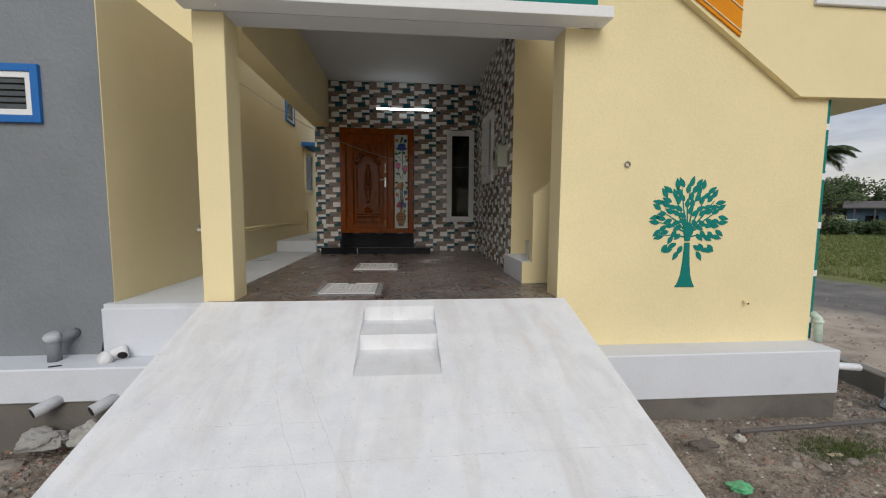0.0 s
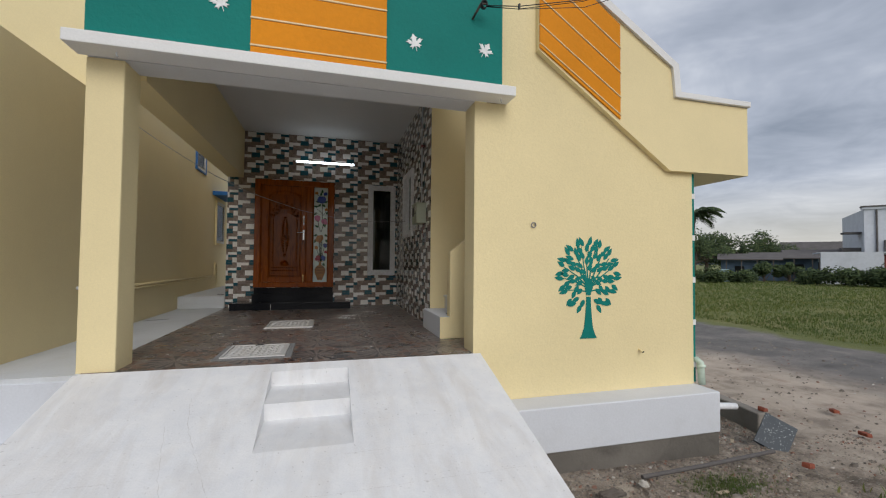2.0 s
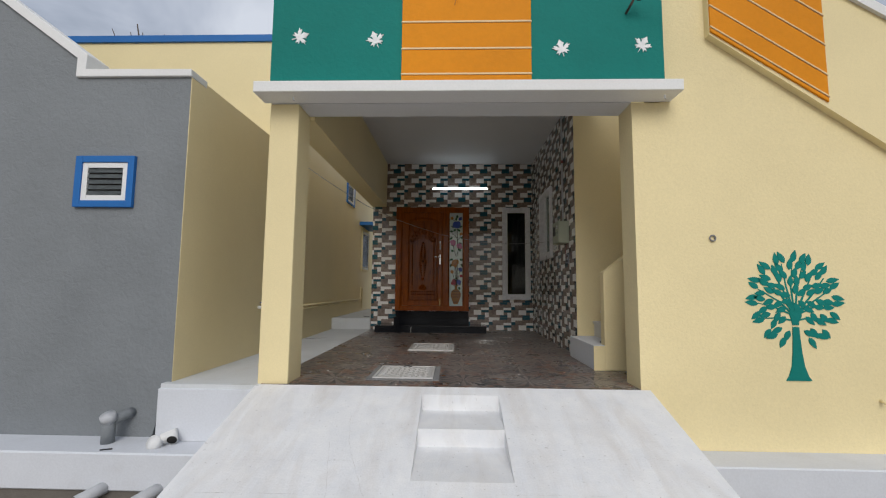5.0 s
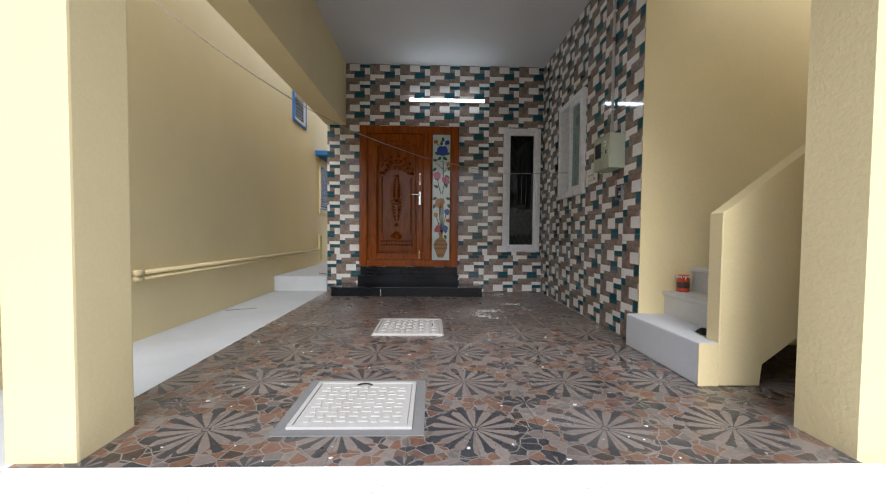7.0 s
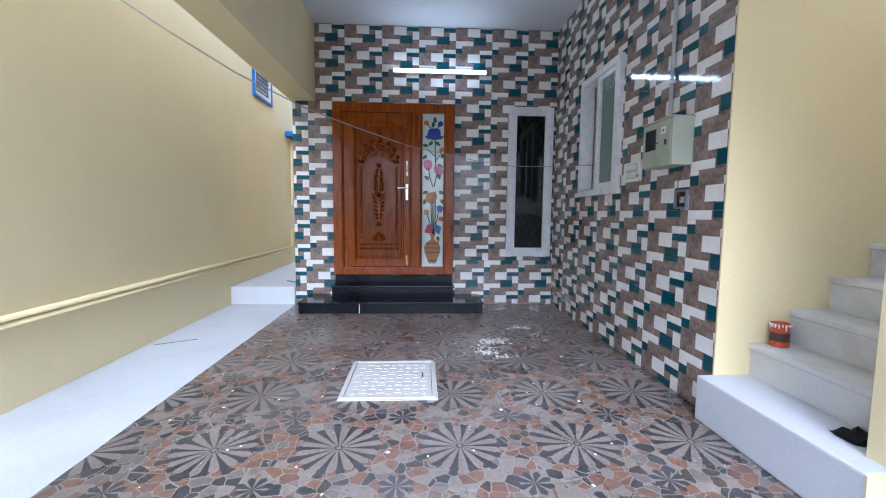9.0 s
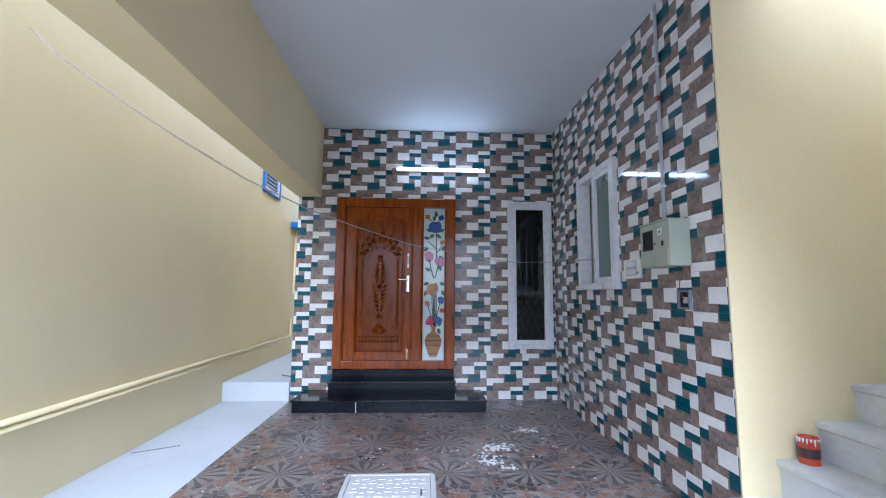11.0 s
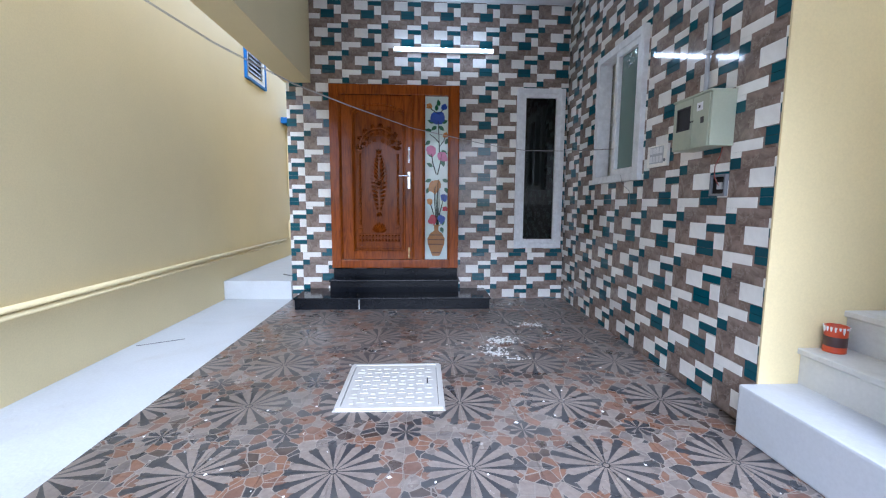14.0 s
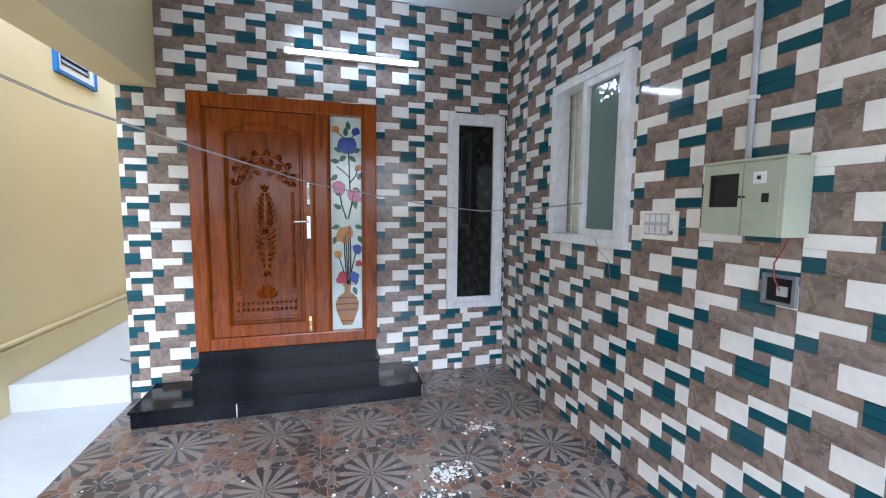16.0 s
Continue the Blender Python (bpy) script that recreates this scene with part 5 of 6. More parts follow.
def wall_tree():
    """A teal tree in low relief: flared trunk, thin limbs and rings of pointed leaves."""
    t = thing("wall_tree", (2.567, FRONT, 0.087), "teal painted tree ornament on the yellow facade", "wall ornament")
    y0, y1, cx = FRONT - 0.008, FRONT + 0.001, 2.573
    side = [(0.103, 0.087), (0.078, 0.125), (0.052, 0.20), (0.038, 0.31), (0.030, 0.42), (0.026, 0.52)]
    part("trunk", prism(B(), [(cx + u, z) for u, z in side] + [(cx - u, z) for u, z in side[::-1]], y0, y1, "y"), M_TEAL, t)
    part("trunk_head", prism(B(), [(cx - 0.026, 0.535), (cx + 0.026, 0.535), (cx + 0.032, 0.59), (cx + 0.045, 0.62), (cx, 0.635), (cx - 0.045, 0.62), (cx - 0.032, 0.59)], y0, y1, "y"), M_TEAL, t)
    count = [0]

    def layer():
        count[0] += 1
        return y0 + 0.0003 * (count[0] % 13)

    lf, lb, rnd = B(), B(), random.Random(5)
    ox, oz = 2.58, 0.755
    for j, (f, n, ln) in enumerate(((1.0, 29, 0.100), (0.79, 25, 0.092), (0.57, 19, 0.09), (0.34, 12, 0.09), (0.12, 6, 0.09))):
        for i in range(n):
            a = 2 * math.pi * (i + 0.5 * (j % 2)) / n + math.pi / 2
            px, pz = ox + 0.300 * f * math.cos(a), oz + 0.300 * f * math.sin(a)
            if pz < 0.60 and abs(px - cx) < 0.05:
                continue
            out = math.degrees(a)
            if pz < 0.56:
                pz -= 0.035
                out = -52 + (px - cx) * 90 if px > cx else 232 + (px - cx) * 90
            prism(lf, petal_shape(px, pz, ln * rnd.uniform(0.95, 1.12), 0.047, out + (17 if i % 2 else -17)), layer(), y1, "y")
    for ang in (-34, -8, 14, 34, 54, 73, 90, 107, 126, 146, 166, 188, 214):
        a = radians(ang)
        tip = (ox + 0.30 * math.cos(a), oz + 0.30 * math.sin(a))
        root = (cx, 0.57) if ang < -20 or ang > 200 else (cx, 0.61)
        bend = (root[0] * 0.5 + tip[0] * 0.5 + 0.02 * math.sin(a * 3), root[1] * 0.5 + tip[1] * 0.5 + 0.015)
        for p, q, w0, w1 in ((root, bend, 0.008, 0.006), (bend, tip, 0.006, 0.003)):
            d = math.hypot(q[0] - p[0], q[1] - p[1])
            nx, nz = -(q[1] - p[1]) / d, (q[0] - p[0]) / d
            prism(lb, [(p[0] + nx * w0, p[1] + nz * w0), (p[0] - nx * w0, p[1] - nz * w0), (q[0] - nx * w1, q[1] - nz * w1), (q[0] + nx * w1, q[1] + nz * w1)], layer() + 0.001, y1, "y")
    part("limbs", lb, M_TEAL, t)
    part("leaves", lf, M_TEAL, t)


wall_tree()

bm = sweep(B(), ring(1.935, 1.252, 0.024, FRONT - 0.012, n=16)[:-1], 0.006, 6, closed=True)
sweep(bm, [(1.958, FRONT + 0.002, 1.252), (1.958, FRONT - 0.014, 1.252)], 0.007, 6)
solid("wall_ring", bm, M_CABLE, "small dark conduit ring in the yellow facade", "hook")
bm = pipe(B(), [(3.207, FRONT + 0.01, -0.06), (3.207, FRONT - 0.06, -0.075)], 0.013, 0.003, 10)
solid("pipe_stub", bm, [M_YELLOW, M_HOLESHADE], "short cream pipe stub in the facade", "pipe", smooth=True)
for x in (-1.62, 1.5):
    bm = sweep(B(), [(x, 3.47, 2.426), (x, 3.47, 2.40), (x + 0.01, 3.47, 2.395)], 0.006, 6)
    solid("drip_hook", bm, M_PVC, "small grey hook under the sunshade slab", "hook", "hooks under the sunshade")
bm = sweep(B(), [(-0.187, YP, 3.56), (-0.187, YP - 0.05, 3.56), (-0.187, YP - 0.055, 3.60)], 0.009, 8)
sweep(bm, [(-0.187, YP - 0.05, 3.56), (-0.17, YP - 0.055, 3.48), (-0.185, YP - 0.05, 3.40), (-0.24, YP - 0.045, 3.31), (-0.25, YP - 0.045, 3.26)], 0.0025, 5)
solid("lamp_point", bm, plain("rusty_conduit", (0.25, 0.10, 0.04), 0.7), "bare conduit with a loose wire on the orange panel", "wire")


def service_line():
    """Incoming supply wires: bracket, clamp and two slack lines that run off towards a pole."""
    s = thing("supply_wires", (1.3, 3.5, 3.185), "black overhead supply wires fixed to a bracket on the parapet", "cable")
    br = sweep(B(), [(1.232, YP, 3.195), (1.24, YP - 0.08, 3.215), (1.27, YP - 0.12, 3.275), (1.33, YP - 0.12, 3.285)], 0.011, 8)
    part("bracket", br, plain("rusty_steel", (0.09, 0.07, 0.06), 0.6, 0.6), s)
    kn = B()
    for k in range(7):
        a = k * 0.9
        sweep(kn, [(1.30 + 0.03 * math.cos(a + i * 0.8), YP - 0.12 + 0.02 * math.sin(a * 2 + i), 3.275 + 0.035 * math.sin(a + i * 0.8)) for i in range(7)], 0.006, 5)
    part("clamp", kn, M_BLACK, s)
    path = [Vector(p) for p in ((1.33, YP - 0.12, 3.27), (1.60, 3.29, 3.235), (2.13, 3.05, 3.245), (2.70, 2.80, 3.345), (3.75, 2.52, 3.63), (5.2, 2.05, 4.1), (9.0, 0.8, 5.5))]
    for k, (dz, wv) in enumerate(((0.0, 0.0), (-0.03, 0.035), (0.02, 0.05))):
        part("wire", sweep(B(), [p + Vector((0, 0.01 * k, (dz + wv * math.sin(i * 1.9 + k)) * (0 if i == 0 else 1))) for i, p in enumerate(path)], 0.0032 if k else 0.0045, 6), M_BLACK, s, smooth=True)
    for p in (path[1], path[2].lerp(path[3], 0.3), path[3].lerp(path[4], 0.6)):
        part("wire_clip", box(B(), p[0] - 0.008, p[0] + 0.008, p[1] - 0.012, p[1] + 0.012, p[2] - 0.028, p[2] + 0.022, 0, 0.003), M_BLACK, s)


service_line()
bm, rnd = B(), random.Random(2)
for k in range(3):
    x = -0.1 + k * 0.02
    sweep(bm, [(x, 3.60, 4.17), (x + 0.01, 3.60, 4.22 + 0.01 * k), (x + 0.03, 3.6, 4.24)], 0.004, 5)
solid("wire_ends", bm, M_BLACK, "black wire ends poking over the white coping", "wire")

# teal side of the house with white slanting stripes
side = thing("side_mural", (EDGE + 0.005, 6.5, -0.45), "teal painted side wall with white slanting stripes", "mural")
part("field", box(B(), EDGE + 0.0005, EDGE + 0.05, FRONT + 0.02, 11.7, -0.463, 1.99), M_TEAL, side)
for k in range(5):
    z = -0.3 + k * 0.48
    part("stripe", prism(B(), [(FRONT + 0.015, z), (FRONT + 0.015, z + 0.06), (6.0, z + 0.76), (6.0, z + 0.70)], EDGE + 0.001, EDGE + 0.055, "x"), M_WHITE, side)
d = thing("drain_elbow", (4.0, 3.62, -0.475), "pale green pvc drain elbow on the plinth", "pipe")
part("elbow", sweep(B(), [(EDGE + 0.05, 3.72, -0.22), (4.0, 3.66, -0.215), (4.005, 3.62, -0.235), (4.005, 3.60, -0.474)], 0.036, 12), plain("pale_green_pvc", (0.50, 0.60, 0.50), 0.4), d, smooth=True)
part("collar", sweep(B(), [(4.005, 3.612, -0.26), (4.005, 3.607, -0.29)], 0.044, 12), plain("pale_green_collar", (0.55, 0.64, 0.54), 0.4), d, smooth=True)
bm = pipe(B(), [(3.95, 3.52, -0.68), (4.35, 3.49, -0.71)], 0.036, 0.005, 12)
solid("waste_pipe", bm, [M_UPVC, M_HOLESHADE], "white pvc waste pipe out of the plinth", "pipe", smooth=True)

OFFSET = Matrix()
# painted flower on the neighbour's grey front
def wall_flower():
    f = thing("wall_flower", (-4.76, NF, 0.6), "bright blue painted flower ornament on the grey wall", "wall ornament")
    for k in range(18):
        a = k * 20.0
        c, s = math.cos(radians(a)), math.sin(radians(a))
        part("petal", prism(B(), petal_shape(-4.76 + 0.17 * c, 1.03 + 0.17 * s, 0.20, 0.085, a), NF - 0.006 - 0.0004 * (k % 3), NF + 0.001, "y"), M_BLUE, f)
    part("heart", prism(B(), [(p[0], p[2]) for p in ring(-4.76, 1.03, 0.15, 0, n=24)[:-1]], NF - 0.006, NF + 0.001, "y"), M_BLUE, f)


wall_flower()

# ---- pipes and clutter at the neighbour's foot ----
d = thing("vent_pipe", (-3.06, 3.66, -0.48), "dark grey painted drain pipe tee on the white ledge", "pipe")
part("pipe", sweep(B(), [(-3.06, 3.64, -0.479), (-3.06, 3.64, -0.29)], 0.05, 14), M_GREY, d, smooth=True)
part("cap", sweep(B(), [(-3.06, 3.645, -0.295), (-3.06, 3.615, -0.245)], 0.058, 14), M_PVC, d, "grey screw cap", True)
part("branch", sweep(B(), [(-3.06, 3.65, -0.31), (-2.99, 3.75, -0.27), (-2.98, 3.795, -0.27)], 0.042, 12), M_GREY, d, smooth=True)
d = thing("clean_out", (-2.56, 3.60, -0.48), "white painted pipe clean-out lying on the ledge", "pipe")
part("cap", sweep(B(), [(-2.585, 3.58, -0.455), (-2.60, 3.53, -0.425)], 0.055, 14), M_WHITE, d, smooth=True)
part("branch", pipe(B(), [(-2.57, 3.60, -0.43), (-2.50, 3.66, -0.40), (-2.48, 3.60, -0.43)], 0.045, 0.006, 12), [M_WHITE, M_HOLESHADE], d, smooth=True)
for x, ex in ((-2.88, -2.99), (-2.44, -2.55)):
    bm = pipe(B(), [(x, 3.47, -0.74), (ex, 3.30, -0.79)], 0.048, 0.006, 16)
    solid("drain_outlet", bm, [M_PVC, M_HOLESHADE], "grey pvc drain outlet under the white ledge", "pipe", "drain outlets under the ledge", smooth=True)
bm = sweep(B(), [(-2.98, 3.47, -0.472), (-2.90, 3.50, -0.472)], 0.006, 6)
solid("black_stick", bm, M_BLACK, "short black stick lying on the white ledge", "stick")


OFFSET = FACADE


def crumple(name, cx, cy, cz, sx, sy, sz, mat, label, category, seed, n=22):
    """A crumpled bag or sack: a squashed ball folded by noise, its foot flat on the ground."""
    bm = B()
    bmesh.ops.create_icosphere(bm, subdivisions=4, radius=1.0)
    for v in bm.verts:
        p = v.co.copy()
        k = 1 + 0.42 * noise.noise(p * 1.7 + Vector((seed, 0, 0))) + 0.22 * abs(noise.noise(p * 5 + Vector((0, seed, 0)))) - 0.12 * abs(noise.noise(p * 9))
        v.co = Vector((cx + p.x * k * sx, cy + p.y * k * sy, cz + max(-0.15, p.z * k) * sz))
    return solid(name, bm, mat, label, category)


crumple("green_bag", 2.16, 2.38, -1.075, 0.085, 0.055, 0.026, plain("green_plastic", (0.10, 0.40, 0.18), 0.35, 0, 0.3, 0.3, 30), "crumpled green plastic bag on the soil", "bag", 3)
crumple("cement_sack", -2.93, 3.22, -1.0, 0.17, 0.11, 0.10, plain("grey_sackcloth", (0.30, 0.29, 0.27), 0.8), "crumpled grey cement sack below the ledge", "sack", 9)
crumple("cement_sack", -2.62, 3.24, -1.0, 0.14, 0.09, 0.12, plain("pale_sackcloth", (0.36, 0.35, 0.32), 0.8), "crumpled pale sack scrap below the ledge", "sack", 15)
crumple("rope_scrap", 2.62, 2.92, -1.05, 0.035, 0.045, 0.028, plain("dirty_rope", (0.48, 0.45, 0.40), 0.9), "tangled scrap of white rope on the soil", "rope", 4)
crumple("cloth_scrap", 2.25, 2.86, -1.05, 0.12, 0.06, 0.03, plain("dirty_cloth", (0.12, 0.10, 0.085), 0.9), "dirty grey cloth scrap on the soil", "cloth", 6)

bm = sweep(B(), [(2.70, 3.03, -1.05), (3.4, 3.05, -1.045), (4.40, 3.12, -1.05)], 0.019, 8)
solid("iron_rod", bm, plain("grey_rod", (0.10, 0.09, 0.085), 0.6), "dark grey rod lying on the soil beside the plinth", "rod")

# drain pit beside the plinth: low cement wall, slab, bricks
low = B()
prism(low, [(4.09, 4.95), (5.0, 4.78), (5.02, 4.90), (4.09, 5.08)], -1.35, -0.90, "z", 0, 0.01)
structure("drain_wall_end", low, M_CEMENT, "low bare cement drain wall", "low wall")
low = prism(B(), [(4.98, 3.72), (5.12, 3.70), (5.30, 4.85), (5.14, 4.88)], -1.35, -0.93, "z", 0, 0.012)
structure("drain_wall", low, painted("pale_cement", (0.30, 0.27, 0.235), 0.2, 0.9, 40, 0.6, 12, (0.14, 0.12, 0.1), 0.5), "low pale cement drain wall beside the road", "low wall")
bm = box(B(), -0.15, 0.15, -0.02, 0.02, 0.0, 0.37, 0, 0.005)
bm.transform(Matrix.Translation((4.58, 3.30, -1.13)) @ Euler((radians(-40), radians(24), radians(-52))).to_matrix().to_4x4())
slate = painted("paint_spattered_slate", (0.085, 0.095, 0.105), 0.2, 0.7, 40, 0.5, 12, (0.6, 0.62, 0.62), 0.0)
snt = slate.node_tree
sb = snt.nodes["Principled BSDF"]
spat = ramp(snt, noise_n(snt, place(snt), 60, 4, 0.6), [(0.62, 0.0), (0.65, 1.0)])
link(snt, sb.inputs["Base Color"], mixc(snt, spat, (0.085, 0.095, 0.105), (0.6, 0.62, 0.62)))
solid("stone_slab", bm, slate, "dark stone slab with white paint spatter leaning on the drain wall", "slab")
M_BRICK = plain("red_brick", (0.24, 0.065, 0.035), 0.9, 0, 0, 0.35, 30)
for x, y, z, a, b in ((5.13, 3.78, -0.93, 20, 10), (6.4, 3.80, -1.07, 60, 5), (4.43, 2.82, -1.08, 15, 8), (5.9, 3.2, -1.08, 80, 0), (5.2, 2.45, -1.09, 30, 12), (2.43, 2.18, -1.10, 40, 6)):
    bm = box(B(), -0.055, 0.055, -0.035, 0.035, 0.0, 0.048, 0, 0.014)
    for v in bm.verts:
        v.co += Vector(noise.noise_vector(v.co * 14 + Vector((x, y, 0)))) * 0.012
    bm.transform(Matrix.Translation((x, y, z)) @ Euler((0, radians(b), radians(a))).to_matrix().to_4x4())
    solid("brick_bat", bm, M_BRICK, "broken red brick lying on the ground", "brick", "broken bricks on the ground")

# loose stones and gravel near the house
M_STONE = plain("field_stone", (0.23, 0.20, 0.17), 0.9, 0, 0, 0.4, 12)


def rubble(n, spots, size, seed, mat, label):
    bm, rnd = B(), random.Random(seed)
    verts, faces = [], []
    for k in range(n):
        x0, x1, y0, y1 = spots[k % len(spots)]
        x, y, r = rnd.uniform(x0, x1), rnd.uniform(y0, y1), rnd.uniform(*size) * (1.0 if rnd.random() < 0.9 else 1.8)
        z = ground_z(x, y)
        a, f = rnd.uniform(0, 6.28), rnd.uniform(0.35, 0.7)
        ring_, top = [], rnd.uniform(0.5, 0.8)
        i0 = len(verts)
        for i in range(6):
            t = a + i * math.pi / 3
            q = r * rnd.uniform(0.7, 1.15)
            verts.append((x + q * math.cos(t), y + q * f * 1.3 * math.sin(t), z - 0.004))
        for i in range(6):
            t = a + i * math.pi / 3
            q = r * top * rnd.uniform(0.6, 1.0)
            verts.append((x + q * math.cos(t), y + q * f * 1.3 * math.sin(t), z + r * f * rnd.uniform(0.7, 1.1)))
        faces.append([i0 + 6 + i for i in range(6)])
        faces += [[i0 + i, i0 + (i + 1) % 6, i0 + 6 + (i + 1) % 6, i0 + 6 + i] for i in range(6)]
    me = bpy.data.meshes.new("gravel")
    me.from_pydata(verts, [], faces)
    me.materials.append(mat)
    ob = new("gravel", me)
    ob.matrix_world = OFFSET
    return tagged(ob, label, "gravel", kind="stuff")


M_GRAVEL, gnt, gb = material("mixed_gravel", 0.95)
isl = gnt.nodes.new("ShaderNodeNewGeometry").outputs["Random Per Island"]
link(gnt, gb.inputs["Base Color"], ramp(gnt, isl, [(0.0, (0.11, 0.092, 0.076)), (0.4, (0.22, 0.19, 0.158)), (0.80, (0.29, 0.25, 0.205)), (0.95, (0.22, 0.09, 0.055)), (0.975, (0.5, 0.47, 0.42))]))
rubble(9500, [(1.4, 4.2, 1.6, 3.3), (2.0, 6.0, 1.0, 3.4), (4.1, 5.0, 3.3, 4.7)], (0.004, 0.021), 5, M_GRAVEL, "loose gravel and small stones on the soil")
rubble(1400, [(-4.5, -1.95, 1.6, 3.4), (-4.0, -2.0, 2.6, 3.4)], (0.006, 0.03), 6, M_GRAVEL, "loose gravel and stones beside the ramp")
rubble(900, [(5.0, 11.0, 2.0, 8.5)], (0.008, 0.03), 7, M_GRAVEL, "scattered stones on the dusty road")
for x, y, r, sd in ((3.05, 2.62, 0.05, 1), (3.35, 2.66, 0.045, 2), (2.85, 2.66, 0.05, 3), (5.35, 2.2, 0.14, 4), (3.7, 2.75, 0.05, 5), (-2.5, 2.9, 0.07, 6), (-2.9, 2.8, 0.06, 7), (-3.1, 3.1, 0.09, 8)):
    bm = B()
    bmesh.ops.create_icosphere(bm, subdivisions=2, radius=1.0)
    for v in bm.verts:
        k = 1 + 0.35 * noise.noise(v.co * 1.4 + Vector((sd * 3.1, 0, 0)))
        v.co = Vector((x + v.co.x * k * r * 1.3, y + v.co.y * k * r, ground_z(x, y) + max(-0.3, v.co.z * k) * r * 0.7))
    solid("stone", bm, M_STONE, "rough grey-brown stone lying on the soil", "stone", "stones on the soil")
for x, y, a in ((4.45, 3.62, 40), (4.55, 3.95, 80), (4.35, 3.8, 10), (3.3, 2.75, 5), (4.7, 3.6, 120)):
    bm = box(B(), -0.07, 0.07, -0.018, 0.018, 0.0, 0.012, 0, 0.003)
    bm.transform(Matrix.Translation((x, y, ground_z(x, y) + 0.004)) @ Euler((0, radians(4), radians(a))).to_matrix().to_4x4())
    solid("wood_scrap", bm, plain("pale_wood", (0.42, 0.34, 0.24), 0.8), "small pale scrap of wood on the ground", "wood scrap", "wood scraps in the drain pit")


# ---- grass, field and distance ----
def blades(name, places, seed, tall, label, mat):
    rnd = random.Random(seed)
    verts, faces = [], []
    for x, y, z, h in places:
        for k in range(rnd.randint(3, 5)):
            a, ln, w = rnd.uniform(0, 6.28), h * rnd.uniform(0.6, 1.25), h * rnd.uniform(0.03, 0.07) * tall
            bx, by = x + rnd.gauss(0, h * 0.3), y + rnd.gauss(0, h * 0.3)
            lean = rnd.uniform(0.1, 0.6) * ln
            dx, dy, i0 = math.cos(a), math.sin(a), len(verts)
            verts += [(bx - dy * w, by + dx * w, z), (bx + dy * w, by - dx * w, z), (bx + dx * lean * 0.4 + dy * w * 0.7, by + dy * lean * 0.4 - dx * w * 0.7, z + ln * 0.6), (bx + dx * lean, by + dy * lean, z + ln), (bx + dx * lean * 0.4 - dy * w * 0.7, by + dy * lean * 0.4 + dx * w * 0.7, z + ln * 0.6)]
            faces += [[i0, i0 + 1, i0 + 2, i0 + 4], [i0 + 4, i0 + 2, i0 + 3]]
    me = bpy.data.meshes.new(name)
    me.from_pydata(verts, [], faces)
    me.materials.append(mat)
    ob = new(name, me)
    ob.matrix_world = OFFSET
    return tagged(ob, label, "grass", kind="stuff")


M_GRASS, gn, gb = material("meadow_grass", 0.85)
isl = gn.nodes.new("ShaderNodeNewGeometry").outputs["Random Per Island"]
patch = noise_n(gn, place(gn), 0.35, 4, 0.6)
gc = ramp(gn, isl, [(0.0, (0.06, 0.10, 0.02)), (0.5, (0.10, 0.145, 0.032)), (0.85, (0.14, 0.17, 0.045)), (1.0, (0.20, 0.20, 0.08))])
link(gn, gb.inputs["Base Color"], mixc(gn, 1.0, gc, ramp(gn, patch, [(0.3, (0.7, 0.8, 0.7)), (0.7, (1.3, 1.15, 0.95))]), "MULTIPLY"))
rnd = random.Random(17)
field = []
for k in range(34000):
    d = 13 * (5.2 ** rnd.random())
    a = radians(rnd.uniform(33, 70))
    x, y = d * math.sin(a), d * math.cos(a)
    if x < 12.9 + 0.25 * math.sin(y * 1.3):
        continue
    field.append((x, y, GROUND - 0.03, rnd.uniform(0.04, 0.085) * (1 + d / 40)))
blades("field_grass", field, 1, 1.4, "overgrown green grass field beyond the road", M_GRASS)
tuft = [(rnd.gauss(3.45, 0.22), rnd.gauss(2.82, 0.10), GROUND - 0.005, rnd.uniform(0.012, 0.032)) for k in range(900)]
tuft += [(rnd.gauss(5.15, 0.35), rnd.gauss(2.1, 0.18), GROUND, rnd.uniform(0.05, 0.14)) for k in range(320)]
blades("weeds", tuft, 2, 1.6, "low green weeds on the soil", M_GRASS)

# a far strip is laid out along the line of sight past the house corner
AX, AY = Vector((0.284, 0.959, 0)), Vector((0.959, -0.284, 0))
FAR0 = Vector((0.03, -0.15, 0))


def far(side, depth, z=GROUND):
    """A place depth metres out and side times as far across."""
    p = FAR0 + AX * depth + AY * depth * side
    return Vector((p.x, p.y, z))


TURN = math.degrees(math.atan2(AY.y, AY.x))


def far_pose(side, depth):
    return Matrix.Translation(far(side, depth)) @ pose(0, 0, 0, 0, 0, TURN - 34)


M_FARWHITE = painted("far_white_wall", (0.62, 0.65, 0.70), 0.08, 0.8, 3, 0.1, 1, (0.45, 0.46, 0.48), 0.4)
M_FARGREY = painted("far_roof_sheet", (0.13, 0.12, 0.115), 0.2, 0.8, 3, 0.1, 1)
M_FARBLUE = painted("far_blue_wall", (0.08, 0.12, 0.17), 0.2, 0.8, 3, 0.1, 1)
M_FARTEAL = painted("far_pale_teal_wall", (0.26, 0.36, 0.38), 0.2, 0.8, 3, 0.1, 1)
# near-black that holds the shade of the far rooms, panes included
M_FARDARK = plain("far_opening_shade", (0.03, 0.032, 0.035), 0.6)
M_FARRED = plain("far_red_door", (0.16, 0.035, 0.025), 0.7)


def local_part(name, bm, mat, parent, label=""):
    ob = new(name, mesh_of(name, bm, mat))
    ob.parent = parent
    BASE[ob.name] = Vector((0, 0, 0))
    return tagged(ob, label)


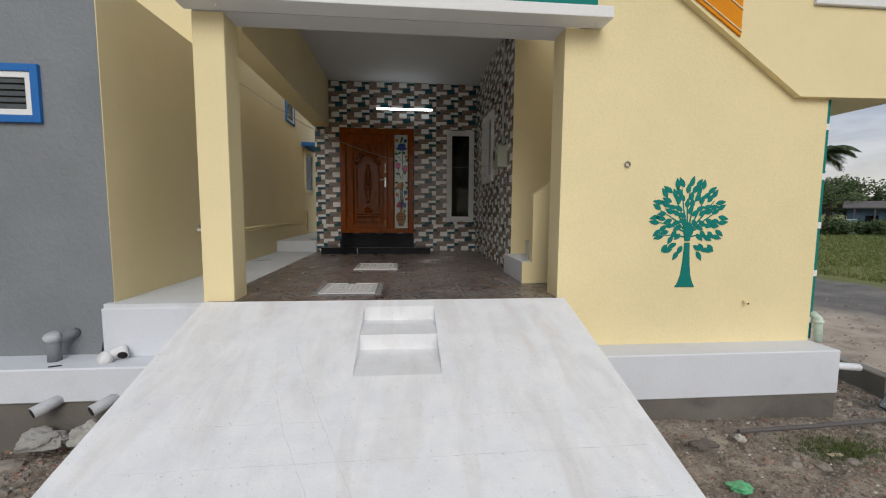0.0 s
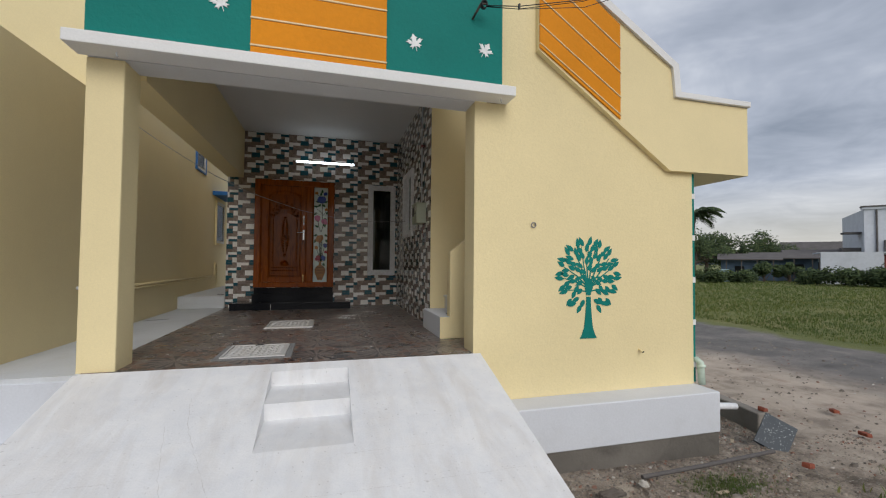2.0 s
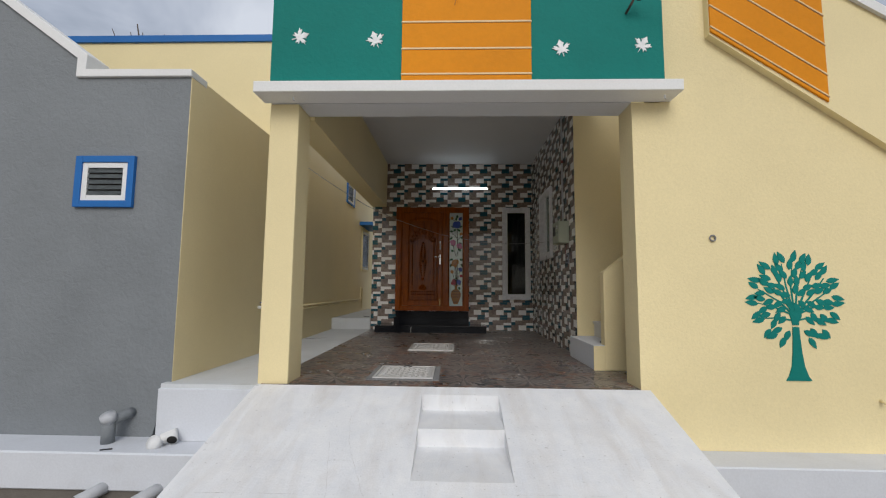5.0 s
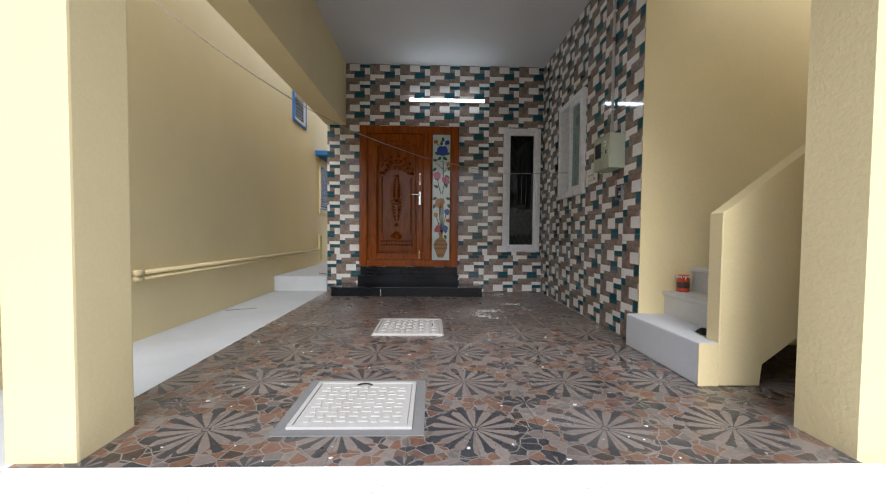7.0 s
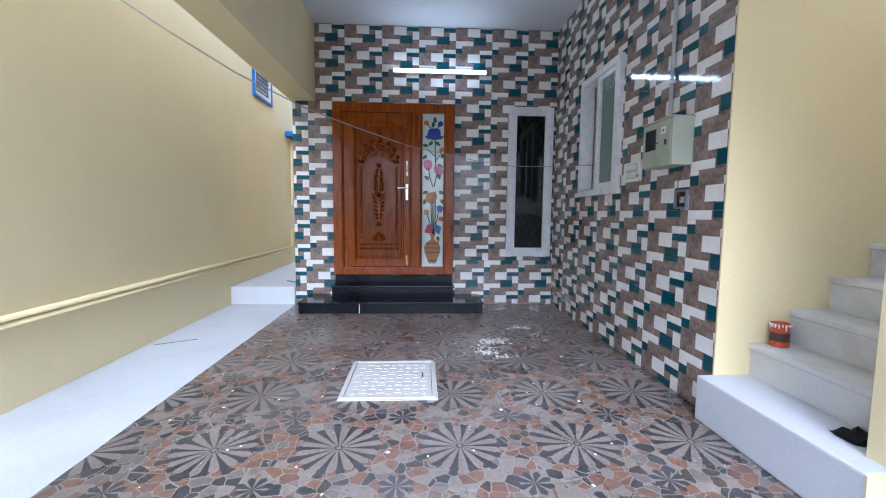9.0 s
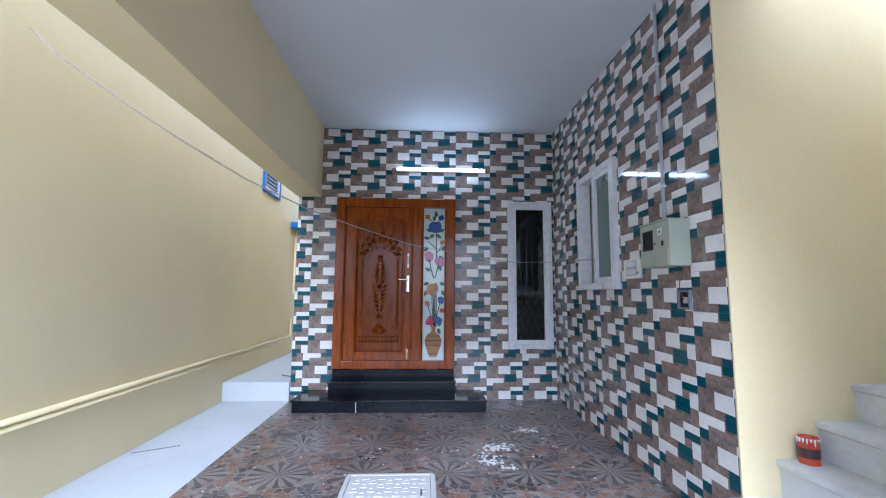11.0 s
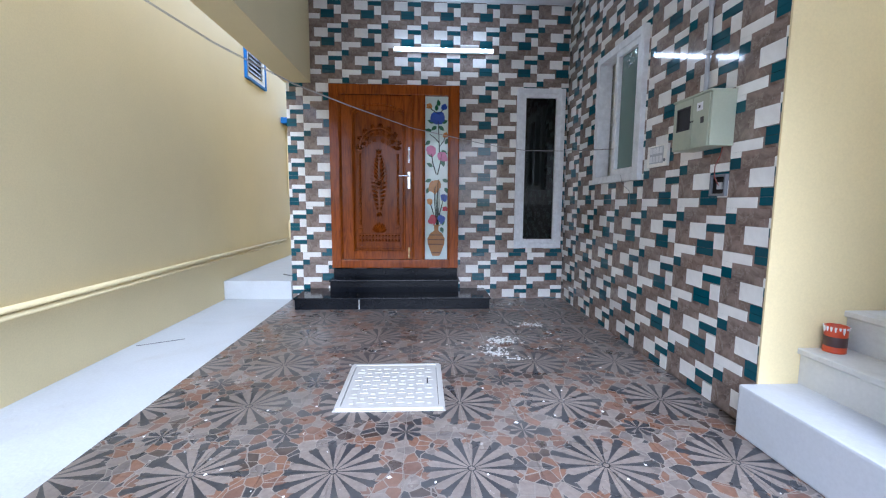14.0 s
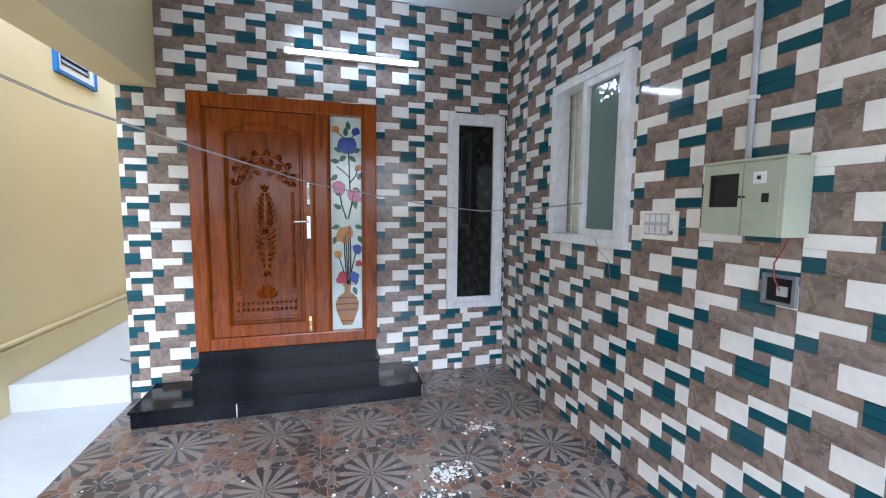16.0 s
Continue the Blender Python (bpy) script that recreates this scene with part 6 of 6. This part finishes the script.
def far_house(name, side, depth, label, category="house"):
    ob = new(name)
    ob.matrix_world = far_pose(side, depth)
    return tagged(ob, label, category)


h = far_house("apartment_building", 0.982, 50, "large plain white two-storey building across the field", "building")
local_part("wall", panel(B(), 0, 26, -0.2, 8.7, 0, 0.3, [(2.9, 4.0, 0.9, 2.4), (7.2, 9.6, 0.9, 2.6)], "y"), M_FARWHITE, h)
local_part("side_wall", box(B(), 0, 0.3, 0.3, 12, -0.2, 8.7), M_FARWHITE, h)
# dark backing behind the windows, room shade in its colour
local_part("rear_wall", box(B(), 0.3, 26, 4, 4.3, -0.2, 8.6), M_FARDARK, h)
local_part("roof_edge", box(B(), -0.2, 26, -0.2, 0.5, 8.7, 8.95), M_FARWHITE, h)
local_part("roof_trim", box(B(), -0.25, 26, -0.3, 0.6, 8.95, 9.1), M_FARGREY, h)
for x0, x1, z1 in ((2.9, 4.0, 2.4), (7.2, 9.6, 2.6)):
    w = local_part("window", frame_bars(B(), x0, x1, 0.9, z1, 0.02, 0.12, 0.1, "y", 0.0), M_FARWHITE, h)
    local_part("pane", box(B(), x0 + 0.1, x1 - 0.1, 0.08, 0.1, 1.0, z1 - 0.1), M_FARDARK, w)
    if x0 > 5:
        local_part("mullion", box(B(), 8.2, 8.4, 0.0, 0.12, 0.95, 2.55), M_FARWHITE, w)
    local_part("sun_shade", box(B(), x0 - 1.2, x1 + 1.0, -0.7, 0, z1 + 0.35, z1 + 0.55), M_FARGREY, h)
for x in (1.05, 1.7):
    local_part("drain_pipe", sweep(B(), [(x, -0.12, -0.2), (x, -0.12, 8.6 if x < 1.2 else 5)], 0.09, 8), M_FARGREY, h)
local_part("canopy", box(B(), -1.6, 0, 1.0, 3.0, 5.9, 6.1), M_FARGREY, h)
local_part("balcony", box(B(), -1.7, 0, 1.5, 3.5, 2.6, 4.2), M_FARGREY, h)

h = far_house("compound_wall", 0.88, 47, "long white compound wall with low room beside the field", "wall")
local_part("wall", box(B(), 4.9, 32, -0.1, 0.15, -0.2, 1.35), M_FARWHITE, h)
local_part("wall_top", box(B(), 4.9, 32, -0.16, 0.2, 1.35, 1.5), M_FARGREY, h)
local_part("low_room", panel(B(), 0, 10, -0.2, 3.3, 0.3, 0.6, [(5.0, 6.4, 1.1, 3.2)], "y"), M_FARWHITE, h)
local_part("low_room_front", box(B(), 0, 4.9, 0.0, 0.3, -0.2, 3.35), M_FARWHITE, h)
local_part("door", box(B(), 5.0, 6.4, 0.5, 0.56, 1.1, 3.2), M_FARRED, h, "dark red door")
local_part("roof", box(B(), -0.1, 10, 0.0, 5, 3.35, 3.5), M_FARWHITE, h)

rnd = random.Random(40)
for i, (side, wide, tall, m, lab) in enumerate(((0.645, 6.0, 2.6, M_FARBLUE, "low blue shed with rusty sheet roof"), (0.72, 6.5, 2.8, M_FARBLUE, "low dark blue house with flat grey roof"), (0.80, 5.0, 3.2, M_FARTEAL, "pale teal house with sloping grey roof"), (0.855, 4.6, 3.0, M_FARTEAL, "pale blue-grey house with sheet roof"))):
    h = far_house("far_house", side, 56, lab)
    tagged(h, group="low houses beyond the field")
    local_part("wall", panel(B(), 0, wide, -0.2, tall, 0, 0.25, [(wide * 0.25, wide * 0.42, 0.2, tall * 0.7), (wide * 0.6, wide * 0.8, 0.8, tall * 0.75)], "y"), m, h)
    # dark sheet added behind the openings as the shade indoors
    local_part("interior_shade", box(B(), 0.1, wide - 0.1, 0.9, 1.0, -0.2, tall), M_FARDARK, h)
    local_part("side_wall", box(B(), 0, 0.25, 0.25, 4, -0.2, tall), m, h)
    local_part("side_wall", box(B(), wide - 0.25, wide, 0.25, 4, -0.2, tall), m, h)
    rf = prism(B(), [(-0.8, tall), (-0.8, tall + 0.12), (2.2, tall + 0.9), (5, tall + 0.5), (5, tall)], -0.4, wide + 0.4, "x")
    local_part("roof", rf, M_FARGREY, h)
    for k in range(4):
        x = wide * (0.1 + 0.27 * k)
        local_part("post", box(B(), x - 0.06, x + 0.06, -0.7, -0.58, -0.2, tall + 0.02), M_FARGREY, h)
h = far_house("water_tank", 0.655, 51, "pale blue water drum standing by the field", "drum")
local_part("drum", lathe(B(), [(0.62, -0.1), (0.65, 0.0), (0.65, 0.6), (0.62, 0.65), (0.65, 0.7), (0.65, 1.3), (0.4, 1.45)], (0, 0, 0), 16), M_FARTEAL, h)
h = far_house("far_house", 0.80, 75, "large grey sheet roofed house behind the field")
local_part("wall", box(B(), 0, 14, 0, 6, -0.2, 4.0), M_FARTEAL, h)
local_part("roof", prism(B(), [(-0.8, 4.0), (3, 6.2), (7, 4.0)], -0.8, 14.8, "x"), M_FARGREY, h)

M_LEAFDARK, ln_, lb_ = material("far_foliage", 0.85)
isl = ln_.nodes.new("ShaderNodeNewGeometry").outputs["Random Per Island"]
link(ln_, lb_.inputs["Base Color"], ramp(ln_, isl, [(0.0, (0.018, 0.036, 0.013)), (0.5, (0.045, 0.075, 0.024)), (1.0, (0.10, 0.135, 0.045))]))
M_BARK = plain("bark", (0.10, 0.075, 0.055), 0.95, 0, 0, 0.3, 6)


def broad_tree(side, depth, high, wide, seed, name="tree", label="dark green leafy tree beyond the field"):
    rnd = random.Random(seed)
    t = far_house(name, side, depth, label, "tree" if name == "tree" else "bush")
    tagged(t, group="trees beyond the field" if name == "tree" else "bushes beyond the field")
    limb = B()
    if name == "tree":
        sweep(limb, [(0, 0, -0.3), (0.1, 0, high * 0.3), (0.05, 0.1, high * 0.55)], [high * 0.035, high * 0.026, high * 0.012], 8)
    clumps = []
    for k in range(11):
        a, r = rnd.uniform(0, 6.28), wide * rnd.uniform(0.15, 0.85)
        c = Vector((r * math.cos(a), r * math.sin(a) * 0.6, high * rnd.uniform(0.42, 0.86) * (1 - 0.25 * r / wide)))
        clumps.append((c, rnd.uniform(0.22, 0.40) * wide))
        sweep(limb, [(0.05, 0, high * 0.28 if name == "tree" else 0), c * 0.6 + Vector((0, 0, high * 0.14)), c], [high * 0.016, high * 0.010, high * 0.004], 5)
    local_part("trunk", limb, M_BARK, t)
    verts, faces = [], []
    for c, r in clumps:
        for k in range(260):
            d = Vector((rnd.gauss(0, 1), rnd.gauss(0, 1), rnd.gauss(0, 0.8))).normalized() * r * rnd.uniform(0.5, 1.08)
            p, s = c + d, rnd.uniform(0.10, 0.2) * max(1.0, high / 6)
            u = Vector((rnd.gauss(0, 1), rnd.gauss(0, 1), rnd.gauss(0, 0.6))).normalized()
            v = u.orthogonal().normalized()
            i0 = len(verts)
            verts += [p - u * s, p - v * s * 0.5, p + u * s, p + v * s * 0.5]
            faces.append([i0, i0 + 1, i0 + 2, i0 + 3])
    me = bpy.data.meshes.new("crown")
    me.from_pydata(verts, [], faces)
    me.materials.append(M_LEAFDARK)
    cr = new("crown", me)
    cr.parent = t


for i, (s, d, hh, ww) in enumerate(((0.61, 64, 8.2, 5.4), (0.66, 66, 8.6, 5.4), (0.715, 68, 7.8, 5.0), (0.76, 70, 6.6, 4.6), (0.80, 74, 6.0, 4.0), (0.58, 60, 7.6, 4.8), (0.84, 80, 5.4, 3.8))):
    broad_tree(s, d, hh, ww, 60 + i)
for i, (s, d, hh, ww) in enumerate(((0.745, 50, 2.6, 1.7), (0.805, 49, 2.4, 1.3), (0.87, 44, 1.5, 2.0), (0.93, 42, 1.6, 2.4), (1.02, 40, 1.7, 2.6), (1.1, 39, 1.7, 2.6), (0.69, 48, 1.2, 2.0), (0.62, 47, 1.3, 2.0))):
    broad_tree(s, d, hh, ww, 90 + i, "bush", "dark green bush at the edge of the field")


def palm(side, depth, high, seed):
    rnd = random.Random(seed)
    t = far_house("palm_tree", side, depth, "tall coconut palm behind the house corner", "palm")
    top = Vector((0.2, 0, high))
    local_part("trunk", sweep(B(), [(-0.3, 0, -0.3), (-0.1, 0, high * 0.5), (0.2, 0, high)], [0.22, 0.16, 0.13], 8), M_BARK, t)
    for k in range(24):
        a, up = rnd.uniform(0, 6.28), rnd.uniform(-0.25, 0.95)
        ln = rnd.uniform(1.9, 2.7)
        d = Vector((math.cos(a), math.sin(a), 0))
        line = [top + d * ln * s * (1 - 0.12 * s) + Vector((0, 0, ln * (up * s - (0.55 + 0.3 * up) * s * s))) for s in (0, 0.2, 0.4, 0.6, 0.8, 1.0)]
        fr = sweep(B(), line, [0.035, 0.03, 0.024, 0.018, 0.012, 0.006], 5)
        side_ = d.cross(Vector((0, 0, 1)))
        for i in range(26):
            s = 0.12 + 0.88 * i / 25
            j = min(4, int(s * 5))
            p = line[j].lerp(line[j + 1], s * 5 - j)
            for sg in (1, -1):
                l = 0.72 * math.sin(math.pi * (0.15 + 0.8 * s)) + 0.15
                q = p + side_ * sg * l * 0.75 + d * l * 0.45 - Vector((0, 0, l * 0.55))
                f = [fr.verts.new(v) for v in (p - d * 0.055, p + d * 0.055, q)]
                fr.faces.new(f)
        local_part("frond", fr, M_LEAFDARK, t)


palm(0.578, 36, 6.3, 3)

# hills along the horizon, the haze of distance mixed into their blue-grey colour
M_HILL = plain("haze_tinted_hill", (0.10, 0.125, 0.15), 1.0, 0, 0, 0.1, 0.01)
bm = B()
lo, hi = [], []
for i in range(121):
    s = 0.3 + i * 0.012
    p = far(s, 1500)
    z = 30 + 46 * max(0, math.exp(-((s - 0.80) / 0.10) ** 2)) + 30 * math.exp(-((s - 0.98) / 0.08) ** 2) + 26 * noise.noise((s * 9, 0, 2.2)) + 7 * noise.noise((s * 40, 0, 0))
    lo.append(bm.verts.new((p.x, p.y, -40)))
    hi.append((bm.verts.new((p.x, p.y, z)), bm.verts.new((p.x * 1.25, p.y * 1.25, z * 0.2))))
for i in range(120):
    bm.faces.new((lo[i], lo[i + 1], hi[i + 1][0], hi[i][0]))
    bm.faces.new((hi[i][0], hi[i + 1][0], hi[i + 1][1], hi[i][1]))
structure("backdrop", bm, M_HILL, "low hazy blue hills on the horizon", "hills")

# bare twigs behind the neighbour's roof
bm, rnd = B(), random.Random(6)
for k in range(7):
    p = Vector((-7.6 + rnd.uniform(-0.25, 0.25), 9.0, 5.3))
    q = p + Vector((rnd.uniform(-0.5, 0.7), 0, rnd.uniform(0.9, 1.7)))
    sweep(bm, [p, p.lerp(q, 0.5) + Vector((0.08, 0, 0)), q], [0.03, 0.02, 0.008], 5)
sweep(bm, [(-7.6, 9.0, GROUND), (-7.6, 9.0, 5.4)], [0.12, 0.04], 7)
solid("bare_tree", bm, M_BARK, "bare leafless tree behind the neighbour's roof", "tree")

# scored joints and cracks in the ramp
M_CRACK = plain("dark_crack", (0.54, 0.52, 0.50), 0.9)


def on_ramp(x, y, lift=0.0):
    return Vector((x, y, slope_z(y) + lift))


ramp_lines = thing("ramp_joints", (-0.3, 2.2, slope_z(2.2)), "thin scored joints and hairline cracks in the white ramp", "crack")


def ribbon(pts, w, seed):
    bm, rnd = B(), random.Random(seed)
    rows_ = []
    for i, p in enumerate(pts):
        d = (pts[min(i + 1, len(pts) - 1)] - pts[max(i - 1, 0)]).normalized()
        n = d.cross(Vector((0, 0.3, 0.95))).normalized() * w * rnd.uniform(0.25, 1.0)
        up = Vector((0, 0, 0.0012))
        rows_.append((bm.verts.new(p + n + up), bm.verts.new(p - n + up)))
    for a, b in zip(rows_, rows_[1:]):
        bm.faces.new((a[0], a[1], b[1], b[0]))
    return bm


rnd = random.Random(30)
for y, a, b in ((3.15, -1.75, -0.6), (2.98, 0.25, 1.2), (2.80, -1.85, -0.6), (2.86, 0.3, 1.15), (2.58, 0.0, 0.65), (2.55, -1.7, -0.9), (2.28, -1.75, 1.2), (2.01, -1.6, 1.25), (1.72, -1.7, 1.2), (1.4, -1.8, 1.2), (1.1, -1.8, 1.2)):
    n = max(6, int((b - a) / 0.05))
    pts = [on_ramp(a + (b - a) * i / n, y + (b - a) * 0.012 * i / n - 0.02 + 0.006 * noise.noise((i * 0.7, y, 0))) for i in range(n + 1)]
    part("joint", ribbon(pts, 0.0022, rnd.random()), M_CRACK, ramp_lines)
for line in (((-0.99, 3.23), (-0.93, 2.95), (-0.74, 2.52), (-0.58, 2.18), (-0.41, 1.84), (-0.2, 1.45)), ((-1.06, 2.95), (-0.95, 2.52), (-0.82, 2.2), (-0.63, 1.86), (-0.4, 1.4))):
    pts = []
    for p, q in zip(line, line[1:]):
        for i in range(12):
            x, y = p[0] + (q[0] - p[0]) * i / 12, p[1] + (q[1] - p[1]) * i / 12
            pts.append(on_ramp(x + 0.012 * noise.noise((x * 20, y * 20, 0)), y))
    part("crack", ribbon(pts, 0.0010, rnd.random()), M_CRACK, ramp_lines)


# ---- tiles of the walls and the floor ----
TW, TH, CW, CH = 0.45, 0.3, 184.0, 126.0
TILE_U_BACK, TILE_U_SIDE, TILE_Z_BACK, TILE_Z_SIDE = 0.188, 0.422, -0.034, 0.003
# one printed tile: blocks as left, right, top, bottom in a 184 x 126 layout; 0 white, 1 teal, 2 brown stone, 3 dark brown
PRINT = ((0, 87, 0, 24, 0), (0, 32, 24, 37, 0), (0, 32, 37, 62, 1), (32, 120, 24, 64, 2), (0, 60, 64, 126, 2), (60, 122, 64, 105, 0), (60, 92, 105, 126, 3), (92, 152, 107, 126, 1), (92, 152, 0, 18, 1),
         (152, 184, 87, 126, 0), (122, 184, 65, 84, 1), (120, 184, 44, 64, 0), (120, 152, 18, 44, 3), (152, 184, 0, 44, 2), (122, 152, 84, 107, 2), (87, 92, 0, 24, 2), (92, 120, 18, 24, 3), (0, 32, 62, 64, 2), (122, 184, 64, 65, 2))
TILE_MATS = [M_TWHITE, M_TTEAL, M_TBROWN, M_TDARK]
LIFT = (0.0, 0.0006, 0.0012, 0.0004)
tile_meshes = {}


def tile_mesh(u0, u1, v0, v1):
    """A tile cut to the part u0..u1, v0..v1 (metres from its lower left corner), facing -y; cut ones are made once for each size."""
    key = tuple(round(c, 3) for c in (u0, u1, v0, v1))
    if key in tile_meshes:
        return tile_meshes[key]
    verts, faces, mats = [], [], []
    for a, b, c, d, m in PRINT:
        x0, x1, z0, z1 = max(a / CW * TW, u0), min(b / CW * TW, u1), max(TH - d / CH * TH, v0), min(TH - c / CH * TH, v1)
        if x1 - x0 < 0.003 or z1 - z0 < 0.003:
            continue
        i0, y, g = len(verts), LIFT[m], 0.0004
        verts += [(x0 + g, y, z0 + g), (x1 - g, y, z0 + g), (x1 - g, y, z1 - g), (x0 + g, y, z1 - g), (x0, 0.011, z0), (x1, 0.011, z0), (x1, 0.011, z1), (x0, 0.011, z1)]
        faces += [[i0, i0 + 1, i0 + 2, i0 + 3], [i0 + 4, i0 + 5, i0 + 1, i0], [i0 + 5, i0 + 6, i0 + 2, i0 + 1], [i0 + 6, i0 + 7, i0 + 3, i0 + 2], [i0 + 7, i0 + 4, i0, i0 + 3]]
        mats += [m] * 5
    me = bpy.data.meshes.new("wall_tile")
    me.from_pydata(verts, [], faces)
    for m in TILE_MATS:
        me.materials.append(m)
    me.polygons.foreach_set("material_index", mats)
    tile_meshes[key] = me
    return me


def rects(cell, holes):
    """What is left of a cell (u0, u1, v0, v1) once the holes are cut away, as rectangles."""
    out = [cell]
    for h in holes:
        nxt = []
        for a, b, c, d in out:
            if h[1] <= a or h[0] >= b or h[3] <= c or h[2] >= d:
                nxt.append((a, b, c, d))
                continue
            if h[0] > a:
                nxt.append((a, h[0], c, d))
            if h[1] < b:
                nxt.append((h[1], b, c, d))
            m, n = max(a, h[0]), min(b, h[1])
            if h[2] > c:
                nxt.append((m, n, c, h[2]))
            if h[3] < d:
                nxt.append((m, n, h[3], d))
        out = nxt
    return out


def lay_wall(wall, u_lo, u_hi, z_hi, u_off, z_off, holes, put, low_shift, wide=1.0):
    """Tiles over a wall; wide: how much broader than usual they are laid."""
    base = BASE[wall.name]
    for j in range(-1, int(z_hi / TH) + 2):
        z = z_off + j * TH
        shift = low_shift if j < 2 else 0.0
        for i in range(-1, int((u_hi - u_lo) / TW / wide) + 3):
            u = u_lo + u_off + shift + i * TW * wide
            a, b, c, d = max(u, u_lo), min(u + TW * wide, u_hi), max(z, 0.002), min(z + TH, z_hi)
            if b - a < 0.004 or d - c < 0.004:
                continue
            for p, q, r, s in rects((a, b, c, d), holes):
                if q - p < 0.004 or s - r < 0.004:
                    continue
                e = 0.0006
                ob = new("wall_tile", tile_mesh((p - u) / wide + e, (q - u) / wide - e, r - z + e, s - z - e))
                ob.parent = wall
                ob.matrix_local = Matrix.Translation(-base) @ put(u, z) @ Matrix.Diagonal((wide, 1, 1, 1))


lay_wall(wall_back, LEFT, RIGHT, CEIL - 0.002, TILE_U_BACK, TILE_Z_BACK, [DOOR, WIN, (LEFT - 0.1, -1.545, 2.51, 4.0)], lambda u, z: pose(u, BACK, z), -0.052)
lay_wall(wall_side, -BACK, -STAIR, CEIL - 0.002, TILE_U_SIDE, TILE_Z_SIDE, [(-SIDE[1], -SIDE[0], SIDE[2], SIDE[3])], lambda u, z: pose(RIGHT, -u, z, 0, 0, -90), 0.0, 1.014)

# patterned floor tiles, 0.3 m, in the porch and under the stair
FT = 0.302
floor_ob = bpy.data.objects["floor"]
fbase = BASE["floor"]
floor_meshes = {}
for i in range(-8, 14):
    for j in range(-6, 13):
        x, y = -0.043 + i * FT, 5.25 + j * FT
        for rx0, rx1, ry0, ry1 in ((LEFT, JAMB, 3.746, REAR), (LEFT, EAST - 0.2, REAR, STAIR), (LEFT, RIGHT, STAIR, BACK)):
            a, b, c, d = max(x, rx0), min(x + FT, rx1), max(y, ry0), min(y + FT, ry1)
            if b - a < 0.01 or d - c < 0.01:
                continue
            key = tuple(round(k, 3) for k in (b - a, d - c))
            if key not in floor_meshes:
                g = 0.0009
                floor_meshes[key] = mesh_of("floor_tile", box(B(), g, b - a - g, g, d - c - g, -0.009, 0.0), M_FLOOR)
            ob = new("floor_tile", floor_meshes[key])
            ob.parent = floor_ob
            ob.location = Vector((a, c, 0)) - fbase
